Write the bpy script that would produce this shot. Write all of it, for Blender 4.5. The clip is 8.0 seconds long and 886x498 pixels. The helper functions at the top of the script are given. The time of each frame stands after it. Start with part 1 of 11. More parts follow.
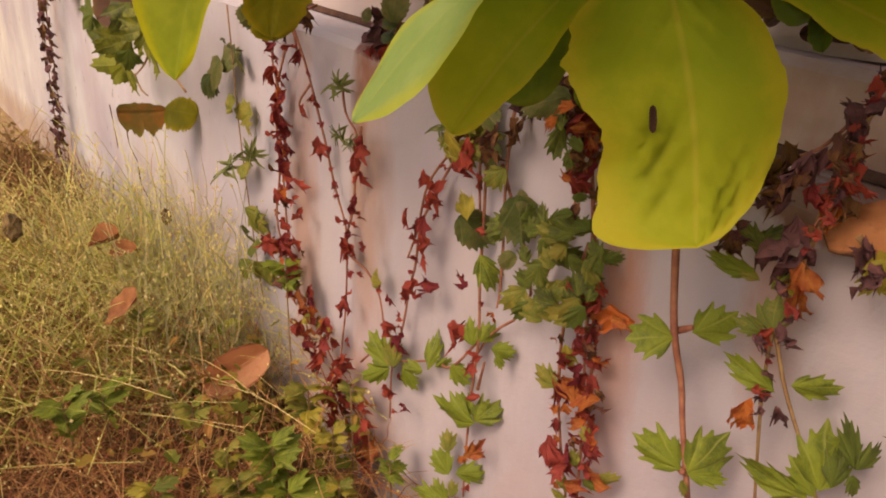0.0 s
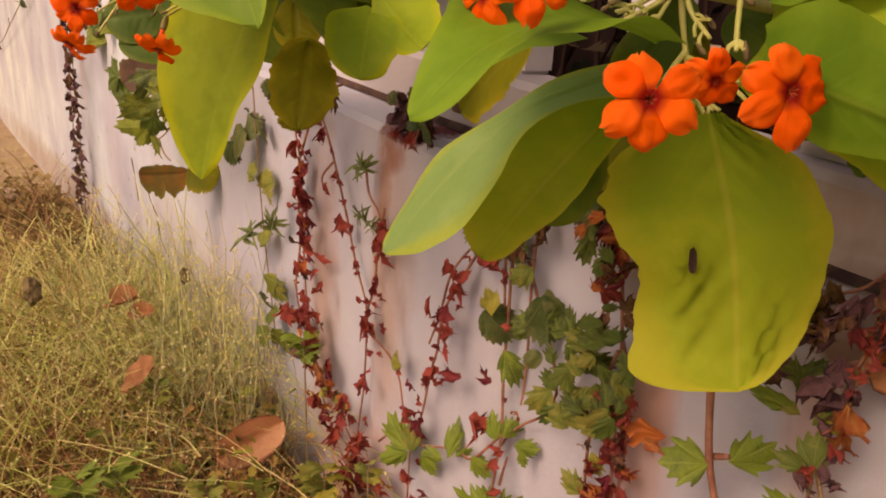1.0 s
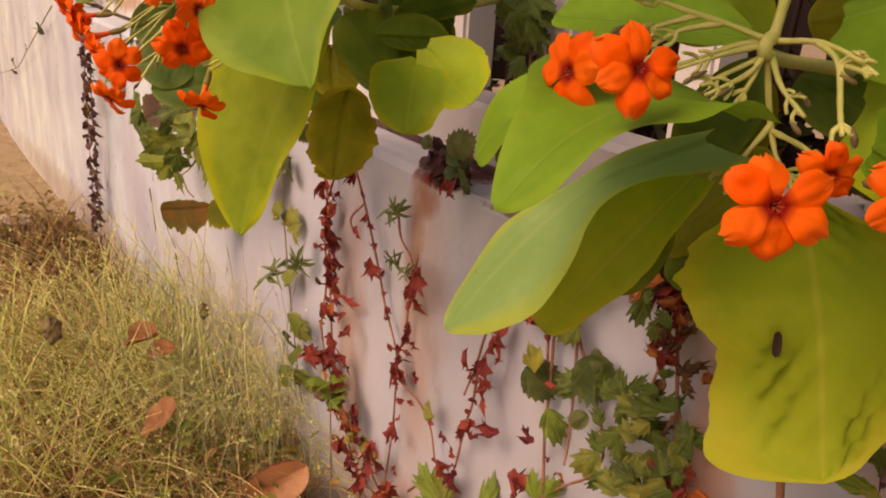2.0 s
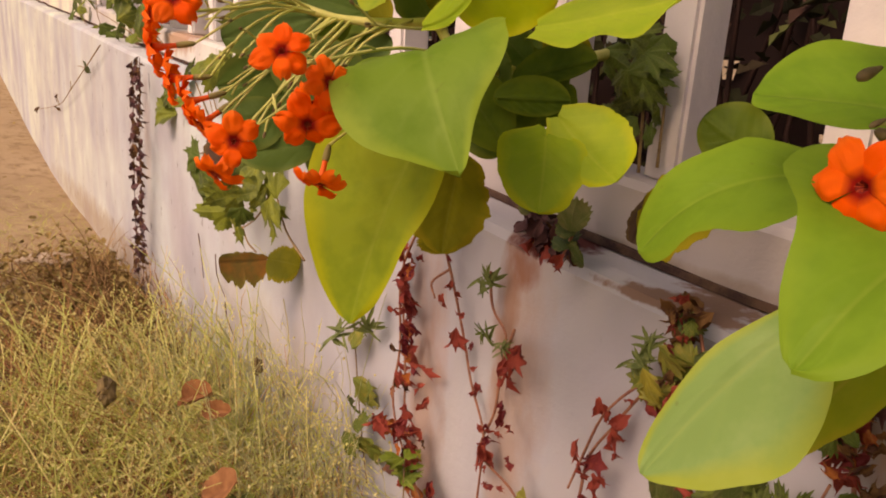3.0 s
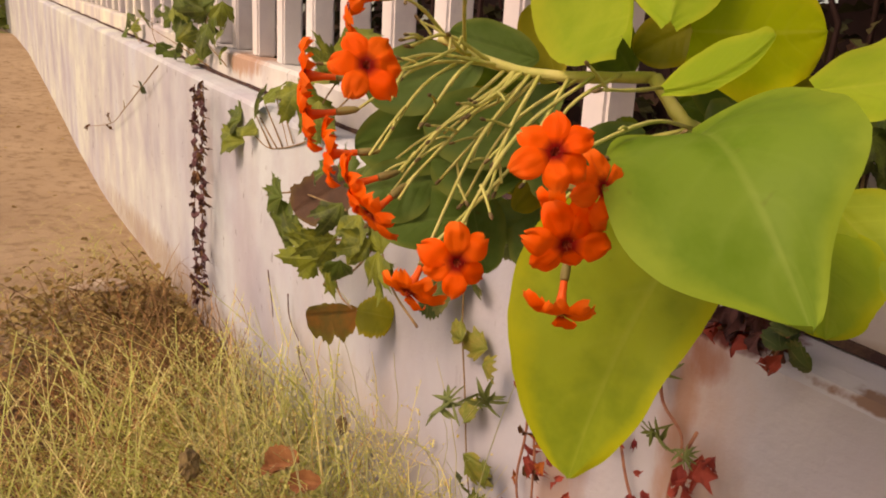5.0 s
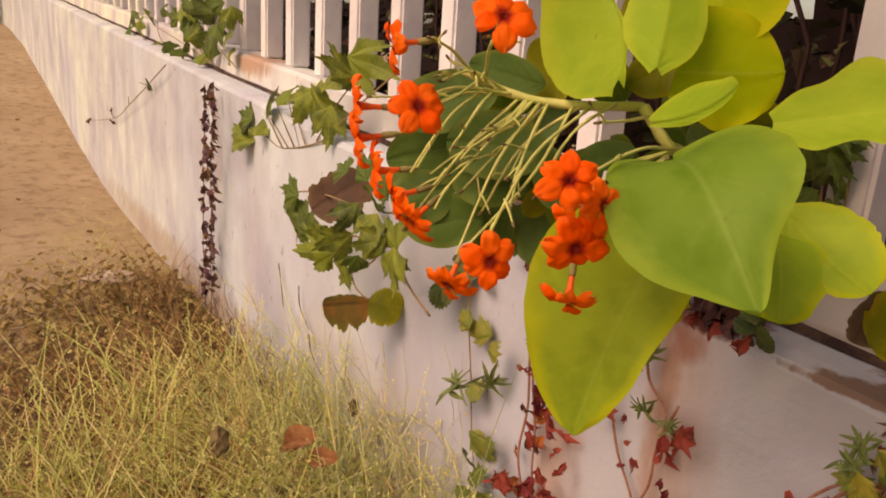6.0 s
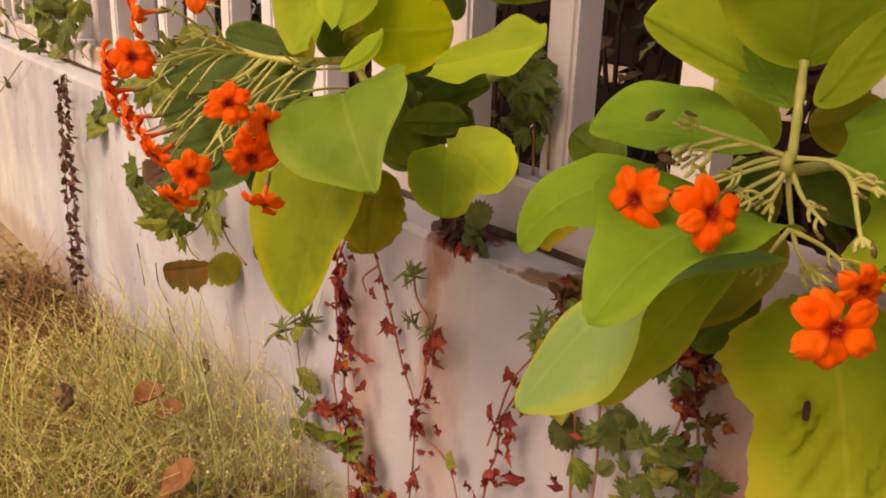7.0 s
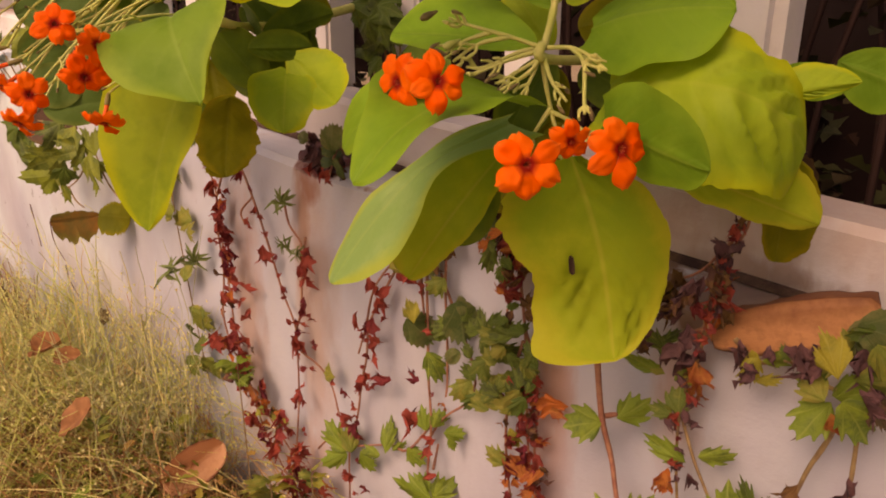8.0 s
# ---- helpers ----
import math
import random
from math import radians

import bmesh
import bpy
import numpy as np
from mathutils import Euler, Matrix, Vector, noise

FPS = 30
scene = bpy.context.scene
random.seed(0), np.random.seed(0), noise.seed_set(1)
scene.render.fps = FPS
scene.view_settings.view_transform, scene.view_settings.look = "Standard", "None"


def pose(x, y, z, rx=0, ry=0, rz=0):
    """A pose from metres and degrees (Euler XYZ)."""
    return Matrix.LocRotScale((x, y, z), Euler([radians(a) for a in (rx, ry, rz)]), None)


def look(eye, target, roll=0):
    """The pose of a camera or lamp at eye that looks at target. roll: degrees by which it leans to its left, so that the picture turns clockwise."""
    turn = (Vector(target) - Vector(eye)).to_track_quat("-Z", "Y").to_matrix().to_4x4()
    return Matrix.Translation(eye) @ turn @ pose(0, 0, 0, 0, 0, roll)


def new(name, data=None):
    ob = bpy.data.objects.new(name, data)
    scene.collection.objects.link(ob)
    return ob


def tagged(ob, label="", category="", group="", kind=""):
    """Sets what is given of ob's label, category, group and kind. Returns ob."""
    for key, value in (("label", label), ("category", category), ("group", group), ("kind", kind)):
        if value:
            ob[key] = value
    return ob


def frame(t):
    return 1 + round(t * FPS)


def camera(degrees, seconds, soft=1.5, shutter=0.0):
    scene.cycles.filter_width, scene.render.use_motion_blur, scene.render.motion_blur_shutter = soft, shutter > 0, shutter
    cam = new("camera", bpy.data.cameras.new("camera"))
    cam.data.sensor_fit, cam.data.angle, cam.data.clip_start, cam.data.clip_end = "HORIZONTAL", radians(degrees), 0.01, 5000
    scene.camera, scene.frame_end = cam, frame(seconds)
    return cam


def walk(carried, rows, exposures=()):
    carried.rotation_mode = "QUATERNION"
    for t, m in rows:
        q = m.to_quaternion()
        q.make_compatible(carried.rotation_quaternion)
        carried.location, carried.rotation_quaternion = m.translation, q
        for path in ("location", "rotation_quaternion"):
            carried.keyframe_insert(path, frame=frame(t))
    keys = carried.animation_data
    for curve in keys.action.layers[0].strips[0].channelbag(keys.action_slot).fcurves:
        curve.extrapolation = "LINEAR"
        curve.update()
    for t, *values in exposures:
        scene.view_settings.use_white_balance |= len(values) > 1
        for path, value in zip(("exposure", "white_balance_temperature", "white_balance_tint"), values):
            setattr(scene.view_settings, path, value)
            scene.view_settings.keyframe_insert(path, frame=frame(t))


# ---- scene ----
cam = camera(61.0, 8.0, soft=1.9)
PATH = [
    (0, (-0.013, -0.026, 0.829), (-1.469, 1.131, 0.093), 2.9),
    (0.5, (-0.035, -0.02, 0.867), (-1.525, 1.123, 0.18), 2.9),
    (1, (-0.047, -0.018, 0.882), (-1.55, 1.126, 0.225), 3.4),
    (1.2, (-0.053, -0.015, 0.887), (-1.562, 1.126, 0.238), 3.3),
    (2.3, (-0.123, -0.036, 0.909), (-1.662, 1.101, 0.326), 3.8),
    (2.5, (-0.148, -0.041, 0.912), (-1.699, 1.09, 0.35), 4.0),
    (3, (-0.207, -0.051, 0.921), (-1.789, 1.051, 0.387), 3.7),
    (3.5, (-0.276, -0.074, 0.916), (-1.889, 0.988, 0.397), 3.5),
    (4, (-0.315, -0.081, 0.925), (-1.946, 0.955, 0.408), 3.1),
    (4.5, (-0.369, -0.065, 0.925), (-2.001, 0.968, 0.408), 3.1),
    (4.7, (-0.394, -0.065, 0.932), (-2.027, 0.968, 0.413), 3.2),
    (6, (-0.328, -0.151, 0.978), (-1.938, 0.905, 0.438), 3.7),
    (6.5, (-0.211, -0.148, 0.974), (-1.776, 0.97, 0.427), 3.0),
    (7, (-0.103, -0.112, 0.961), (-1.577, 1.125, 0.417), 2.0),
    (7.3, (-0.047, -0.098, 0.95), (-1.455, 1.207, 0.39), 2.1),
    (7.5, (-0.034, -0.085, 0.939), (-1.41, 1.245, 0.357), 1.3),
    (8, (0.018, -0.101, 0.931), (-1.314, 1.25, 0.296), 0.4),
]
walk(cam, [(t, look(eye, target, roll)) for t, eye, target, roll in PATH], exposures=[(0, 0.09, 9000, 31), (2.5, 0.06, 8900, 28), (4, 0.02, 8900, 26), (6, 0.02, 9000, 26), (7, 0.06, 9350, 28), (8, 0.07, 9750, 33)])

# ---- daylight: bright hazy sky, low broad sun in front of the wall ----
world = bpy.data.worlds.new("sky")
scene.world = world
world.use_nodes = True
wn = world.node_tree.nodes
sky = wn.new("ShaderNodeTexSky")
sky.sky_type = "NISHITA"
sky.sun_disc = False
sky.sun_elevation, sky.sun_rotation = radians(46), radians(172)
sky.air_density, sky.dust_density = 1.0, 3.0
wn["Background"].inputs["Strength"].default_value = 0.15
world.node_tree.links.new(sky.outputs["Color"], wn["Background"].inputs["Color"])
sun_data = bpy.data.lights.new("sun", "SUN")
sun_data.energy, sun_data.angle, sun_data.color = 2.0, radians(28), (1.0, 0.9, 0.78)
sun = new("sun", sun_data)
sun.matrix_world = look((0.4, -6.9, 8.2), (-0.6, 0.3, 0.6))

# ---- materials ----


class Nodes:
    """A small wrapper to write node materials in few lines."""

    def __init__(self, name):
        self.mat = bpy.data.materials.new(name)
        self.mat.use_nodes = True
        self.tree = self.mat.node_tree
        self.bsdf = self.tree.nodes["Principled BSDF"]
        self.outp = self.tree.nodes["Material Output"]

    def add(self, kind, values=None, operation=None, blend=None):
        n = self.tree.nodes.new(kind)
        if operation:
            n.operation = operation
        if blend:
            n.data_type, n.blend_type = "RGBA", blend
        for k, v in (values or {}).items():
            if isinstance(v, bpy.types.NodeSocket):
                self.tree.links.new(v, n.inputs[k])
            else:
                n.inputs[k].default_value = v
        return n

    def link(self, a, b):
        self.tree.links.new(a, b)

    def coords(self, scale=(1, 1, 1), space="Object"):
        c = self.add("ShaderNodeTexCoord")
        return self.add("ShaderNodeMapping", {"Vector": c.outputs[space], "Scale": scale}).outputs[0]

    def world(self, scale=(1, 1, 1)):
        g = self.add("ShaderNodeNewGeometry")
        return self.add("ShaderNodeMapping", {"Vector": g.outputs["Position"], "Scale": scale}).outputs[0]

    def noise(self, vec, scale, detail=4.0, rough=0.55):
        return self.add("ShaderNodeTexNoise", {"Vector": vec, "Scale": scale, "Detail": detail, "Roughness": rough}).outputs["Fac"]

    def ramp(self, fac, *stops):
        n = self.add("ShaderNodeValToRGB", {"Fac": fac})
        e = n.color_ramp.elements
        while len(e) < len(stops):
            e.new(0.5)
        for s, (p, c) in zip(e, stops):
            s.position, s.color = p, (*c, 1.0) if len(c) == 3 else c
        return n.outputs["Color"]

    def mix(self, fac, a, b, blend="MIX"):
        n = self.add("ShaderNodeMix", blend=blend)
        for key, v in ((0, fac), (6, a), (7, b)):
            if isinstance(v, bpy.types.NodeSocket):
                self.link(v, n.inputs[key])
            else:
                n.inputs[key].default_value = (*v, 1.0) if isinstance(v, tuple) and len(v) == 3 else v
        return n.outputs[2]

    def math(self, op, a, b=0.0, c=0.0):
        n = self.add("ShaderNodeMath", operation=op)
        for key, v in ((0, a), (1, b), (2, c)):
            if isinstance(v, bpy.types.NodeSocket):
                self.link(v, n.inputs[key])
            else:
                n.inputs[key].default_value = v
        return n.outputs[0]

    def bump(self, height, strength=0.3, distance=0.002):
        b = self.add("ShaderNodeBump", {"Height": height, "Strength": strength, "Distance": distance})
        self.link(b.outputs[0], self.bsdf.inputs["Normal"])
        return b

    def finish(self, color=None, rough=0.6, translucent=0.0, spec=0.4):
        if color is not None:
            if isinstance(color, bpy.types.NodeSocket):
                self.link(color, self.bsdf.inputs["Base Color"])
            else:
                self.bsdf.inputs["Base Color"].default_value = (*color, 1.0)
        if isinstance(rough, bpy.types.NodeSocket):
            self.link(rough, self.bsdf.inputs["Roughness"])
        else:
            self.bsdf.inputs["Roughness"].default_value = rough
        self.bsdf.inputs["Specular IOR Level"].default_value = spec
        if translucent:
            t = self.add("ShaderNodeBsdfTranslucent")
            if isinstance(color, bpy.types.NodeSocket):
                self.link(color, t.inputs["Color"])
            else:
                t.inputs["Color"].default_value = (*color, 1.0)
            m = self.add("ShaderNodeMixShader", {"Fac": translucent})
            self.link(self.bsdf.outputs[0], m.inputs[1])
            self.link(t.outputs[0], m.inputs[2])
            self.link(m.outputs[0], self.outp.inputs["Surface"])
        return self.mat


def plaster(name, tone=(0.45, 0.446, 0.482), dirt=0.5, stains_and_shade=()):
    """Whitewashed cement plaster: soft trowel bands, rain streaks, grey smears, and dark ticks on the older far end."""
    n = Nodes(name)
    w = n.world()
    pos = n.add("ShaderNodeSeparateXYZ", {"Vector": n.add("ShaderNodeNewGeometry").outputs["Position"]})
    broad = n.noise(n.world((1.0, 1.0, 0.6)), 5.0, 5)
    fine = n.noise(w, 90.0, 5, 0.65)
    trowel = n.noise(n.world((1.0, 1.0, 0.55)), 17.0, 3, 0.5)
    # brighter light at the far end is put into the plaster tone along X
    far_light = n.ramp(n.math("ADD", n.math("MULTIPLY", pos.outputs["X"], -0.5), n.math("MULTIPLY_ADD", broad, 0.5, -0.25)), (0.45, (0, 0, 0)), (0.95, (1, 1, 1)))
    tone_far = n.mix(far_light, tone, (min(tone[0] * 1.29, 0.8), min(tone[1] * 1.43, 0.77), min(tone[2] * 1.36, 0.74)))
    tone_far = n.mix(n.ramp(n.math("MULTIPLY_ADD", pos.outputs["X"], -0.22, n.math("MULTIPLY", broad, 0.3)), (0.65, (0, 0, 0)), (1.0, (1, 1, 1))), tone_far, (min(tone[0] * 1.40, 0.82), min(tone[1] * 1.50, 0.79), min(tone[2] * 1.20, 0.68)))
    cool = n.noise(n.world((1.0, 1.0, 0.7)), 2.6, 3, 0.5)
    tone_far = n.mix(n.math("MULTIPLY", n.ramp(cool, (0.47, (0, 0, 0)), (0.66, (1, 1, 1))), 0.7), tone_far, (tone[0] * 1.04, tone[1] * 1.12, tone[2] * 1.22))
    col = n.mix(n.ramp(broad, (0.35, (0, 0, 0)), (0.7, (1, 1, 1))), tone_far, (tone[0] * 0.86, tone[1] * 0.85, tone[2] * 0.90))
    band = n.noise(n.world((1.0, 1.0, 0.10)), 9.0, 3, 0.5)
    col = n.mix(n.math("MULTIPLY", n.ramp(band, (0.48, (0, 0, 0)), (0.68, (1, 1, 1))), 0.34 * dirt), col, (0.50, 0.41, 0.36))
    smear = n.noise(n.world((2.2, 2.2, 1.2)), 3.0, 3, 0.5)
    col = n.mix(n.math("MULTIPLY", n.ramp(smear, (0.54, (0, 0, 0)), (0.70, (1, 1, 1))), 0.40), col, (0.47, 0.44, 0.51))
    cloud = n.noise(n.world((1.0, 1.0, 1.4)), 11.0, 4, 0.6)
    col = n.mix(n.math("MULTIPLY", n.ramp(cloud, (0.52, (0, 0, 0)), (0.66, (1, 1, 1))), 0.22), col, (0.44, 0.41, 0.47))
    streak = n.noise(n.world((9.0, 9.0, 0.7)), 4.0, 4, 0.6)
    run = n.noise(n.world((1.0, 1.0, 1.0)), 3.5, 3)
    old = n.ramp(n.math("ADD", n.math("MULTIPLY", pos.outputs["X"], -0.5), n.math("MULTIPLY_ADD", run, 0.9, -0.45)), (0.55, (0.12, 0.12, 0.12)), (1.0, (1, 1, 1)))
    col = n.mix(n.math("MULTIPLY", n.math("MULTIPLY", n.ramp(streak, (0.56, (0, 0, 0)), (0.72, (1, 1, 1))), old), 0.18 * dirt), col, (0.40, 0.35, 0.32))
    tick = n.noise(n.world((46.0, 46.0, 17.0)), 1.0, 4, 0.6)
    col = n.mix(n.math("MULTIPLY", n.math("MULTIPLY", n.ramp(tick, (0.665, (0, 0, 0)), (0.70, (1, 1, 1))), old), 1.5 * dirt), col, (0.13, 0.11, 0.11))
    col = n.mix(n.math("MULTIPLY", n.ramp(fine, (0.66, (0, 0, 0)), (0.76, (1, 1, 1))), 0.25), col, (0.40, 0.36, 0.34))
    ragged = n.noise(n.world((1.0, 1.0, 0.45)), 38.0, 5, 0.6)
    for x, z, half_w, half_h, tint, amount, hard in stains_and_shade:
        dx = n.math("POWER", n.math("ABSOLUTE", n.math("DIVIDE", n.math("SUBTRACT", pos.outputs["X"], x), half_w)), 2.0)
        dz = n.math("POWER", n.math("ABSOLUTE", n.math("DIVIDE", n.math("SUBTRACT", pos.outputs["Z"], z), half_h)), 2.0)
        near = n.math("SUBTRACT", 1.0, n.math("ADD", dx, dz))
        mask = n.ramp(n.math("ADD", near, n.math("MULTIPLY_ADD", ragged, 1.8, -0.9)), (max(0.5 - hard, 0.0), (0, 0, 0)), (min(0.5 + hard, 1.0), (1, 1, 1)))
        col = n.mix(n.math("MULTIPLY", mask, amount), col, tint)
    n.bump(n.math("ADD", n.math("MULTIPLY", fine, 0.7), n.math("ADD", n.math("MULTIPLY", broad, 2.0), n.math("MULTIPLY", trowel, 1.6))), 0.4, 0.004)
    return n.finish(col, 0.85, spec=0.2)


def stained(name, dark, light, scale=14.0):
    n = Nodes(name)
    a = n.noise(n.world((1, 1, 1)), scale, 6, 0.65)
    b = n.noise(n.world((1, 1, 1)), scale * 7, 4)
    col = n.mix(n.ramp(a, (0.4, (0, 0, 0)), (0.62, (1, 1, 1))), dark, light)
    n.bump(b, 0.5, 0.003)
    return n.finish(col, 0.9, spec=0.15)


def leaf_material(name, inner, outer, margin, veins, gloss=0.42, blotch=0.3, thin=0.34, young=None, slope=0.30, ribbed=0.16):
    """Broad leaf with midrib, side veins, a paler margin and blotches; runs on the leaf's own length and width."""
    n = Nodes(name)
    uv = n.add("ShaderNodeTexCoord").outputs["UV"]
    xyz = n.add("ShaderNodeSeparateXYZ", {"Vector": uv})
    u, v = xyz.outputs["X"], n.math("ABSOLUTE", n.math("MULTIPLY_ADD", xyz.outputs["Y"], 2.0, -1.0))
    patch = n.noise(n.world(), 26.0, 4, 0.6)
    rnd = n.add("ShaderNodeObjectInfo").outputs["Random"]
    col = n.mix(n.ramp(n.math("ADD", patch, n.math("MULTIPLY_ADD", rnd, 0.3, -0.15)), (0.35, (0, 0, 0)), (0.68, (1, 1, 1))), inner, outer)
    if young:
        age = n.math("ADD", u, n.math("MULTIPLY_ADD", patch, 0.9, -0.45))
        col = n.mix(n.ramp(age, (0.12, (0, 0, 0)), (0.62, (1, 1, 1))), young, col)
    edge = n.math("ADD", v, n.math("MULTIPLY", n.math("POWER", u, 6.0), 0.35))
    col = n.mix(n.math("MULTIPLY", n.ramp(n.math("ADD", edge, n.math("MULTIPLY_ADD", patch, 0.5, -0.25)), (0.72, (0, 0, 0)), (1.05, (1, 1, 1))), 0.55), col, margin)
    side = n.math("SUBTRACT", n.math("SUBTRACT", u, n.math("MULTIPLY", v, slope)), n.math("MULTIPLY", n.math("MULTIPLY", v, v), 0.10))
    saw = n.math("ABSOLUTE", n.math("MULTIPLY_ADD", n.math("FRACT", n.math("MULTIPLY", side, 6.0)), 2.0, -1.0))
    line = n.math("MULTIPLY", n.ramp(saw, (0.70, (0, 0, 0)), (1.0, (1, 1, 1))), n.ramp(v, (0.0, (1, 1, 1)), (0.9, (0, 0, 0))))
    rib = n.ramp(v, (0.012, (1, 1, 1)), (0.05, (0, 0, 0)))
    col = n.mix(n.math("MULTIPLY", line, 0.05), col, veins)
    col = n.mix(n.math("MULTIPLY", rib, ribbed), col, veins)
    spot = n.noise(n.world(), 70.0, 2)
    col = n.mix(n.math("MULTIPLY", n.ramp(spot, (0.72, (0, 0, 0)), (0.78, (1, 1, 1))), blotch), col, (0.12, 0.08, 0.02))
    n.bump(n.math("ADD", n.math("MULTIPLY", line, -0.5), n.math("MULTIPLY", n.noise(n.world(), 110.0, 3), 0.5)), 0.3, 0.0012)
    return n.finish(col, gloss + 0.08, thin, 0.13)


LEAVES = {
    "green": leaf_material("leaf_green", (0.125, 0.26, 0.020), (0.18, 0.335, 0.030), (0.22, 0.36, 0.03), (0.42, 0.50, 0.10)),
    "teal": leaf_material("leaf_blue_green", (0.11, 0.225, 0.014), (0.17, 0.295, 0.034), (0.30, 0.41, 0.04), (0.42, 0.52, 0.14)),
    "sage": leaf_material("leaf_sage", (0.22, 0.37, 0.11), (0.31, 0.46, 0.17), (0.42, 0.46, 0.03), (0.42, 0.52, 0.14)),
    "lime": leaf_material("leaf_yellow_green", (0.25, 0.38, 0.030), (0.34, 0.46, 0.038), (0.52, 0.53, 0.02), (0.54, 0.56, 0.09)),
    "yellow": leaf_material("leaf_yellowing", (0.30, 0.39, 0.010), (0.40, 0.46, 0.014), (0.58, 0.53, 0.02), (0.58, 0.58, 0.09)),
    "hole": leaf_material("leaf_ageing", (0.39, 0.49, 0.036), (0.49, 0.57, 0.05), (0.60, 0.54, 0.05), (0.66, 0.58, 0.10), blotch=0.15, thin=0.48, young=(0.28, 0.43, 0.034), slope=0.55, ribbed=0.3),
    "bright": leaf_material("leaf_fresh_lime", (0.30, 0.46, 0.035), (0.40, 0.54, 0.05), (0.52, 0.58, 0.05), (0.66, 0.68, 0.12), thin=0.45),
    "ripe": leaf_material("leaf_ripe_green", (0.18, 0.27, 0.020), (0.28, 0.37, 0.028), (0.52, 0.53, 0.02), (0.44, 0.48, 0.08)),
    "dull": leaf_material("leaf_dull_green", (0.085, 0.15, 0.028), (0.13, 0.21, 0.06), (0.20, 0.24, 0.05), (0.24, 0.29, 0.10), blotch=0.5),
    "maroon": leaf_material("leaf_maroon", (0.09, 0.055, 0.04), (0.15, 0.08, 0.05), (0.18, 0.12, 0.04), (0.20, 0.14, 0.08), blotch=0.6, thin=0.1),
    "near_black": leaf_material("leaf_near_black", (0.035, 0.022, 0.02), (0.06, 0.03, 0.025), (0.08, 0.04, 0.03), (0.10, 0.06, 0.04), blotch=0.6, thin=0.05),
    "bronze": leaf_material("leaf_bronze", (0.30, 0.12, 0.025), (0.15, 0.10, 0.025), (0.16, 0.16, 0.03), (0.24, 0.18, 0.08), blotch=0.6, thin=0.2),
    "olive": leaf_material("leaf_olive", (0.16, 0.165, 0.010), (0.23, 0.22, 0.015), (0.36, 0.28, 0.02), (0.30, 0.30, 0.06), blotch=0.5),
    # darker copy of the greens: shade inside the shrubs is put into its colour
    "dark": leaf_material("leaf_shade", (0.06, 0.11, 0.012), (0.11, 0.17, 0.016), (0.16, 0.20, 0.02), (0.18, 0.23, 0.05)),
}


def ivy_material(name, a, b, edge, rough=0.55, thin=0.25, vein=None):
    """A small leaf: three main veins and finer side veins, patchy colour that drifts towards the margin."""
    n = Nodes(name)
    rnd = n.add("ShaderNodeObjectInfo").outputs["Random"]
    xyz = n.add("ShaderNodeSeparateXYZ", {"Vector": n.add("ShaderNodeTexCoord").outputs["UV"]})
    u, v = xyz.outputs["X"], xyz.outputs["Y"]
    p = n.noise(n.coords((1, 1, 1)), 3.0, 4)
    col = n.mix(rnd, a, b)
    patch = n.math("ADD", n.math("MULTIPLY_ADD", rnd, 0.25, -0.12), n.math("ADD", p, n.math("MULTIPLY_ADD", u, 0.16, -0.1)))
    col = n.mix(n.ramp(patch, (0.42, (0, 0, 0)), (0.66, (1, 1, 1))), col, edge)
    ray = n.math("ABSOLUTE", n.math("SUBTRACT", n.math("FRACT", n.math("MULTIPLY_ADD", v, 4.0, 0.5)), 0.5))
    main = n.ramp(ray, (0.0, (1, 1, 1)), (0.10, (0, 0, 0)))
    side = n.ramp(n.math("ABSOLUTE", n.math("SUBTRACT", n.math("FRACT", n.math("MULTIPLY", n.math("SUBTRACT", u, n.math("MULTIPLY", ray, 0.6)), 8.0)), 0.5)), (0.0, (1, 1, 1)), (0.16, (0, 0, 0)))
    line = n.math("MAXIMUM", main, n.math("MULTIPLY", side, 0.45))
    if vein:
        col = n.mix(n.math("MULTIPLY", line, 0.45), col, vein)
    n.bump(n.math("SUBTRACT", n.noise(n.coords((1, 1, 1)), 9.0, 3), n.math("MULTIPLY", line, 0.6)), 0.6, 0.0015)
    return n.finish(col, rough, thin, 0.3)


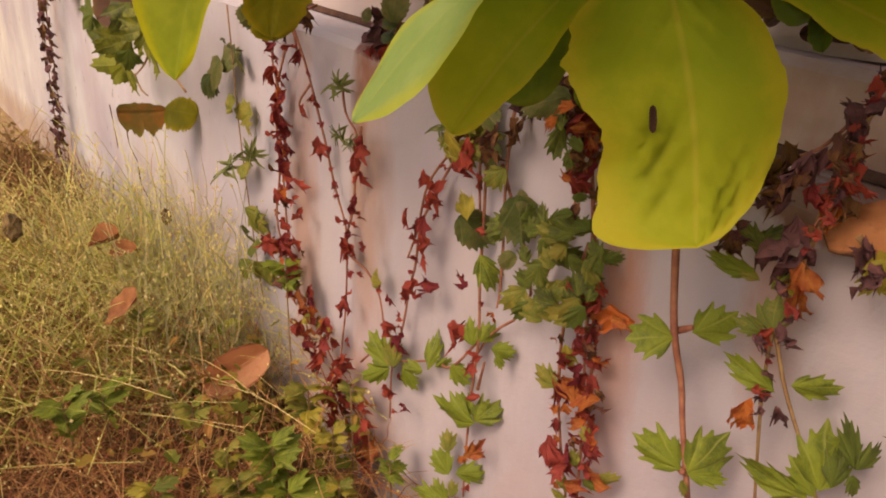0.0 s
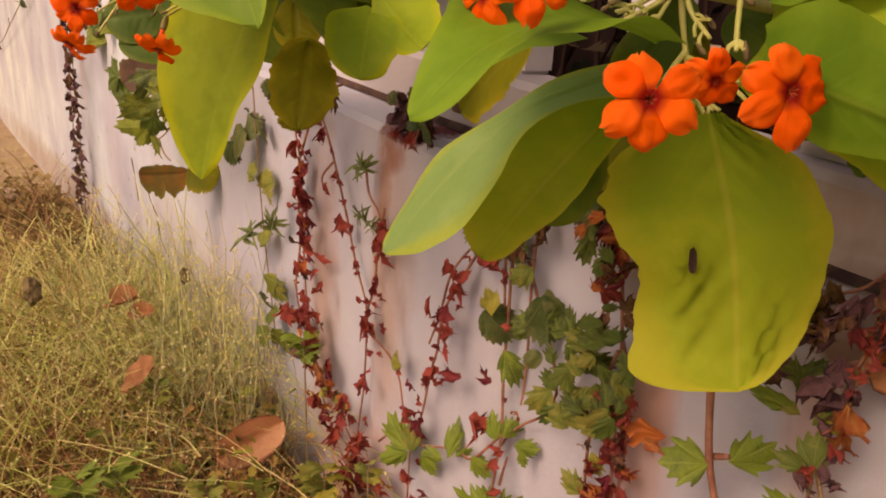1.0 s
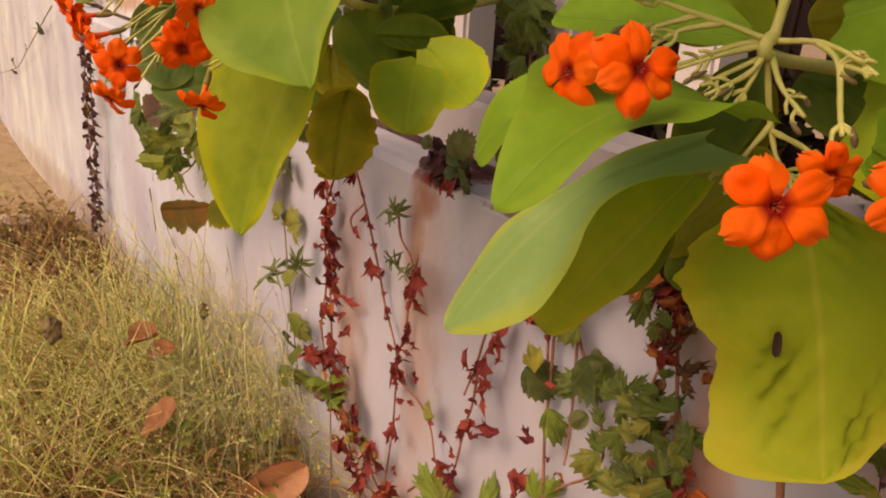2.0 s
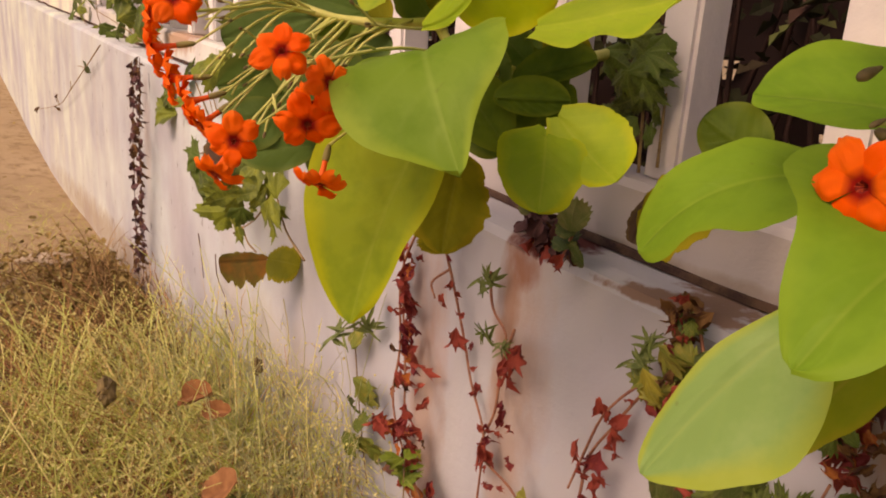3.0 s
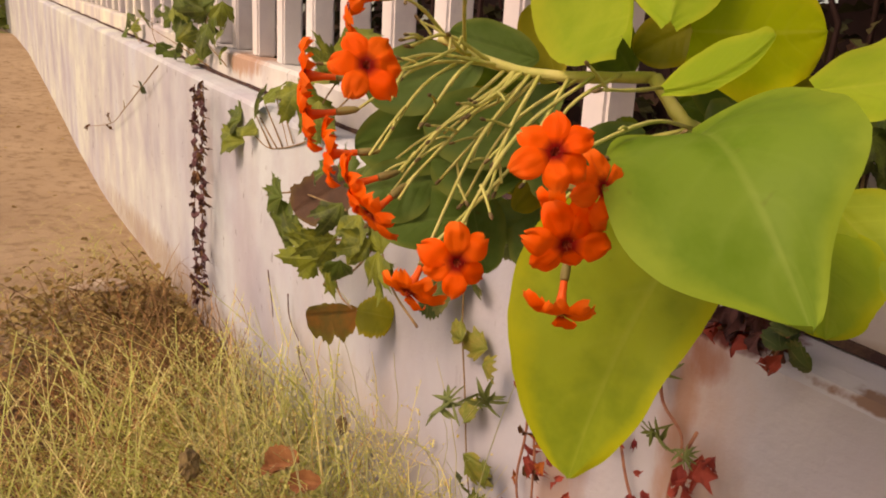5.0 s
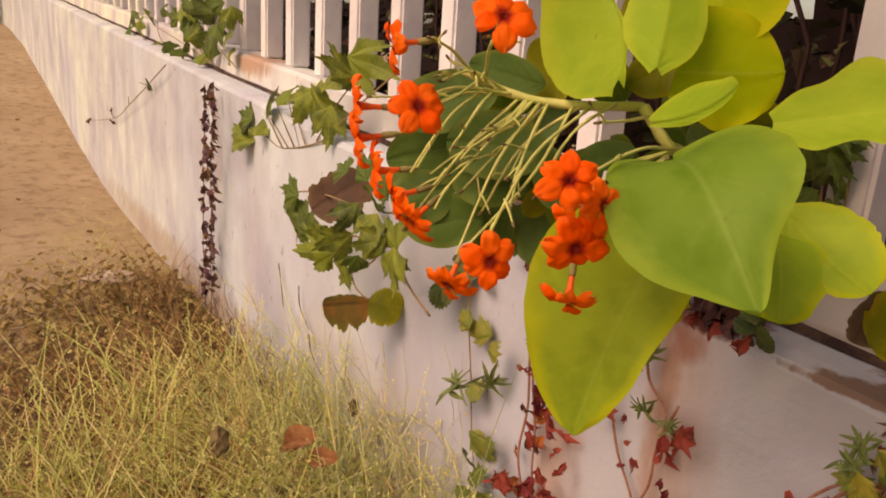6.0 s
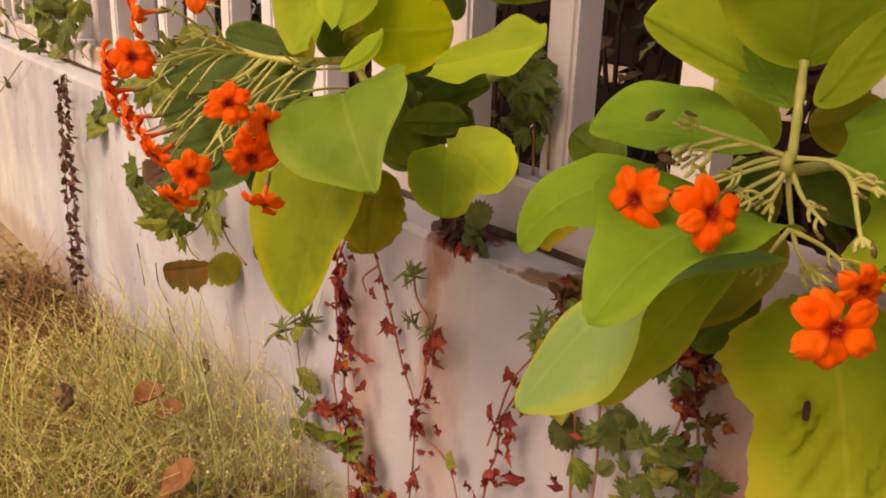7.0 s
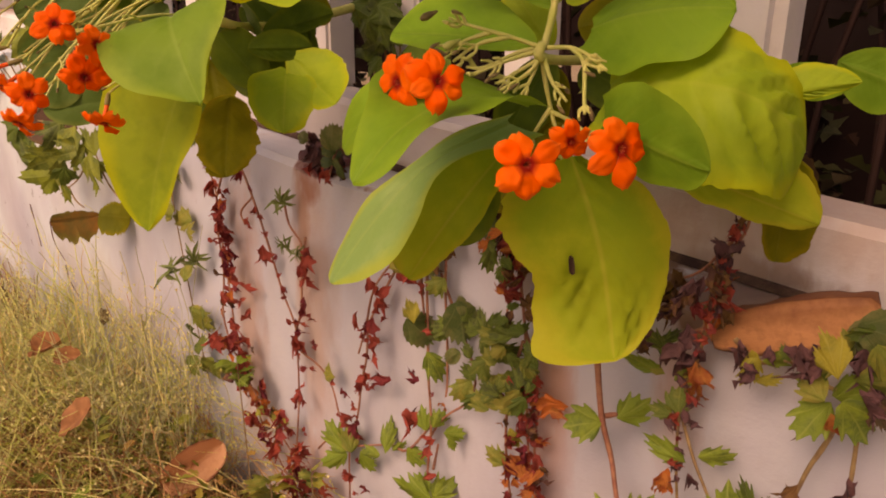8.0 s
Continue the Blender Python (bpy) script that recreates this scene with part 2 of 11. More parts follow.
IVY = {
    "g": ivy_material("ivy_green", (0.10, 0.14, 0.022), (0.20, 0.23, 0.035), (0.28, 0.25, 0.05), vein=(0.30, 0.32, 0.10)),
    "G": ivy_material("ivy_bright", (0.15, 0.22, 0.022), (0.23, 0.30, 0.035), (0.10, 0.15, 0.022), vein=(0.36, 0.40, 0.10)),
    "d": ivy_material("ivy_dark", (0.05, 0.085, 0.022), (0.10, 0.13, 0.03), (0.15, 0.15, 0.05), vein=(0.18, 0.20, 0.08)),
    "D": ivy_material("ivy_deep", (0.08, 0.13, 0.02), (0.15, 0.20, 0.03), (0.06, 0.08, 0.02), vein=(0.22, 0.25, 0.07)),
    "L": ivy_material("ivy_lobed", (0.16, 0.21, 0.022), (0.27, 0.29, 0.035), (0.10, 0.13, 0.02), vein=(0.30, 0.34, 0.09)),
    "y": ivy_material("ivy_yellow", (0.38, 0.32, 0.04), (0.32, 0.30, 0.05), (0.22, 0.22, 0.04), vein=(0.5, 0.44, 0.12)),
    "o": ivy_material("ivy_rust", (0.58, 0.15, 0.035), (0.52, 0.22, 0.06), (0.34, 0.08, 0.03), thin=0.35),
    "r": ivy_material("ivy_dry_red", (0.18, 0.022, 0.035), (0.46, 0.09, 0.05), (0.38, 0.065, 0.045), 0.65, 0.3),
    "b": ivy_material("ivy_dry_brown", (0.16, 0.08, 0.03), (0.28, 0.14, 0.05), (0.10, 0.04, 0.03), 0.75, 0.15),
    "k": ivy_material("ivy_dead", (0.12, 0.055, 0.06), (0.20, 0.085, 0.085), (0.08, 0.035, 0.04), 0.8, 0.0),
    "M": ivy_material("ivy_maroon", (0.13, 0.07, 0.04), (0.16, 0.08, 0.05), (0.08, 0.06, 0.03)),
    "w": ivy_material("ivy_whorl", (0.14, 0.18, 0.05), (0.20, 0.24, 0.08), (0.09, 0.13, 0.035)),
}


def plain(name, a, b, rough=0.6, scale=40.0, thin=0.0, spec=0.35):
    n = Nodes(name)
    p = n.noise(n.world(), scale, 4)
    col = n.mix(n.ramp(p, (0.35, (0, 0, 0)), (0.65, (1, 1, 1))), a, b)
    n.bump(n.noise(n.world(), scale * 6, 3), 0.3, 0.001)
    return n.finish(col, rough, thin, spec)


def petal_material():
    n = Nodes("petal_orange")
    uv = n.add("ShaderNodeSeparateXYZ", {"Vector": n.add("ShaderNodeTexCoord").outputs["UV"]})
    rnd = n.add("ShaderNodeObjectInfo").outputs["Random"]
    col = n.mix(rnd, (1.0, 0.105, 0.008), (1.0, 0.16, 0.014))
    col = n.mix(n.ramp(uv.outputs["X"], (0.06, (1, 1, 1)), (0.27, (0, 0, 0))), col, (0.34, 0.012, 0.006))
    col = n.mix(n.math("MULTIPLY", n.ramp(uv.outputs["X"], (0.75, (0, 0, 0)), (1.0, (1, 1, 1))), 0.35), col, (1.0, 0.26, 0.05))
    ray = n.noise(n.add("ShaderNodeMapping", {"Vector": n.add("ShaderNodeTexCoord").outputs["UV"], "Scale": (2, 26, 1)}).outputs[0], 1.0, 2)
    n.bump(ray, 0.5, 0.0012)
    return n.finish(col, 0.6, 0.30, 0.12)


M_PETAL = petal_material()
M_TUBE = plain("flower_tube", (0.92, 0.12, 0.02), (1.0, 0.18, 0.03), 0.55, 60, 0.25)
M_THROAT = plain("flower_throat", (0.22, 0.012, 0.006), (0.32, 0.02, 0.008), 0.7)
M_STAMEN = plain("stamen_red", (0.45, 0.05, 0.015), (0.60, 0.10, 0.02), 0.6)
M_CALYX = plain("calyx_brown_green", (0.16, 0.13, 0.04), (0.26, 0.22, 0.07), 0.6, 80)
M_STALK = plain("stalk_pale_green", (0.48, 0.50, 0.13), (0.62, 0.58, 0.20), 0.55, 70, 0.1)
M_BUD = plain("bud_dark", (0.10, 0.065, 0.03), (0.24, 0.17, 0.07), 0.7, 120)
M_SPOT = plain("scorched_spot", (0.035, 0.018, 0.012), (0.06, 0.03, 0.02), 0.9, 120)
M_STEM_RED = plain("stem_red_brown", (0.24, 0.09, 0.06), (0.38, 0.17, 0.10), 0.7, 90)
M_STEM_BROWN = plain("stem_brown", (0.20, 0.12, 0.06), (0.33, 0.22, 0.10), 0.75, 90)
M_STEM_DEAD = plain("stem_dead", (0.09, 0.05, 0.05), (0.16, 0.09, 0.08), 0.85, 90)
RUST, MOSS, GRIME = (0.28, 0.11, 0.07), (0.20, 0.10, 0.055), (0.36, 0.27, 0.22)
SPILL = (0.43, 0.27, 0.20)
M_WALL = plaster("wall_plaster", stains_and_shade=(
    (-0.975, 0.42, 0.055, 0.32, SPILL, 0.7, 0.5), (-0.80, 0.46, 0.045, 0.26, SPILL, 0.55, 0.5), (-0.83, 0.20, 0.14, 0.12, SPILL, 0.6, 0.5), (-0.385, 0.42, 0.035, 0.34, (0.42, 0.20, 0.13), 0.8, 0.5), (-0.46, 0.20, 0.08, 0.16, SPILL, 0.5, 0.5), (-0.25, 0.60, 0.035, 0.09, (0.42, 0.24, 0.17), 0.6, 0.5),
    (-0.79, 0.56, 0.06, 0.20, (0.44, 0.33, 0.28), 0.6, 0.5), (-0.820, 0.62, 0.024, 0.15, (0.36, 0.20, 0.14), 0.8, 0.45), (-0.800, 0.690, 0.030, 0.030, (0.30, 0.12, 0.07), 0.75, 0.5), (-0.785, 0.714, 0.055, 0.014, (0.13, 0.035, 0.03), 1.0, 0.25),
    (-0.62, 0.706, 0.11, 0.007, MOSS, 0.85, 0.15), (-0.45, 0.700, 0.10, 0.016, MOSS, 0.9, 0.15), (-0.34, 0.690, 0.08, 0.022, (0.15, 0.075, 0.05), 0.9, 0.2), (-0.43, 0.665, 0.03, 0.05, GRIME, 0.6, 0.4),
    # last entry of this row: soft grey standing in for shade low on the wall
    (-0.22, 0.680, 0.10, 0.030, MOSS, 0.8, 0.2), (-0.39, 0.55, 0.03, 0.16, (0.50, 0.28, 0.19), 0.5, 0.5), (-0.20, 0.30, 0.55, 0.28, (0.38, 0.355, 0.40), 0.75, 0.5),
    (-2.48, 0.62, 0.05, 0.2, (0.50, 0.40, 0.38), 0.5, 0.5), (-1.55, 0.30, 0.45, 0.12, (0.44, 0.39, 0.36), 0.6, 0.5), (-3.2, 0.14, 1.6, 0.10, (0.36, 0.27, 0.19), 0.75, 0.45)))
# entries at X -0.12 and -0.30: brown tint that also carries the shrub's shade
M_BEAM = plaster("beam_plaster", (0.53, 0.482, 0.472), 0.45, stains_and_shade=((-2.40, 0.88, 0.20, 0.05, (0.42, 0.22, 0.12), 0.8, 0.3), (-0.22, 0.70, 0.10, 0.02, MOSS, 0.7, 0.3), (-0.12, 0.76, 0.25, 0.06, (0.42, 0.31, 0.27), 0.7, 0.5), (-0.30, 0.72, 0.12, 0.05, (0.42, 0.30, 0.26), 0.7, 0.5), (-0.60, 0.72, 0.5, 0.012, GRIME, 0.6, 0.4)))
M_PICKET = plaster("picket_paint", (0.70, 0.648, 0.625), 0.3)
M_CRACK = stained("joint_dirt", (0.045, 0.025, 0.025), (0.12, 0.07, 0.05), 30)


def ground_material():
    n = Nodes("ground_dirt")
    w = n.world()
    a = n.noise(w, 1.3, 6, 0.6)
    b = n.noise(w, 14.0, 6, 0.65)
    c = n.noise(w, 160.0, 4)
    col = n.mix(n.ramp(a, (0.35, (0, 0, 0)), (0.68, (1, 1, 1))), (0.34, 0.235, 0.14), (0.44, 0.32, 0.20))
    col = n.mix(n.ramp(b, (0.48, (0, 0, 0)), (0.7, (1, 1, 1))), col, (0.24, 0.16, 0.09))
    col = n.mix(n.math("MULTIPLY", n.ramp(c, (0.6, (0, 0, 0)), (0.75, (1, 1, 1))), 0.5), col, (0.50, 0.40, 0.27))
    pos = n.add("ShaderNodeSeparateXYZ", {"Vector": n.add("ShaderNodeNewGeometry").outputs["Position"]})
    # dark red-brown ground, ragged oval; reaches under the camera to keep wall bounce low
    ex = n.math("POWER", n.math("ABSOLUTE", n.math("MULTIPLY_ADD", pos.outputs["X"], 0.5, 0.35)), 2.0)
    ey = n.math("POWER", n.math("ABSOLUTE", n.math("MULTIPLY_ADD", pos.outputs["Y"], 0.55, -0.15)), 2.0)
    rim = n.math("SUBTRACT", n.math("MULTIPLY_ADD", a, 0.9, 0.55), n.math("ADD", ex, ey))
    bank_dark = n.ramp(rim, (0.0, (0, 0, 0)), (0.25, (1, 1, 1)))
    col = n.mix(n.math("MULTIPLY", bank_dark, 0.85), col, n.mix(b, (0.07, 0.036, 0.02), (0.21, 0.115, 0.06)))
    n.bump(n.math("ADD", b, c), 0.6, 0.012)
    return n.finish(col, 0.95, spec=0.1)


def island_material(name, stops, rough=0.7, thin=0.2, wash=0.45):
    """Colour picked strand by strand."""
    n = Nodes(name)
    g = n.add("ShaderNodeNewGeometry").outputs["Random Per Island"]
    col = n.ramp(g, *stops)
    p = n.noise(n.world(), 8.0, 3)
    col = n.mix(n.math("MULTIPLY", p, wash), col, (0.30, 0.27, 0.06))
    return n.finish(col, rough, thin, 0.2)


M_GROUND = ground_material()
M_STALKS = island_material("grass_stems", ((0.0, (0.66, 0.66, 0.23)), (0.4, (0.46, 0.51, 0.13)), (0.7, (0.84, 0.76, 0.34)), (1.0, (0.64, 0.42, 0.18))), thin=0.2, wash=0.1)
M_WISP = island_material("wispy_stems", ((0.0, (0.46, 0.50, 0.24)), (0.5, (0.56, 0.54, 0.30)), (1.0, (0.40, 0.36, 0.20))), thin=0.2, wash=0.1)
M_GRASS = island_material("grass_blades", ((0.0, (0.34, 0.42, 0.06)), (0.3, (0.60, 0.62, 0.17)), (0.55, (0.40, 0.47, 0.08)), (0.8, (0.72, 0.66, 0.30)), (1.0, (0.56, 0.38, 0.16))), thin=0.35, wash=0.2)
M_STRAW = island_material("dry_straw", ((0.0, (0.36, 0.14, 0.06)), (0.35, (0.58, 0.34, 0.15)), (0.65, (0.22, 0.06, 0.035)), (0.85, (0.44, 0.18, 0.08)), (1.0, (0.66, 0.50, 0.20))), thin=0.2, wash=0.1)
M_SEED = island_material("seed_heads", ((0.0, (0.72, 0.66, 0.20)), (0.6, (0.86, 0.80, 0.42)), (1.0, (0.64, 0.50, 0.16))), wash=0.15)
M_HERB = island_material("low_herbs", ((0.0, (0.06, 0.10, 0.015)), (0.4, (0.14, 0.19, 0.02)), (0.7, (0.26, 0.26, 0.04)), (1.0, (0.34, 0.12, 0.05))))
M_LITTER = island_material("leaf_litter", ((0.0, (0.15, 0.085, 0.045)), (0.4, (0.28, 0.17, 0.07)), (0.75, (0.38, 0.25, 0.10)), (1.0, (0.48, 0.36, 0.17))))
# near-black colours carry the hedge's shade; the palest leaves stand for light specks
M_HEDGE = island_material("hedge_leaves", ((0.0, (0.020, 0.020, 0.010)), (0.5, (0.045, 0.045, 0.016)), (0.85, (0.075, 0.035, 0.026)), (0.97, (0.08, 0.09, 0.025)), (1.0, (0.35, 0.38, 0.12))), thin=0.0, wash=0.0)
M_TWIG_SHADE = island_material("hedge_twigs_shade", ((0.0, (0.022, 0.010, 0.009)), (1.0, (0.05, 0.022, 0.017))), thin=0.0, wash=0.0)
M_TWIG_BROWN = island_material("withered_brown", ((0.0, (0.16, 0.08, 0.04)), (0.5, (0.28, 0.15, 0.07)), (1.0, (0.40, 0.24, 0.11))), wash=0.1)
M_POD = plain("dry_leaf_brown", (0.20, 0.075, 0.03), (0.40, 0.18, 0.075), 0.7, 30, 0.1)


def dry_material(name, dark, light, rim):
    """A big dry leaf: one half dark and weathered, the other paler, with a burnt rim and fine ribs."""
    n = Nodes(name)
    xyz = n.add("ShaderNodeSeparateXYZ", {"Vector": n.add("ShaderNodeTexCoord").outputs["UV"]})
    u, v = xyz.outputs["X"], xyz.outputs["Y"]
    p, fine = n.noise(n.world(), 34.0, 5, 0.6), n.noise(n.world(), 140.0, 4)
    col = n.mix(n.ramp(n.math("ADD", v, n.math("MULTIPLY_ADD", p, 0.7, -0.35)), (0.40, (0, 0, 0)), (0.75, (1, 1, 1))), dark, light)
    col = n.mix(n.math("MULTIPLY", n.ramp(fine, (0.5, (0, 0, 0)), (0.7, (1, 1, 1))), 0.35), col, dark)
    away = n.math("ABSOLUTE", n.math("MULTIPLY_ADD", v, 2.0, -1.0))
    col = n.mix(n.ramp(n.math("ADD", away, n.math("MULTIPLY_ADD", p, 0.3, -0.15)), (0.88, (0, 0, 0)), (0.98, (1, 1, 1))), col, rim)
    rib = n.noise(n.add("ShaderNodeCombineXYZ", {"X": n.math("MULTIPLY", u, 3.0), "Y": n.math("MULTIPLY", v, 30.0)}).outputs[0], 1.0, 3)
    n.bump(n.math("ADD", n.math("MULTIPLY", rib, 0.2), p), 0.5, 0.003)
    return n.finish(col, 0.65, 0.08, 0.3)


M_DRY = dry_material("big_dry_leaf", (0.19, 0.065, 0.028), (0.52, 0.23, 0.10), (0.05, 0.02, 0.015))
M_FALLEN = dry_material("fallen_leaf_tan", (0.36, 0.14, 0.06), (0.50, 0.25, 0.13), (0.20, 0.06, 0.03))
M_STONE = stained("kerb_stone", (0.36, 0.27, 0.19), (0.50, 0.40, 0.30), 20)
M_FAR = island_material("far_leaves", ((0.0, (0.10, 0.17, 0.03)), (0.6, (0.20, 0.27, 0.05)), (1.0, (0.30, 0.34, 0.10))))

# ---- mesh helpers ----


def mesh_of(name, verts, faces, materials, uvs=None, smooth=True, slots=None):
    me = bpy.data.meshes.new(name)
    me.from_pydata([tuple(v) for v in verts], [], faces)
    for m in materials if isinstance(materials, (list, tuple)) else [materials]:
        me.materials.append(m)
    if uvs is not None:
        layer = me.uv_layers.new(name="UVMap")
        idx = np.empty(len(me.loops), int)
        me.loops.foreach_get("vertex_index", idx)
        layer.data.foreach_set("uv", np.asarray(uvs, float)[idx].ravel())
    if slots is not None:
        me.polygons.foreach_set("material_index", slots)
    if smooth:
        me.polygons.foreach_set("use_smooth", [True] * len(me.polygons))
    me.validate()
    me.update()
    return me


def thing(name, base, label, category, group="", kind=""):
    ob = new(name)
    ob.location = base
    ob.empty_display_size = 0.05
    return tagged(ob, label, category, group, kind)


def part(name, mesh, parent, label="", basis=None):
    """Links a mesh as one part; without basis the mesh is in world places."""
    ob = new(name, mesh)
    ob.parent = parent
    if basis is None:
        ob.matrix_parent_inverse = Matrix.Translation(parent.location).inverted()
    else:
        ob.matrix_basis = basis
    return tagged(ob, label)


def smooth_path(points, per=6):
    """A round curve through the control points."""
    p = [np.array(q, float) for q in points]
    if len(p) == 2:
        return np.array([p[0] + (p[1] - p[0]) * i / per for i in range(per + 1)])
    p = [2 * p[0] - p[1], *p, 2 * p[-1] - p[-2]]
    res = []
    for a, b, c, d in zip(p, p[1:], p[2:], p[3:]):
        for i in range(per):
            t = i / per
            res.append(0.5 * (2 * b + (c - a) * t + (2 * a - 5 * b + 4 * c - d) * t * t + (3 * b - a - 3 * c + d) * t**3))
    return np.array(res + [p[-2]])


def tube(points, r0, r1, sides=6, per=6, wobble=0.0):
    """Tapered round stem along a curve: vertices and faces."""
    c = smooth_path(points, per)
    n = len(c)
    v, f = [], []
    tang = np.gradient(c, axis=0)
    ref = np.array([0.31, 0.9, 0.2])
    for i in range(n):
        t = tang[i] / (np.linalg.norm(tang[i]) + 1e-9)
        a = np.cross(t, ref)
        a /= np.linalg.norm(a) + 1e-9
        b = np.cross(t, a)
        r = r0 + (r1 - r0) * i / (n - 1)
        r *= 1 + wobble * random.uniform(-1, 1)
        for k in range(sides):
            th = 2 * math.pi * k / sides
            v.append(c[i] + r * (a * math.cos(th) + b * math.sin(th)))
    for i in range(n - 1):
        for k in range(sides):
            k2 = (k + 1) % sides
            f.append((i * sides + k, i * sides + k2, (i + 1) * sides + k2, (i + 1) * sides + k))
    f.append(tuple(range(sides))[::-1])
    f.append(tuple((n - 1) * sides + k for k in range(sides)))
    return v, f


def box_mesh(name, x0, x1, y0, y1, z0, z1, material, bevel=0.004):
    bm = bmesh.new()
    bmesh.ops.create_cube(bm, size=1.0)
    for v in bm.verts:
        v.co = ((x0 + x1) / 2 + v.co.x * (x1 - x0), (y0 + y1) / 2 + v.co.y * (y1 - y0), (z0 + z1) / 2 + v.co.z * (z1 - z0))
    bmesh.ops.bevel(bm, geom=bm.edges[:], offset=bevel, segments=2, affect="EDGES")
    me = bpy.data.meshes.new(name)
    bm.to_mesh(me)
    bm.free()
    me.materials.append(material)
    return me


# ---- the street wall: plinth, ledge, beam and pickets; its top climbs gently along the street ----
GROUND = 0.08
FACE_Y, BEAM_Y, BEAM_H = 0.470, 0.545, 0.078
WALL_X0, WALL_X1 = -13.0, 1.6


def ledge_z(x):
    return 0.672 - 0.060 * x


def profile_run(name, outline, material, x0=WALL_X0, x1=WALL_X1, step=0.05, rough=0.0025):
    """A long run of masonry: a closed outline (y, height over or under the ledge, climbs) drawn along the street."""
    xs = np.arange(x0, x1 + 1e-6, step)
    k = len(outline)
    v, f = [], []
    for x in xs:
        for y, z, climbs in outline:
            n1 = noise.noise(Vector((x * 3.1, y * 9, z * 6))) * rough
            n2 = noise.noise(Vector((x * 5.3 + 7, y * 9, z * 6))) * rough
            v.append((x, y + n1, (ledge_z(x) + z if climbs else z) + n2))
    for i in range(len(xs) - 1):
        for j in range(k):
            j2 = (j + 1) % k
            f.append((i * k + j, (i + 1) * k + j, (i + 1) * k + j2, i * k + j2))
    f.append(tuple(range(k)))
    f.append(tuple((len(xs) - 1) * k + j for j in range(k))[::-1])
    return mesh_of(name, v, f, material, smooth=False)


plinth = [(FACE_Y, -0.15, False)] + [(FACE_Y, 0.15 + 0.1 * i, False) for i in range(4)] + [(FACE_Y, -0.10, True), (FACE_Y + 0.002, -0.012, True), (FACE_Y + 0.010, -0.003, True), (FACE_Y + 0.03, 0.001, True), (0.71, 0.002, True), (0.71, -0.15, False)]
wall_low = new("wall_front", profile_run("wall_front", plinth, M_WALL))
tagged(wall_low, "low whitewashed plaster street wall with rain streaks", "wall", kind="structure")
beam = [(BEAM_Y, 0.004, True), (BEAM_Y, 0.03, True), (BEAM_Y + 0.001, BEAM_H - 0.008, True), (BEAM_Y + 0.009, BEAM_H, True), (0.624, BEAM_H - 0.001, True), (0.638, BEAM_H - 0.008, True), (0.638, 0.004, True)]
wall_beam = new("wall_coping", profile_run("wall_coping", beam, M_BEAM))
tagged(wall_beam, "whitewashed coping set back on the low wall", "wall", kind="structure")
joint = [(BEAM_Y - 0.007, 0.003, True), (BEAM_Y - 0.004, 0.010, True), (BEAM_Y + 0.004, 0.011, True), (BEAM_Y + 0.004, 0.003, True)]
wall_joint = new("trim_joint", profile_run("trim_joint", joint, M_CRACK, step=0.03, rough=0.006))
tagged(wall_joint, "dark dirty joint between wall and coping", "joint", kind="structure")

fence = thing("picket_fence", (-0.7, 0.6, ledge_z(-0.7) + BEAM_H), "white painted concrete picket fence standing on the low wall", "fence")
PITCH = 0.1875
for i in range(-5, 65):
    if i in (-2, -3):
        continue
    x = -0.7475 - PITCH * i + random.uniform(-0.004, 0.004)
    z = ledge_z(x) + BEAM_H - 0.004
    part("picket", box_mesh("picket", x, x + 0.046, 0.580, 0.632, z, z + 1.05, M_PICKET, 0.005), fence)
zp = ledge_z(-0.35) + BEAM_H - 0.004
part("post", box_mesh("post", -0.374, -0.246, 0.572, 0.634, zp, zp + 1.15, M_PICKET, 0.012), fence, "wider white post")

# ---- ground ----


def ground_height(x, y):
    climb = max(0.0, -3.4 - x)
    rise = 0.030 * climb * climb
    return GROUND + 0.75 * (1 - math.exp(-rise / 0.75)) + 0.02 * noise.noise(Vector((x * 0.9, y * 0.9, 0))) + 0.008 * noise.noise(Vector((x * 5, y * 5, 3)))


gx = np.concatenate([np.linspace(-400, -12, 14), np.linspace(-11, 2, 120), np.linspace(3, 60, 8)])
gy = np.concatenate([np.linspace(-300, -7, 12), np.linspace(-6, 0.6, 70), np.linspace(0.8, 4, 6), np.linspace(10, 300, 8)])
gv = [(x, y, ground_height(x, y)) for x in gx for y in gy]
gf = [(i * len(gy) + j, (i + 1) * len(gy) + j, (i + 1) * len(gy) + j + 1, i * len(gy) + j + 1) for i in range(len(gx) - 1) for j in range(len(gy) - 1)]
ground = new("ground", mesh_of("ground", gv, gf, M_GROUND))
tagged(ground, "sandy brown dirt beside the wall", "ground", kind="structure")

# ---- big leaves, flowers, stalks ----


PROFILE_AT = (0.0, 0.1, 0.25, 0.4, 0.55, 0.7, 0.85, 1.0)


def rounded(u, widths):
    """The width at u, smoothly between the given ones."""
    return sum(float(np.interp(min(max(u + d, 0.0), 1.0), PROFILE_AT, widths)) * w for d, w in ((-0.06, 0.2), (-0.03, 0.2), (0.0, 0.2), (0.03, 0.2), (0.06, 0.2)))


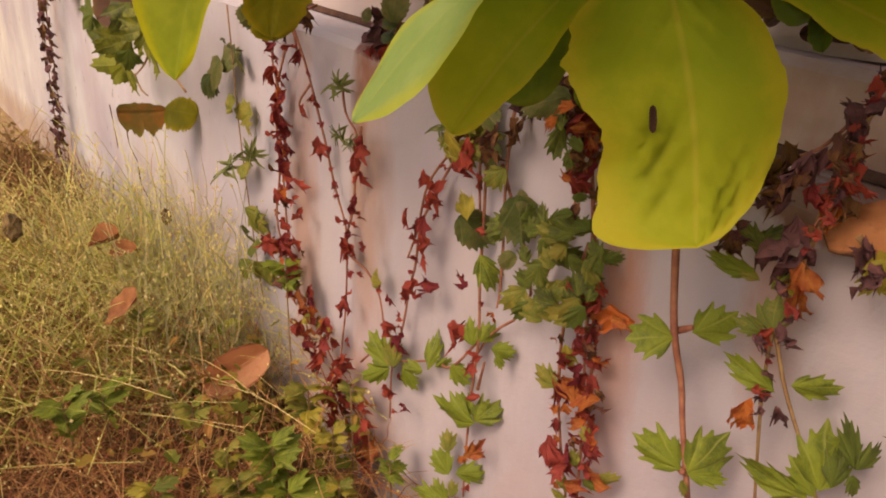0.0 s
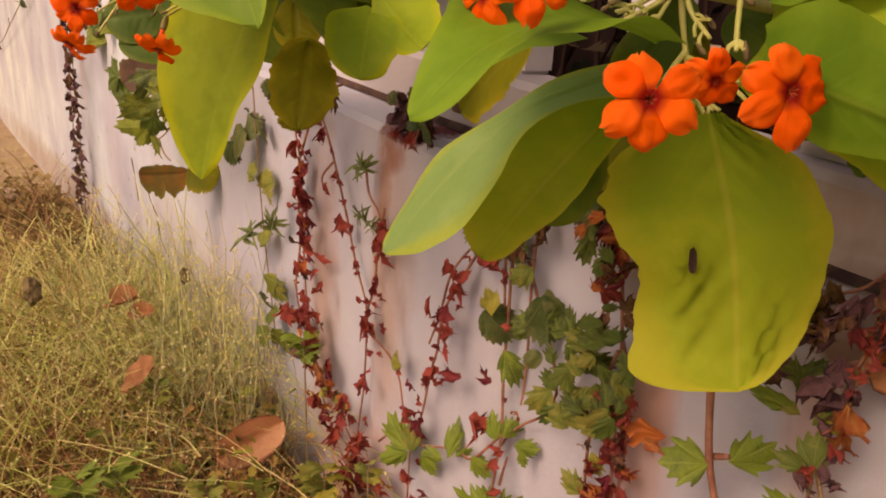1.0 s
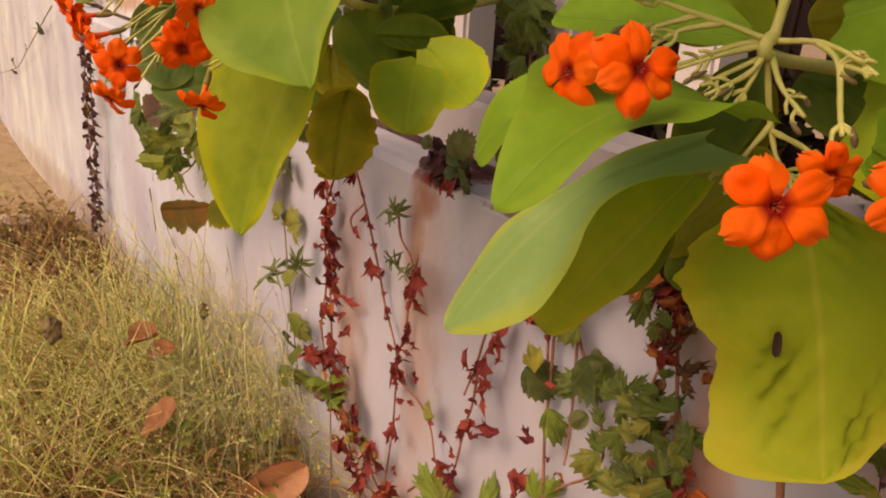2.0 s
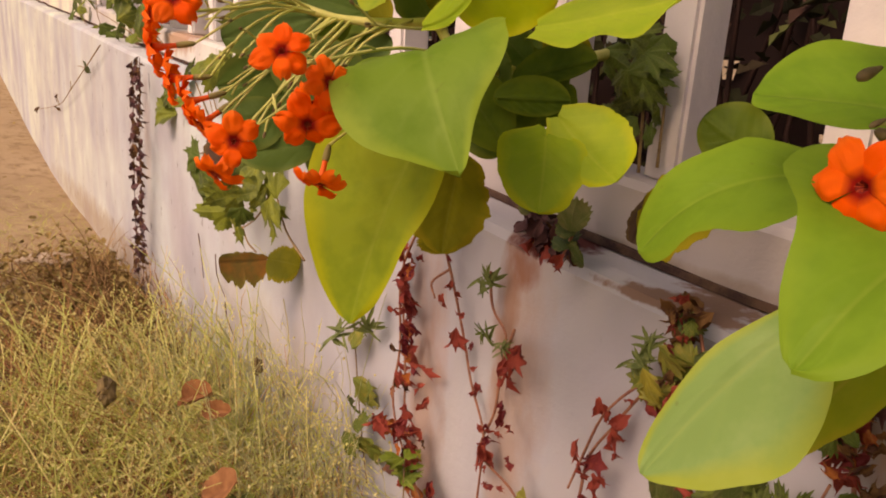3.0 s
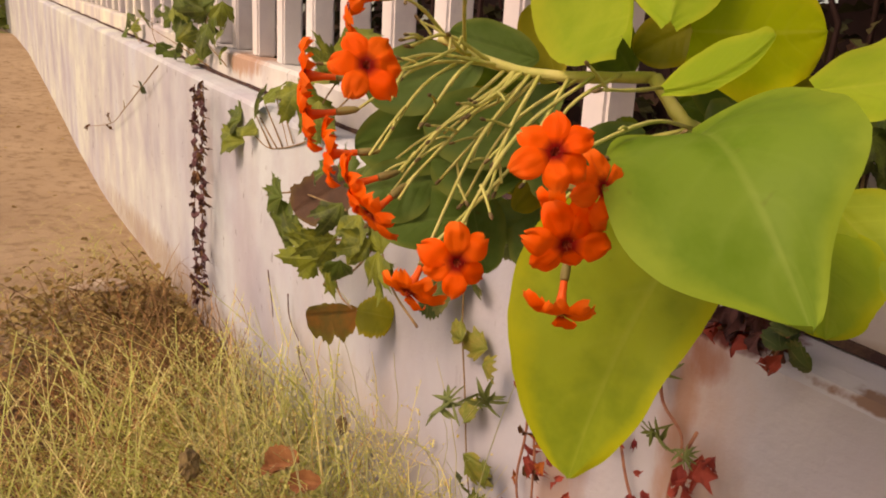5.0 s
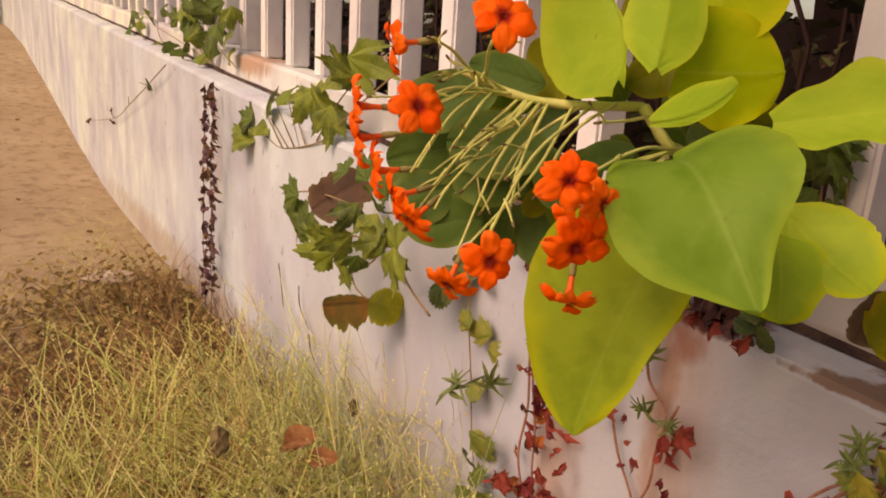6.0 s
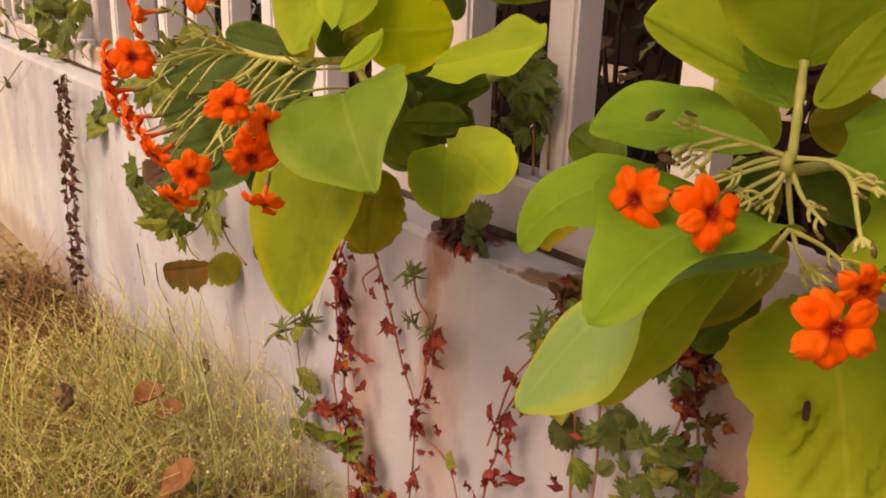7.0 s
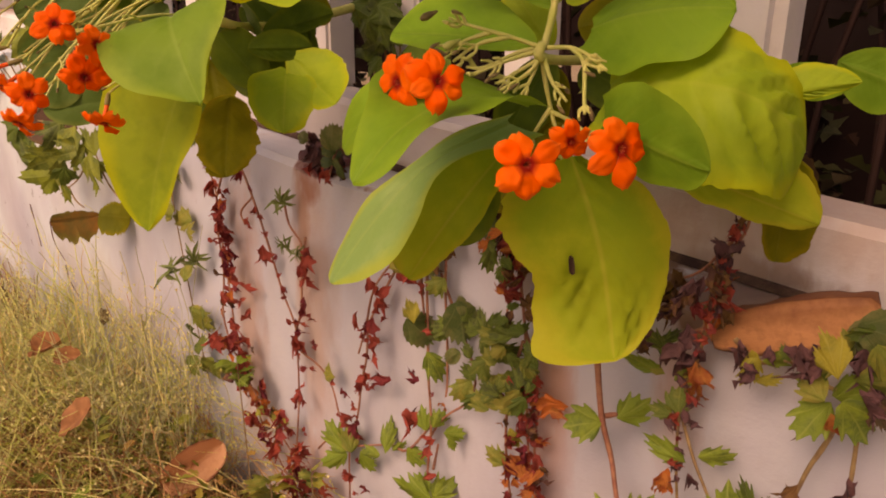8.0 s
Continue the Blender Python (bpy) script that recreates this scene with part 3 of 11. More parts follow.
def leaf_mesh(base, tip, left, right, material, k=1.1, bow=0.0, sway=0.0, fold=0.06, rag=0.0, vein=1.0, slope=0.30, lobe=0.05, bite=(), prof=None, nu=60, nv=16):
    """A broad leaf from its base, tip and widest points: bowed midrib, raised side veins, uneven margin, two faces."""
    b, t, l, r = (np.array(p, float) for p in (base, tip, left, right))
    axis = t - b
    length = np.linalg.norm(axis)
    a = axis / length
    mid = (l + r) / 2
    um = float(np.clip((mid - b) @ a / length, 0.2, 0.62))
    s = r - l
    s = s - a * (s @ a)
    s = s / np.linalg.norm(s)
    n = np.cross(a, s)
    halves = max(-(l - b) @ s, 0.001), max((r - b) @ s, 0.001)
    half = sum(halves) / 2
    rise = float((mid - b) @ n)
    ea, eb = k * um * 0.95, k * (1 - um) * 0.95
    peak = um**ea * (1 - um) ** eb
    seed = random.uniform(0, 50)
    verts, uvs = [], []
    for i in range(nu + 1):
        u = 0.5 - 0.5 * math.cos(math.pi * (i / nu)) if i < nu else 1.0
        u = 0.35 * u + 0.65 * i / nu
        form = (max(u, 1e-6) ** ea * max(1 - u, 0) ** eb) / peak
        c = b + a * length * u + n * (rise * 4 * u * (1 - u) + bow * math.sin(math.pi * u)) + s * sway * math.sin(math.pi * u)
        for j in range(nv + 1):
            v = 2 * j / nv - 1
            sgn = -1 if v < 0 else 1
            w = halves[0 if v < 0 else 1] * form
            if prof:
                w = halves[0 if v < 0 else 1] * rounded(u, prof[0 if v < 0 else 1]) * math.sqrt(max(0.0, 1 - max(0.0, (u - 0.86) / 0.14) ** 2))
            ww = w * (1 + rag * 4 * noise.noise(Vector((u * 7 + seed, sgn * 3.0, 0))) + rag * 2 * noise.noise(Vector((u * 23 + seed, sgn * 5.0, 0))))
            for bs, bu, bw, bd in bite:
                if sgn == bs:
                    ww *= 1 - bd / 0.4 * math.exp(-(((u - bu) / bw) ** 4))
            av = abs(v)
            rip = 0.0006 * vein * math.sin(2 * math.pi * 6 * (u - slope * av - 0.10 * av * av + 0.04 * noise.noise(Vector((u * 3 + seed, sgn * 2.0, 11.0))))) * av**0.7 * (1.1 - av) * 2 * min(1.0, 6 * (1 - u)) * (0.3 + 1.5 * abs(noise.noise(Vector((u * 2.6 + seed, v * 1.3, 7.0)))))
            wav = 0.035 * half * noise.noise(Vector((u * 3.5 + seed, v * 1.6, 1.0))) * (0.4 + av)
            edge = 0.05 * half * math.sin(2 * math.pi * (2.2 * u + seed)) * av**3
            q = c + s * ww * v + n * (fold * half * (av - 0.45) * (w / half) + rip + wav + edge + (0.0018 if av < 0.08 else 0.0) * -1)
            q = q - a * lobe * length * av**1.5 * (1 - u) ** 5
            verts.append(q)
            uvs.append((u, j / nv))
    faces = []
    m = nv + 1
    for i in range(nu):
        for j in range(nv):
            faces.append((i * m + j, i * m + j + 1, (i + 1) * m + j + 1, (i + 1) * m + j))
    return mesh_of("leaf", verts, faces, material, uvs)


def big_leaf(plant, tone, base, tip, left, right, **shape):
    me = leaf_mesh(base, tip, left, right, LEAVES[tone], **shape)
    ob = part("leaf", me, plant)
    return ob


def petal_mesh(seed):
    """One rounded, wavy petal that spreads from the tube's mouth (unit flower, mouth at origin, facing +z)."""
    nu, nv = 9, 8
    verts, uvs, faces = [], [], []
    for i in range(nu + 1):
        u = i / nu
        r = 0.11 + 0.89 * u
        w = min(0.68 * r, 0.335 * math.sqrt(max(0.0, 1 - (max(0.0, u - 0.5) / 0.52) ** 2.4)) + 0.02)
        for j in range(nv + 1):
            v = 2 * j / nv - 1
            tipin = (0.05 * v**4 + 0.13 * noise.noise(Vector((v * 2.6, seed, 3.0)))) * max(0.0, (u - 0.6) / 0.4)
            z = -0.06 + 0.15 * math.sin(u * 2.4) - 0.20 * u * u + 0.20 * u * noise.noise(Vector((u * 3.0 + seed, v * 1.7, seed))) - 0.13 * v * v * u + 0.03 * math.cos(v * 9) * u
            verts.append(((r - tipin) * 1.0, w * v, z))
            uvs.append((u, j / nv))
    for i in range(nu):
        for j in range(nv):
            faces.append((i * (nv + 1) + j, (i + 1) * (nv + 1) + j, (i + 1) * (nv + 1) + j + 1, i * (nv + 1) + j + 1))
    return mesh_of("petal", verts, faces, M_PETAL, uvs)


def lathe(name, prof, material, sides=10):
    v, f = [], []
    for r, z in prof:
        for k in range(sides):
            th = 2 * math.pi * k / sides
            v.append((r * math.cos(th), r * math.sin(th), z))
    for i in range(len(prof) - 1):
        for k in range(sides):
            k2 = (k + 1) % sides
            f.append((i * sides + k, i * sides + k2, (i + 1) * sides + k2, (i + 1) * sides + k))
    f.append(tuple(range(sides))[::-1])
    return mesh_of(name, v, f, material)


PETALS = [petal_mesh(s) for s in (1.3, 4.1, 7.7, 9.2)]
TUBE = lathe("flower", [(0.055, -1.25), (0.085, -1.1), (0.10, -0.6), (0.15, -0.25), (0.20, -0.075), (0.17, -0.10), (0.13, -0.25), (0.08, -0.5)], M_TUBE)
THROAT = lathe("throat", [(0.02, -0.30), (0.12, -0.22), (0.16, -0.09), (0.17, -0.06), (0.13, -0.12), (0.05, -0.2)], M_THROAT)
CALYX = lathe("calyx", [(0.03, -1.55), (0.09, -1.45), (0.125, -1.2), (0.12, -0.95), (0.10, -0.88), (0.08, -0.95)], M_CALYX, 8)
stv, stf = [], []
for q in range(5):
    th = 2 * math.pi * q / 5
    a, b = tube([(0.03 * math.cos(th), 0.03 * math.sin(th), -0.3), (0.05 * math.cos(th), 0.05 * math.sin(th), -0.05), (0.09 * math.cos(th), 0.09 * math.sin(th), 0.02)], 0.008, 0.011, 4, 2)
    stf += [tuple(e + len(stv) for e in g) for g in b]
    stv += a
STAMENS = mesh_of("stamens", stv, stf, M_STAMEN)


def flower(plant, at, way, size, petals=6):
    """A trumpet flower: tube, dark throat, calyx, stamens and spreading petals."""
    d = Vector(way).normalized()
    spin = random.uniform(0, 360)
    m = Matrix.Translation(Vector(at) - plant.location) @ d.to_track_quat("Z", "Y").to_matrix().to_4x4() @ pose(0, 0, 0, 0, 0, spin) @ Matrix.Scale(size / 2, 4)
    ob = part("flower", TUBE, plant, basis=m)
    for name, me in (("throat", THROAT), ("calyx", CALYX), ("stamens", STAMENS)):
        part(name, me, ob, basis=Matrix())
    for i in range(petals):
        part("petal", PETALS[(i * 3 + int(spin)) % 4], ob, basis=pose(0, 0, 0, random.uniform(-10, 10), random.uniform(-12, 16), 360 / petals * i + random.uniform(-10, 10)) @ Matrix.Scale(random.uniform(0.86, 1.08), 4))
    return ob


def stalk(plant, name, points, r0, r1, material):
    v, f = tube(points, r0, r1, 6, 5, 0.12)
    return part(name, mesh_of(name, v, f, material), plant)


BUD = lathe("bud", [(0.3, -2.6), (0.5, -1.6), (0.85, 0.0), (0.95, 1.4), (0.6, 2.4), (0.15, 2.8)], M_BUD, 7)
BUD_PALE = lathe("bud", [(0.3, -2.6), (0.5, -1.6), (0.85, 0.0), (0.95, 1.4), (0.6, 2.4), (0.15, 2.8)], M_STALK, 7)


def bud(plant, at, r, material, way):
    """A slender closed bud that points along way."""
    m = Matrix.Translation(Vector(at) - plant.location) @ Vector(way).to_track_quat("Z", "Y").to_matrix().to_4x4() @ Matrix.Scale(r, 4)
    return part("bud", BUD if material is M_BUD else BUD_PALE, plant, basis=m)


def spray(plant, trunk, heads, seed):
    """The forked stalks of a flower head: one from the trunk to each flower, others to spent buds, all with short side twigs."""
    rng = random.Random(seed)
    line = [Vector(p) for p in smooth_path(trunk, 8)]
    ends = [plant.location + ob.matrix_basis @ Vector((0, 0, -1.5)) for ob in heads]
    spent = [Vector((rng.uniform(-0.89, -0.70), rng.uniform(0.13, 0.22), rng.uniform(0.82, 0.96))) for _ in range(13)]
    for k, end in enumerate(ends + spent):
        near = min(range(len(line)), key=lambda e: (line[e] - end).length)
        root = line[max(0, near - rng.randint(2, 9))]
        way = end - root
        mid = root + way * 0.5 + Vector((rng.uniform(-0.008, 0.008), rng.uniform(-0.008, 0.008), rng.uniform(-0.004, 0.014)))
        stalk(plant, "flower_stalk", [root, mid, end], 0.0015, 0.0010, M_STALK)
        if k >= len(ends):
            bud(plant, end, 0.0015, M_BUD, way)
        for _ in range(rng.randint(2, 4)):
            t = rng.uniform(0.45, 0.95)
            at = root * (1 - t) ** 2 + (mid * 2 - (root + end) / 2) * 2 * t * (1 - t) + end * t * t
            tip = at + (way.normalized() + Vector((rng.uniform(-0.9, 0.9), rng.uniform(-0.9, 0.9), rng.uniform(-0.7, 0.9)))) * rng.uniform(0.008, 0.022)
            stalk(plant, "twig", [at, (at + tip) / 2 + Vector((0, 0, 0.001)), tip], 0.0010, 0.0008, M_STALK)
            if rng.random() < 0.6:
                bud(plant, tip, 0.0013, M_BUD, tip - at)


def dead_spot(plant, at):
    """A narrow dry slit in a leaf."""
    p = np.array(at)
    me = leaf_mesh(p + (0.001, -0.004, 0.0085), p + (-0.001, 0.002, -0.0085), p + (-0.0022, -0.0015, 0), p + (0.0021, 0.0005, 0), M_SPOT, k=0.5, nu=8, nv=4, vein=0.0)
    return part("dead_spot", me, plant, "dry brown slit in the leaf")


# ---- ivy ----


def wedge_mesh(seed, material, spread=48, depth=0.25, curl=0.3, roll=0.0, crumple=0.0, droop=0.25, fold=0.25, pleat=0.045, shape=None):
    """A wedge-shaped leaf of unit length: narrow at the stem (the origin), toothed and three-lobed at its far margin, pleated along its veins."""
    rng = random.Random(int(seed * 31))
    n, rings = 33, (0.12, 0.34, 0.56, 0.78, 1.0)
    lop = rng.uniform(-0.12, 0.12)
    at = (0.0, 0.16, 0.30, 0.52, 0.74, 1.0)
    far = (1.0, 1.0 - 0.45 * depth, 1.0 - depth, 0.86, 0.80 - 0.6 * depth, 0.46)
    if depth < 0.1:
        at = tuple(i / 12 for i in range(13))
        far = tuple(max(math.cos(radians(spread) * a), 0.0) ** 1.1 for a in at)
    if shape:
        at, far = zip(*shape)
        n = 45
    twist, bend = rng.uniform(-0.5, 0.5) * (curl + crumple), rng.uniform(-0.4, 0.4) * crumple
    verts, uvs, faces = [(0, 0, 0)], [(0.0, 0.5)], []
    for q in rings:
        for k in range(n):
            t = 2 * k / (n - 1) - 1
            r = float(np.interp(abs(t), at, far)) * (1 if not shape or q > 0.7 else 0.94) * (1 + lop * t) * (1 + 0.14 * noise.noise(Vector((t * 3, seed, 0))))
            if q == 1.0 and not shape:
                r *= 1 + 0.065 * (-1) ** k
            th = radians(spread) * t * (0.75 + 0.25 * q)
            x, y = r * q * math.sin(th), r * q * math.cos(th)
            z = pleat * q * abs(math.sin(2 * math.pi * t)) - fold * 0.5 * abs(x) - droop * y * y
            z += curl * 0.35 * q * noise.noise(Vector((x * 2.2 + seed, y * 2.2, seed)))
            if roll:
                z += (1 - math.cos(x * roll)) / roll
                x = math.sin(x * roll) / roll
            a = twist * y * 2 + bend * y
            x, z = x * math.cos(a) - z * math.sin(a), x * math.sin(a) + z * math.cos(a)
            if crumple:
                d = noise.noise_vector(Vector((x * 3.5 + seed, y * 3.5, z * 3.5))) * crumple * q
                x, y, z = x + d[0] + bend * y * y, y * (1 - 0.25 * crumple) + d[1], z + d[2]
            verts.append((x, y, z))
            uvs.append((q, t * 0.5 + 0.5))
    for k in range(n - 1):
        faces.append((0, 1 + k, 2 + k))
    for j in range(len(rings) - 1):
        for k in range(n - 1):
            e = 1 + j * n + k
            faces.append((e, e + n, e + n + 1, e + 1))
    return mesh_of("leaf", verts, faces, material, uvs)


def bead_mesh(seed, material):
    """A shrivelled leaf, little more than a knot."""
    bm = bmesh.new()
    bmesh.ops.create_icosphere(bm, subdivisions=2, radius=0.5)
    for q in bm.verts:
        k = 1 + 0.7 * noise.noise(q.co * 3 + Vector((seed, 0, 0)))
        q.co = Vector((q.co.x * k * 1.1, q.co.y * k * 0.9 + 0.35, q.co.z * k * 0.7))
    me = bpy.data.meshes.new("leaf")
    bm.to_mesh(me)
    bm.free()
    me.materials.append(material)
    return me


def whorl_mesh(seed, material):
    """A tuft of narrow leaflets."""
    v, f = [], []
    rng = random.Random(seed)
    for k in range(18):
        m = pose(0, 0.10 * (k % 6), 0, rng.uniform(-30, 40), rng.uniform(-25, 25), 51 * k + rng.uniform(-14, 14))
        rows = [(0.012, 0.0), (0.045, 0.15), (0.06, 0.32), (0.045, 0.5), (0.0, 0.66)]
        o = len(v)
        for w, y in rows:
            for sx in (-1, 0, 1):
                v.append(m @ Vector((sx * w, y, 0.03 * abs(sx) - 0.25 * y * y)))
        for i in range(len(rows) - 1):
            for j in range(2):
                f.append((o + i * 3 + j, o + i * 3 + j + 1, o + i * 3 + j + 4, o + i * 3 + j + 3))
    return mesh_of("leaf_tuft", v, f, material)


# a creeper leaf's margin: share of the spread and reach, from the tip tooth to the stalk
CREEPER = ((0.0, 1.0), (0.10, 0.84), (0.17, 0.80), (0.25, 0.94), (0.34, 0.72), (0.40, 0.66), (0.52, 0.88), (0.62, 0.58), (0.70, 0.50), (0.80, 0.60), (0.90, 0.34), (1.0, 0.16))
IVY["q"] = IVY["k"]
IVY_MESH = {}
for key, mat in IVY.items():
    if key == "w":
        IVY_MESH[key] = [whorl_mesh(s, mat) for s in (1, 2, 3)]
    elif key == "q":
        IVY_MESH[key] = [bead_mesh(s * 2.3, mat) for s in range(5)]
    elif key in "rbk":
        IVY_MESH[key] = [wedge_mesh(s * 1.7 + 3, mat, 40 + 4 * (s % 4), 0.35, 0.8, 2.5 + 0.6 * s, 0.30, 0.45) for s in range(8)]
    elif key == "o":
        IVY_MESH[key] = [wedge_mesh(s * 2.7 + 1, mat, 46, 0.35, 0.7, 1.2 + 0.5 * s, 0.22, 0.4) for s in range(5)]
    elif key in "Gg":
        IVY_MESH[key] = [wedge_mesh(s * 2.1 + 5, mat, 60, 0.4, 0.5, 0.0, 0.03, 0.2 + 0.05 * (s % 3), 0.3 + 0.25 * (s % 3), 0.06, CREEPER) for s in range(8)]
    elif key in "DL":
        IVY_MESH[key] = [wedge_mesh(s * 2.3 + 9, mat, 66, 0.40, 0.6, 0.0, 0.0, 0.35, 0.3 + 0.3 * (s % 3)) for s in range(5)]
    elif key == "d":
        IVY_MESH[key] = [wedge_mesh(s * 2.3 + 2, mat, 80, 0.06, 0.6, 0.0, 0.0, 0.3, 0.4, 0.015) for s in range(5)]
    else:
        IVY_MESH[key] = [wedge_mesh(s * 1.9 + 2, mat, 40 + 5 * (s % 3), 0.28, 0.8, 0.6 * (s % 3), 0.08, 0.35, 0.5) for s in range(7)]
FANS = {key: [wedge_mesh(s * 1.3 + 4, IVY[key], 60, 0.4, 0.6, 0.0, 0.04, 0.3, 0.3 + 0.2 * (s % 3), 0.06, CREEPER) for s in range(5)] for key in "Dy"}


def vine(label, strands, radius, material):
    top = max((p for s in strands for p in s), key=lambda p: p[2])
    ob = thing("ivy_vine", top, label, "vine")
    for s in strands:
        v, f = tube(s, radius, radius * 0.7, 6, 4, 0.08)
        part("stem", mesh_of("stem", v, f, material), ob)
    return ob


def ivy_leaf(plant, key, at, size, angle):
    """One ivy leaf that faces out from the wall; angle turns it in the wall's plane (0: tip up, 180: tip down)."""
    face = pose(0, 0, 0, 90 + random.uniform(-35, 20), 0, random.uniform(-10, 80) if key in "DL" else random.uniform(-20, 45))
    turn = pose(0, 0, 0, random.uniform(-12, 12), random.uniform(-12, 12), angle)
    m = Matrix.Translation(Vector(at) - plant.location) @ face @ turn
    shift = Matrix.Translation((0, 0 if key == "G" else -0.4, 0))
    return part("leaf", random.choice(IVY_MESH[key]), plant, basis=m @ Matrix.Scale(size * (1.12 if key == "G" else 0.8 if key == "q" else 1.4 if key in "rbk" else 1.15), 4) @ shift)


def creeper_leaf(plant, key, base, tip, wide=1.0):
    """One leaf from its stalk to its tip, turned out towards the street; wide: its breadth against its length."""
    b, t = Vector(base), Vector(tip)
    y = (t - b).normalized()
    z = Vector((0.5 + random.uniform(-0.3, 0.3), -0.8, 0.22 + random.uniform(-0.25, 0.3)))
    z = (z - y * z.dot(y)).normalized()
    size = (t - b).length * 1.06
    turn = Matrix((y.cross(z), y, z)).transposed().to_4x4()
    m = Matrix.Translation(b - plant.location) @ turn @ Matrix.Diagonal((size * wide, size, size, 1.0))
    return part("leaf", random.choice(FANS.get(key, IVY_MESH[key])), plant, basis=m)


def low_plant(at, size, count, keys):
    """A low herb: a short stem with toothed leaves spreading round its top."""
    x, y, z = at
    ob = thing("low_plant", (x, y, GROUND), "low green plant with toothed leaves among straw", "plant", "low plants in the straw")
    v, f = tube([(x + 0.01, y, GROUND - 0.01), (x, y + 0.004, (GROUND + z) / 2), (x, y, z)], 0.0016, 0.0011, 5, 3)
    part("stem", mesh_of("stem", v, f, M_STEM_BROWN), ob)
    for k in range(count):
        up = random.uniform(5, 55)
        m = Matrix.Translation(Vector((x, y, z - 0.25 * size * (k % 4))) - ob.location) @ pose(0, 0, 0, 0, 0, 137 * k + random.uniform(-20, 20)) @ pose(0, 0, 0, up, random.uniform(-20, 20), 0)
        part("leaf", random.choice(IVY_MESH[random.choice(keys)]), ob, basis=m @ Matrix.Scale(size * random.uniform(0.4, 0.75), 4))
    return ob


def lone_leaf(name, label, base, tip, left, right, material, **shape):
    me = leaf_mesh(base, tip, left, right, material, nu=20, nv=10, **shape)
    return tagged(new(name, me), label, "leaf")


# ---- flowering shrubs that push through the fence ----
shrub_a = thing("flowering_shrub", (-0.80, 0.66, ledge_z(-0.8) + 0.03), "shrub with broad yellow-green leaves and a spray of orange trumpet flowers", "shrub")
shrub_b = thing("flowering_shrub", (-0.36, 0.70, ledge_z(-0.36) + 0.03), "shrub with large broad leaves, pale forked stalks and orange flowers", "shrub")

# left shrub: large leaves
big_leaf(shrub_a, "teal", (-0.677, 0.260, 0.900), (-0.549, 0.196, 0.847), (-0.623, 0.151, 0.882), (-0.563, 0.250, 0.928), sway=-0.0019, bow=0.0036, prof=((0.01, 0.51, 0.75, 0.83, 0.92, 1.01, 0.83, 0.30), (0.03, 0.58, 0.86, 0.89, 0.84, 0.77, 0.27, 0.16)), rag=0.006, lobe=0.1, fold=0.12)
big_leaf(shrub_a, "ripe", (-0.644, 0.244, 0.883), (-0.671, 0.192, 0.715), (-0.722, 0.176, 0.788), (-0.619, 0.237, 0.829), sway=-0.0051, bow=0.0002, prof=((0.39, 0.72, 0.97, 1.07, 0.98, 0.81, 0.60, 0.37), (0.42, 0.77, 1.01, 1.00, 0.86, 0.82, 0.55, 0.17)), rag=0.006, fold=0.14)
big_leaf(shrub_a, "olive", (-0.715, 0.316, 0.827), (-0.724, 0.308, 0.742), (-0.745, 0.288, 0.787), (-0.712, 0.345, 0.781), k=1.1, rag=0.06)
big_leaf(shrub_a, "lime", (-0.645, 0.343, 0.861), (-0.606, 0.309, 0.805), (-0.641, 0.291, 0.840), (-0.597, 0.345, 0.834), sway=0.0004, bow=-0.0002, prof=((0.05, 0.62, 0.95, 0.96, 0.95, 0.88, 0.71, 0.40), (0.05, 0.51, 0.86, 1.01, 1.00, 0.86, 0.72, 0.60)), rag=0.02, fold=0.05)
big_leaf(shrub_a, "lime", (-0.639, 0.348, 0.871), (-0.569, 0.347, 0.833), (-0.619, 0.338, 0.836), (-0.588, 0.375, 0.872), sway=-0.0017, bow=0.0004, prof=((0.25, 0.63, 0.90, 1.01, 0.99, 0.87, 0.72, 0.47), (0.13, 0.61, 0.91, 0.97, 1.00, 0.86, 0.70, 0.51)), rag=0.02, fold=0.05)
big_leaf(shrub_a, "bright", (-0.650, 0.329, 0.933), (-0.557, 0.374, 0.957), (-0.654, 0.408, 0.975), (-0.583, 0.331, 0.927), sway=-0.0092, bow=0.0022, prof=((0.13, 0.61, 0.82, 1.08, 1.11, 0.93, 0.69, 0.48), (0.45, 0.71, 0.83, 0.83, 0.95, 0.96, 0.65, 0.30)), rag=0.006, fold=0.08)
big_leaf(shrub_a, "bright", (-0.716, 0.241, 0.957), (-0.809, 0.255, 1.066), (-0.823, 0.261, 0.965), (-0.773, 0.281, 1.014), sway=0.0013, bow=0.0034, prof=((0.05, 0.53, 0.86, 1.06, 1.10, 0.95, 0.70, 0.42), (0.34, 0.68, 0.93, 1.02, 0.98, 0.85, 0.65, 0.43)), rag=0.01, fold=0.06)
big_leaf(shrub_a, "bright", (-0.697, 0.256, 0.967), (-0.726, 0.295, 1.051), (-0.737, 0.262, 1.010), (-0.703, 0.310, 1.024), sway=-0.0003, bow=0.0003, prof=((0.05, 0.58, 0.92, 1.04, 1.00, 0.86, 0.66, 0.43), (0.05, 0.60, 0.89, 1.01, 1.02, 0.88, 0.67, 0.43)), rag=0.01, fold=0.3)
big_leaf(shrub_a, "yellow", (-0.717, 0.297, 0.964), (-0.680, 0.376, 0.969), (-0.718, 0.325, 1.017), (-0.672, 0.366, 0.929), sway=0.0014, bow=0.0011, prof=((0.40, 0.70, 0.92, 0.98, 0.94, 0.83, 0.66, 0.46), (0.39, 0.71, 0.94, 1.04, 0.93, 0.84, 0.66, 0.45)), rag=0.01, fold=0.05)
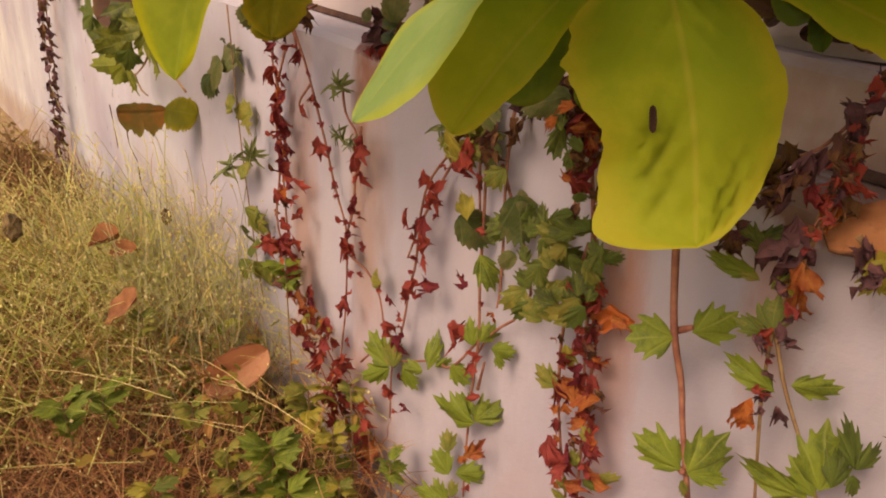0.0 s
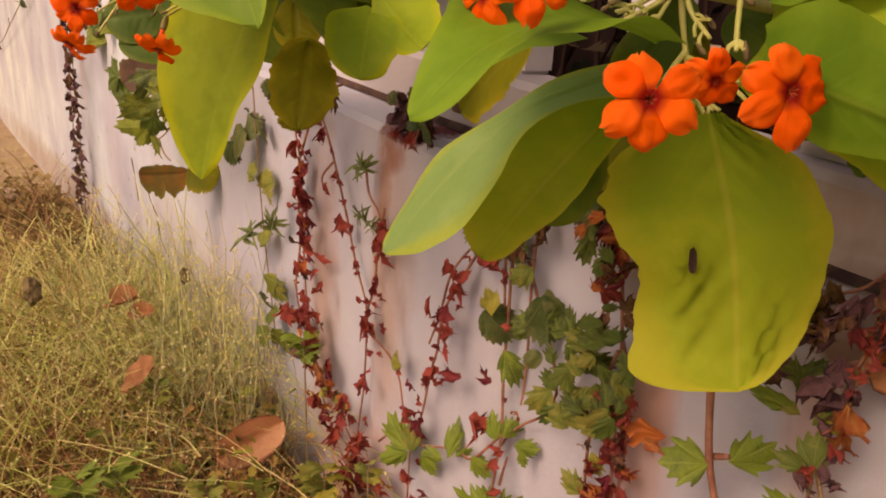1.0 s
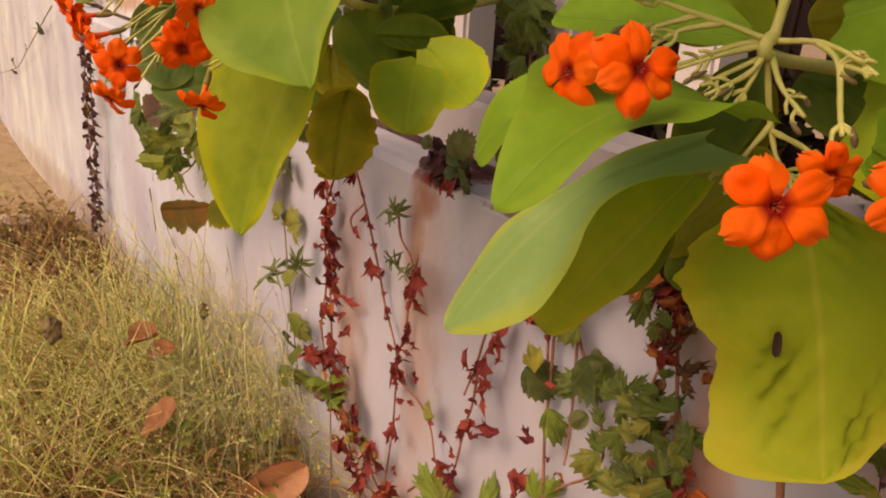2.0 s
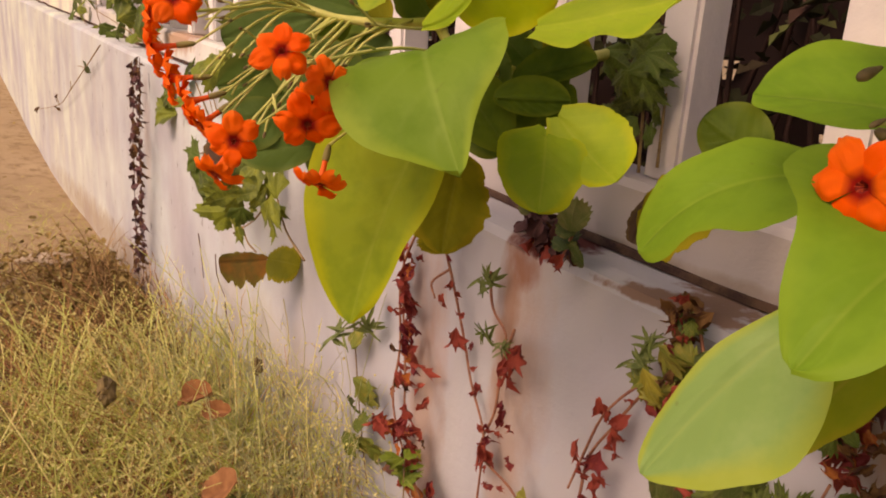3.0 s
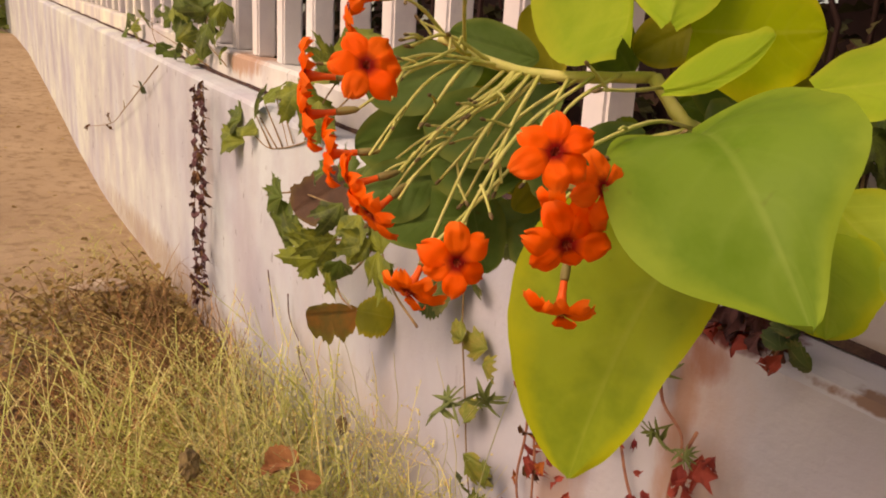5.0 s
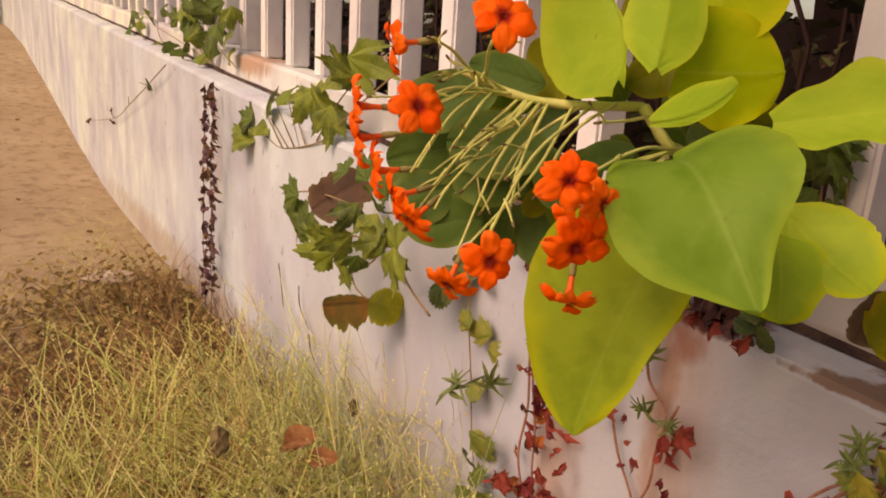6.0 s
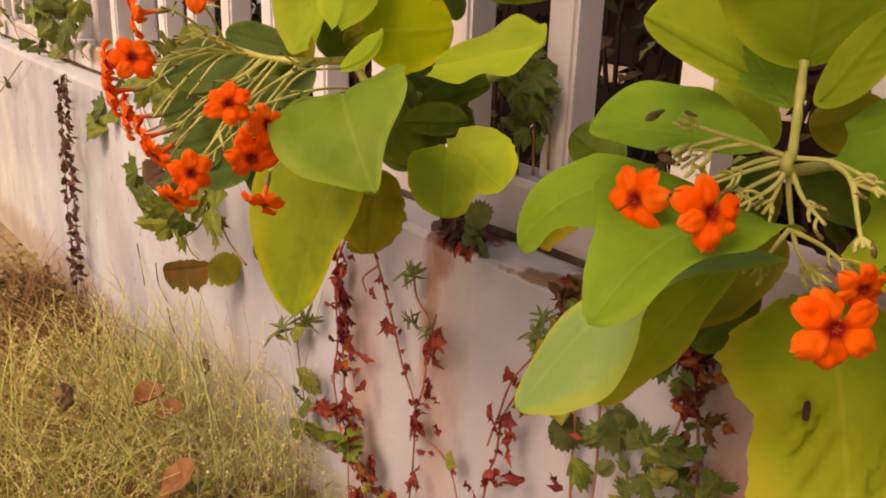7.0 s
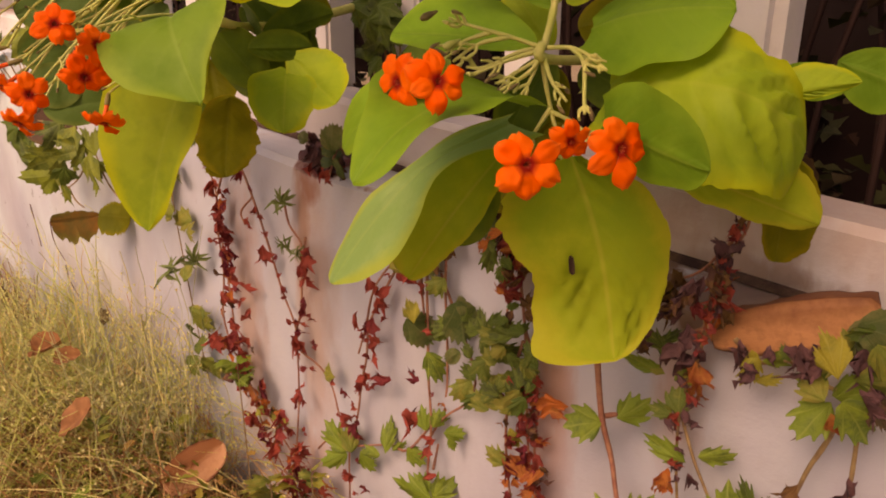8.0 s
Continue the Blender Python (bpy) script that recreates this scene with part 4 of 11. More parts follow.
big_leaf(shrub_a, "yellow", (-0.717, 0.335, 0.996), (-0.766, 0.403, 1.109), (-0.770, 0.328, 1.041), (-0.698, 0.395, 1.035), k=1.0, fold=0.05)
big_leaf(shrub_a, "bright", (-0.699, 0.261, 0.930), (-0.633, 0.261, 0.961), (-0.688, 0.273, 0.955), (-0.681, 0.266, 0.930), sway=0.0039, bow=-0.0017, prof=((0.13, 0.60, 0.93, 1.07, 1.01, 0.84, 0.63, 0.41), (0.31, 0.68, 0.93, 1.03, 1.00, 0.84, 0.65, 0.42)), rag=0.01, fold=0.1)
big_leaf(shrub_a, "dull", (-0.861, 0.301, 0.882), (-0.898, 0.219, 0.889), (-0.887, 0.258, 0.918), (-0.874, 0.262, 0.855), k=1.1)
big_leaf(shrub_a, "dull", (-0.872, 0.294, 0.848), (-0.907, 0.233, 0.861), (-0.896, 0.256, 0.883), (-0.882, 0.258, 0.827), k=1.1)
big_leaf(shrub_a, "dull", (-0.921, 0.244, 0.841), (-0.940, 0.187, 0.830), (-0.931, 0.214, 0.857), (-0.919, 0.213, 0.805), k=1.1)
big_leaf(shrub_a, "dull", (-0.899, 0.264, 0.812), (-0.928, 0.197, 0.804), (-0.925, 0.234, 0.835), (-0.902, 0.229, 0.786), k=1.1)
big_leaf(shrub_a, "dull", (-0.876, 0.306, 0.942), (-0.910, 0.246, 0.958), (-0.901, 0.276, 0.970), (-0.887, 0.276, 0.931), k=1.1)
big_leaf(shrub_a, "dull", (-0.898, 0.267, 0.936), (-0.931, 0.185, 0.910), (-0.918, 0.221, 0.950), (-0.911, 0.225, 0.894), k=1.1)
big_leaf(shrub_a, "dull", (-0.913, 0.280, 0.886), (-0.949, 0.186, 0.864), (-0.931, 0.230, 0.907), (-0.923, 0.234, 0.843), k=1.1)
big_leaf(shrub_a, "olive", (-0.759, 0.349, 0.971), (-0.780, 0.315, 0.950), (-0.783, 0.327, 0.973), (-0.753, 0.340, 0.946), k=1.0)
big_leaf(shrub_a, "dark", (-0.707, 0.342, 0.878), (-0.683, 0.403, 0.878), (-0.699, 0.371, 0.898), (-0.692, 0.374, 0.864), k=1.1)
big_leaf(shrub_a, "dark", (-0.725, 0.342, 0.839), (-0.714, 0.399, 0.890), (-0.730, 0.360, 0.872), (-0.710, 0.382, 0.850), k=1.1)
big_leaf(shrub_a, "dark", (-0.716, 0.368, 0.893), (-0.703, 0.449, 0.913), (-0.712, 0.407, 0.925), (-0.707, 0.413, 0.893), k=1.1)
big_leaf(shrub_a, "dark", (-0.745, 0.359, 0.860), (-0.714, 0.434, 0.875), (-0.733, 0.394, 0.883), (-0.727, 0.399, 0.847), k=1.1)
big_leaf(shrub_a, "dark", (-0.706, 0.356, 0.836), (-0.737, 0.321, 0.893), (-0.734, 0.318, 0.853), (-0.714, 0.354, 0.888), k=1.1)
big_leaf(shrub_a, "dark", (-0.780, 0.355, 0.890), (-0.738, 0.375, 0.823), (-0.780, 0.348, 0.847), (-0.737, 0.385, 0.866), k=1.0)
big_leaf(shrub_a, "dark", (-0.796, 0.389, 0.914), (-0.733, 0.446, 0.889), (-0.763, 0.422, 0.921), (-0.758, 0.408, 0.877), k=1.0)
big_leaf(shrub_a, "olive", (-0.797, 0.341, 0.859), (-0.764, 0.328, 0.812), (-0.796, 0.317, 0.835), (-0.772, 0.360, 0.834), k=1.0)
big_leaf(shrub_a, "olive", (-0.750, 0.318, 0.771), (-0.738, 0.320, 0.737), (-0.755, 0.300, 0.748), (-0.731, 0.341, 0.760), k=1.1, rag=0.08)

rng = random.Random(73)
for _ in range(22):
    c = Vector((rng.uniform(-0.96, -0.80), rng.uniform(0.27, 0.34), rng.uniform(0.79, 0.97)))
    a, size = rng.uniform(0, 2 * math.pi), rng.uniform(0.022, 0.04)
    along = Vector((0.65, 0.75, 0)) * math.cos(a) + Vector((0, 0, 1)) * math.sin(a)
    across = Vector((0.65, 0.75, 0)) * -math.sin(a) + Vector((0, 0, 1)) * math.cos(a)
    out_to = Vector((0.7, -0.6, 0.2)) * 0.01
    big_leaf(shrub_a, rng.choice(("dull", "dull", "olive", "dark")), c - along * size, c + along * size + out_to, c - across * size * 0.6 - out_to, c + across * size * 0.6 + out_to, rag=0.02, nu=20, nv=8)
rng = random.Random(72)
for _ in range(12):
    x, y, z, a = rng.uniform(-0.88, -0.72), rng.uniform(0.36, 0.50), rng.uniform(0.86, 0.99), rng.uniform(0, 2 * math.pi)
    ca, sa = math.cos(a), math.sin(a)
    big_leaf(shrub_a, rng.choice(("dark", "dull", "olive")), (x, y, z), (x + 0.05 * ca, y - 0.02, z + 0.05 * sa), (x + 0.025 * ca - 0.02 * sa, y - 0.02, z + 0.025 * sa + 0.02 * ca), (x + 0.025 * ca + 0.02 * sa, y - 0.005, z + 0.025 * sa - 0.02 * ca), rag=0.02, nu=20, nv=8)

# right shrub: large leaves
big_leaf(shrub_b, "hole", (-0.275, 0.320, 0.829), (-0.250, 0.357, 0.672), (-0.340, 0.294, 0.767), (-0.241, 0.385, 0.761), sway=0.0072, bow=0.0000, prof=((0.30, 0.66, 0.86, 0.82, 0.63, 0.73, 0.73, 0.95), (0.05, 0.49, 0.91, 1.06, 1.09, 1.00, 0.76, 0.44)), rag=0.022, fold=-0.10, vein=13, slope=0.55, lobe=0.0)
dead_spot(shrub_b, (-0.2815, 0.339, 0.7435))
big_leaf(shrub_b, "sage", (-0.339, 0.328, 0.845), (-0.411, 0.214, 0.728), (-0.400, 0.256, 0.780), (-0.324, 0.226, 0.750), sway=-0.0095, bow=0.0090, prof=((0.12, 0.37, 0.65, 0.78, 0.88, 0.98, 0.94, 0.73), (0.57, 0.54, 0.24, 0.22, 0.69, 0.83, 0.52, 0.21)), rag=0.006, fold=0.10, vein=0.6)
big_leaf(shrub_b, "hole", (-0.356, 0.348, 0.819), (-0.397, 0.281, 0.717), (-0.394, 0.278, 0.796), (-0.354, 0.331, 0.770), sway=-0.0052, bow=0.0031, prof=((0.39, 0.71, 0.93, 1.01, 0.98, 0.86, 0.69, 0.51), (0.50, 0.67, 0.80, 0.98, 0.99, 0.85, 0.64, 0.45)), rag=0.02, fold=0.10, vein=0.8)
big_leaf(shrub_b, "green", (-0.303, 0.305, 0.863), (-0.326, 0.171, 0.826), (-0.383, 0.218, 0.869), (-0.277, 0.210, 0.860), sway=-0.0014, bow=0.0029, prof=((0.36, 0.75, 1.03, 1.14, 0.99, 0.53, 0.36, 0.16), (0.37, 0.66, 0.87, 0.99, 1.07, 0.76, 0.60, 0.52)), rag=0.006, fold=0.14, vein=0.6)
big_leaf(shrub_b, "green", (-0.438, 0.383, 0.859), (-0.507, 0.304, 0.804), (-0.503, 0.347, 0.867), (-0.427, 0.309, 0.839), sway=0.0034, bow=0.0006, prof=((0.41, 0.77, 0.90, 0.83, 0.92, 0.82, 0.68, 0.51), (0.39, 0.73, 0.97, 1.05, 0.94, 0.61, 0.57, 0.51)), rag=0.015, fold=0.12, vein=0.6)
big_leaf(shrub_b, "green", (-0.350, 0.364, 0.898), (-0.456, 0.319, 0.904), (-0.441, 0.371, 0.934), (-0.407, 0.317, 0.893), k=1.1)
big_leaf(shrub_b, "dark", (-0.534, 0.460, 0.850), (-0.577, 0.441, 0.877), (-0.570, 0.439, 0.847), (-0.538, 0.464, 0.883), k=1.0)
big_leaf(shrub_b, "bright", (-0.348, 0.391, 0.931), (-0.416, 0.315, 0.978), (-0.394, 0.343, 0.947), (-0.372, 0.367, 0.987), k=1.1)
big_leaf(shrub_b, "bright", (-0.331, 0.367, 0.954), (-0.309, 0.325, 1.042), (-0.365, 0.312, 1.000), (-0.284, 0.364, 0.995), k=1.1, fold=0.15)
big_leaf(shrub_b, "bright", (-0.320, 0.371, 0.930), (-0.279, 0.356, 0.983), (-0.312, 0.364, 0.961), (-0.282, 0.365, 0.949), k=1.1)
big_leaf(shrub_b, "green", (-0.341, 0.377, 0.926), (-0.376, 0.365, 0.969), (-0.379, 0.363, 0.947), (-0.349, 0.380, 0.970), k=1.1)
big_leaf(shrub_b, "green", (-0.299, 0.371, 0.909), (-0.202, 0.387, 0.924), (-0.279, 0.405, 0.943), (-0.230, 0.339, 0.889), sway=-0.0016, bow=-0.0003, prof=((0.27, 0.68, 0.92, 0.98, 0.98, 0.92, 0.60, 0.28), (0.26, 0.68, 0.89, 1.00, 0.96, 0.84, 0.70, 0.57)), rag=0.006, fold=0.10)
big_leaf(shrub_b, "lime", (-0.278, 0.366, 0.868), (-0.165, 0.440, 0.831), (-0.191, 0.400, 0.913), (-0.186, 0.330, 0.821), sway=0.0017, bow=-0.0016, prof=((0.40, 0.74, 0.98, 1.02, 0.82, 0.81, 0.63, 0.37), (0.40, 0.71, 0.91, 0.97, 0.90, 0.82, 0.73, 0.62)), rag=0.03, fold=0.05, vein=16)
big_leaf(shrub_b, "green", (-0.241, 0.305, 0.859), (-0.159, 0.284, 0.843), (-0.185, 0.279, 0.880), (-0.171, 0.283, 0.820), sway=-0.0013, bow=0.0016, prof=((0.39, 0.71, 0.93, 1.01, 0.98, 0.85, 0.67, 0.45), (0.39, 0.69, 0.88, 0.96, 0.98, 0.90, 0.73, 0.52)), rag=0.006, fold=0.08)
big_leaf(shrub_b, "hole", (-0.238, 0.362, 0.828), (-0.152, 0.454, 0.779), (-0.180, 0.420, 0.833), (-0.204, 0.395, 0.793), k=1.0, rag=0.05, fold=0.1)
big_leaf(shrub_b, "olive", (-0.178, 0.455, 0.819), (-0.186, 0.474, 0.737), (-0.195, 0.460, 0.776), (-0.159, 0.473, 0.777), k=0.9, rag=0.05)
big_leaf(shrub_b, "green", (-0.204, 0.476, 0.880), (-0.148, 0.473, 0.880), (-0.184, 0.473, 0.889), (-0.176, 0.473, 0.862), k=1.3)
big_leaf(shrub_b, "green", (-0.206, 0.613, 0.880), (-0.143, 0.598, 0.863), (-0.177, 0.612, 0.896), (-0.164, 0.600, 0.838), k=1.1)
big_leaf(shrub_b, "olive", (-0.345, 0.423, 0.909), (-0.306, 0.443, 0.924), (-0.328, 0.433, 0.934), (-0.321, 0.433, 0.891), k=1.0)
big_leaf(shrub_b, "olive", (-0.369, 0.383, 0.904), (-0.420, 0.365, 0.916), (-0.397, 0.373, 0.921), (-0.392, 0.376, 0.890), k=1.1)
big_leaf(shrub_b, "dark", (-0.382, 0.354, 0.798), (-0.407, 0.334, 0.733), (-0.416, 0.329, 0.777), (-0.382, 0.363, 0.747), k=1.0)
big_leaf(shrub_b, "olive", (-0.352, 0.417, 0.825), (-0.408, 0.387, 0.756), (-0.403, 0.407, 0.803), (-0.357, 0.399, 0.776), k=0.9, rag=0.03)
# dark leaves placed to fill black, shaded gaps between the big leaves
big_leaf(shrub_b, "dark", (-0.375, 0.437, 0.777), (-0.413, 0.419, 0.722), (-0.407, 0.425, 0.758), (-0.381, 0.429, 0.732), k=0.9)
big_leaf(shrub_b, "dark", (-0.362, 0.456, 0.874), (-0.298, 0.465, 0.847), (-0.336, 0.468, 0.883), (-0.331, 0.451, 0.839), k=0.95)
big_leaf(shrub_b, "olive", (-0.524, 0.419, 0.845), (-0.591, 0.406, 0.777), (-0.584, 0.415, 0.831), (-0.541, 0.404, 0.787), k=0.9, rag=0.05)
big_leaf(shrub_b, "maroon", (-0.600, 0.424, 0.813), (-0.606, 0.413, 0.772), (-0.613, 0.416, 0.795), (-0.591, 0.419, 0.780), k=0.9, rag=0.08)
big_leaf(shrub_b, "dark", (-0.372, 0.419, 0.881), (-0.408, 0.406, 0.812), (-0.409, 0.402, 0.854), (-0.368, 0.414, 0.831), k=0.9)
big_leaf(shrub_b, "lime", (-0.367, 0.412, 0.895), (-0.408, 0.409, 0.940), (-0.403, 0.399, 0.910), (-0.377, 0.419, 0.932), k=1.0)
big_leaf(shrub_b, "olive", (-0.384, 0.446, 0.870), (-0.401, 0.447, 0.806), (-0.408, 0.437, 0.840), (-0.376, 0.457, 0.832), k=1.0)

big_leaf(shrub_b, "lime", (-0.180, 0.425, 0.870), (-0.134, 0.430, 0.882), (-0.171, 0.430, 0.891), (-0.165, 0.430, 0.868), rag=0.02, fold=0.3, vein=2)

# small very dark leaves filling the dark band at the foot of the wide post
rng = random.Random(81)
for _ in range(34):
    c = Vector((rng.uniform(-0.365, -0.205), rng.uniform(0.505, 0.555), rng.uniform(0.785, 0.838)))
    a, size = rng.uniform(0, 2 * math.pi), rng.uniform(0.012, 0.021)
    along, across = Vector((math.cos(a), -0.3, math.sin(a))) * size, Vector((-math.sin(a), 0.2, math.cos(a))) * size * 0.6
    big_leaf(shrub_b, rng.choice(("maroon", "maroon", "dark", "near_black")), c - along, c + along, c - across, c + across, rag=0.06, fold=0.4, nu=20, nv=8)

# upper leaves of both shrubs, unseen, added to shade the wall and coping
big_leaf(shrub_a, "teal", (-0.729, 0.263, 1.240), (-0.855, 0.285, 1.153), (-0.791, 0.223, 1.204), (-0.773, 0.322, 1.204), k=1.1, fold=0.15)
big_leaf(shrub_a, "lime", (-0.821, 0.309, 1.280), (-0.783, 0.154, 1.236), (-0.756, 0.256, 1.261), (-0.853, 0.232, 1.261), k=1.1, fold=0.15)
big_leaf(shrub_a, "teal", (-0.612, 0.276, 1.320), (-0.706, 0.143, 1.260), (-0.611, 0.191, 1.295), (-0.692, 0.249, 1.295), k=1.1, fold=0.15)
big_leaf(shrub_a, "green", (-0.825, 0.342, 1.360), (-0.690, 0.378, 1.372), (-0.781, 0.405, 1.365), (-0.755, 0.309, 1.365), k=1.1, fold=0.15)
big_leaf(shrub_a, "green", (-0.666, 0.275, 1.400), (-0.772, 0.191, 1.352), (-0.679, 0.201, 1.380), (-0.742, 0.279, 1.380), k=1.1, fold=0.15)
big_leaf(shrub_a, "green", (-0.792, 0.392, 1.440), (-0.697, 0.275, 1.406), (-0.713, 0.374, 1.426), (-0.791, 0.311, 1.426), k=1.1, fold=0.15)
big_leaf(shrub_a, "green", (-0.783, 0.354, 1.480), (-0.652, 0.402, 1.387), (-0.745, 0.421, 1.441), (-0.711, 0.327, 1.441), k=1.1, fold=0.15)
big_leaf(shrub_b, "green", (-0.205, 0.221, 1.240), (-0.301, 0.134, 1.223), (-0.212, 0.147, 1.233), (-0.279, 0.221, 1.233), k=1.1, fold=0.15)
big_leaf(shrub_b, "teal", (-0.282, 0.304, 1.280), (-0.370, 0.172, 1.224), (-0.278, 0.221, 1.257), (-0.361, 0.276, 1.257), k=1.1, fold=0.15)
big_leaf(shrub_b, "teal", (-0.281, 0.213, 1.320), (-0.221, 0.281, 1.191), (-0.293, 0.275, 1.266), (-0.218, 0.208, 1.266), k=1.1, fold=0.15)
big_leaf(shrub_b, "lime", (-0.216, 0.356, 1.360), (-0.101, 0.296, 1.244), (-0.144, 0.375, 1.311), (-0.191, 0.287, 1.311), k=1.1, fold=0.15)
big_leaf(shrub_b, "teal", (-0.192, 0.229, 1.400), (-0.156, 0.076, 1.355), (-0.128, 0.176, 1.381), (-0.225, 0.153, 1.381), k=1.1, fold=0.15)
big_leaf(shrub_b, "green", (-0.284, 0.342, 1.440), (-0.188, 0.229, 1.444), (-0.206, 0.327, 1.442), (-0.282, 0.262, 1.442), k=1.1, fold=0.15)
big_leaf(shrub_b, "lime", (-0.323, 0.417, 1.480), (-0.301, 0.272, 1.477), (-0.265, 0.363, 1.479), (-0.364, 0.348, 1.479), k=1.1, fold=0.15)
big_leaf(shrub_b, "teal", (-0.296, 0.187, 1.030), (-0.432, 0.204, 0.983), (-0.360, 0.139, 1.010), (-0.346, 0.248, 1.010), k=1.1, fold=0.15)
big_leaf(shrub_b, "green", (-0.034, 0.128, 1.055), (0.129, 0.142, 1.033), (0.030, 0.188, 1.046), (0.039, 0.079, 1.046), k=1.1, fold=0.15)
big_leaf(shrub_b, "teal", (-0.119, 0.140, 1.080), (-0.070, -0.007, 1.087), (-0.046, 0.096, 1.083), (-0.150, 0.060, 1.083), k=1.1, fold=0.15)
big_leaf(shrub_b, "green", (-0.196, 0.320, 1.105), (-0.322, 0.339, 1.070), (-0.257, 0.274, 1.090), (-0.241, 0.382, 1.090), k=1.1, fold=0.15)
big_leaf(shrub_b, "lime", (-0.237, 0.169, 1.130), (-0.339, 0.062, 1.093), (-0.240, 0.086, 1.114), (-0.320, 0.162, 1.114), k=1.1, fold=0.15)

# more unseen leaves to the right of view, added to shade the near wall
rng = random.Random(71)
for _ in range(26):
    x, y, z, a = rng.uniform(-0.02, 0.42), rng.uniform(0.10, 0.40), rng.uniform(0.80, 1.42), rng.uniform(-1.3, 1.3)
    ca, sa = math.cos(a), math.sin(a)
    big_leaf(shrub_b, rng.choice(("green", "lime", "teal")), (x, y, z), (x + 0.15 * ca, y + min(0.15 * sa, 0.43 - y), z - 0.05), (x + 0.07 * ca - 0.055 * sa, y + 0.07 * sa + 0.055 * ca, z - 0.01), (x + 0.07 * ca + 0.055 * sa, y + 0.07 * sa - 0.055 * ca, z - 0.01), fold=0.15, nu=24, nv=8)

# left shrub: flowers, stalks and buds
heads = [
    flower(shrub_a, (-0.621, 0.118, 0.910), (0.781, -0.503, 0.370), 0.037),
    flower(shrub_a, (-0.624, 0.150, 0.893), (0.986, -0.020, 0.166), 0.036),
    flower(shrub_a, (-0.648, 0.150, 0.876), (0.138, -0.881, -0.453), 0.036),
    flower(shrub_a, (-0.633, 0.140, 0.866), (0.909, -0.334, -0.249), 0.040),
    flower(shrub_a, (-0.668, 0.106, 0.852), (0.915, -0.404, -0.004), 0.038),
    flower(shrub_a, (-0.716, 0.108, 0.822), (0.294, -0.612, -0.734), 0.038),
    flower(shrub_a, (-0.654, 0.158, 0.824), (0.392, -0.412, -0.822), 0.040),
    flower(shrub_a, (-0.730, 0.088, 0.937), (0.914, -0.251, 0.320), 0.038),
    flower(shrub_a, (-0.712, 0.134, 0.994), (0.770, -0.443, 0.459), 0.042),
    flower(shrub_a, (-0.834, 0.124, 0.971), (-0.405, -0.902, -0.150), 0.044),
    flower(shrub_a, (-0.842, 0.100, 0.925), (-0.446, -0.895, -0.009), 0.044),
    flower(shrub_a, (-0.840, 0.100, 0.901), (-0.445, -0.880, -0.164), 0.044),
    flower(shrub_a, (-0.823, 0.108, 0.879), (-0.419, -0.902, -0.104), 0.042),
    flower(shrub_a, (-0.806, 0.115, 0.862), (-0.288, -0.913, -0.287), 0.042),
    flower(shrub_a, (-0.789, 0.121, 0.847), (0.132, -0.838, -0.530), 0.042),
]
stalk(shrub_a, 'branch', [(-0.800, 0.620, 0.930), (-0.760, 0.420, 0.900), (-0.725, 0.320, 0.905), (-0.751, 0.307, 0.935)], 0.0060, 0.0045, M_STALK)
stalk(shrub_a, 'flower_stalk', [(-0.754, 0.311, 0.935), (-0.798, 0.266, 0.932), (-0.828, 0.231, 0.938), (-0.850, 0.200, 0.953)], 0.0045, 0.0030, M_STALK)

spray(shrub_a, [(-0.725, 0.320, 0.905), (-0.751, 0.307, 0.935), (-0.798, 0.266, 0.932), (-0.828, 0.231, 0.938), (-0.850, 0.200, 0.953)], heads, 81)

# right shrub: flowers, stalks and buds
flower(shrub_b, (-0.223, 0.206, 0.848), (0.734, -0.666, 0.131), 0.043)
flower(shrub_b, (-0.201, 0.262, 0.852), (0.878, -0.469, 0.097), 0.043)
flower(shrub_b, (-0.235, 0.262, 0.851), (0.737, -0.600, -0.313), 0.028)
flower(shrub_b, (-0.283, 0.200, 0.887), (0.818, -0.484, 0.310), 0.038)
flower(shrub_b, (-0.341, 0.220, 0.880), (-0.109, -0.993, -0.050), 0.040)
stalk(shrub_b, 'branch', [(-0.360, 0.660, 0.860), (-0.340, 0.480, 0.880), (-0.316, 0.340, 0.890), (-0.316, 0.336, 0.901)], 0.0050, 0.0035, M_STALK)
stalk(shrub_b, 'branch', [(-0.315, 0.336, 0.898), (-0.330, 0.366, 0.926), (-0.331, 0.366, 0.955)], 0.0032, 0.0028, M_STALK)
stalk(shrub_b, 'flower_stalk', [(-0.317, 0.336, 0.898), (-0.334, 0.322, 0.905), (-0.355, 0.305, 0.912), (-0.370, 0.297, 0.917)], 0.0018, 0.0011, M_STALK)
stalk(shrub_b, 'flower_stalk', [(-0.363, 0.301, 0.914), (-0.363, 0.297, 0.919), (-0.367, 0.297, 0.921)], 0.0012, 0.0009, M_STALK)
stalk(shrub_b, 'flower_stalk', [(-0.361, 0.302, 0.914), (-0.361, 0.298, 0.912), (-0.361, 0.293, 0.912)], 0.0012, 0.0009, M_STALK)
bud(shrub_b, (-0.362, 0.294, 0.912), 0.0016, M_STALK, (-0.676, -0.676, 0.294))
stalk(shrub_b, 'flower_stalk', [(-0.359, 0.303, 0.913), (-0.359, 0.300, 0.918), (-0.363, 0.299, 0.921)], 0.0012, 0.0009, M_STALK)
bud(shrub_b, (-0.361, 0.296, 0.921), 0.0016, M_BUD, (-0.676, -0.676, 0.294))
stalk(shrub_b, 'flower_stalk', [(-0.365, 0.299, 0.915), (-0.365, 0.296, 0.914), (-0.363, 0.288, 0.914)], 0.0012, 0.0009, M_STALK)
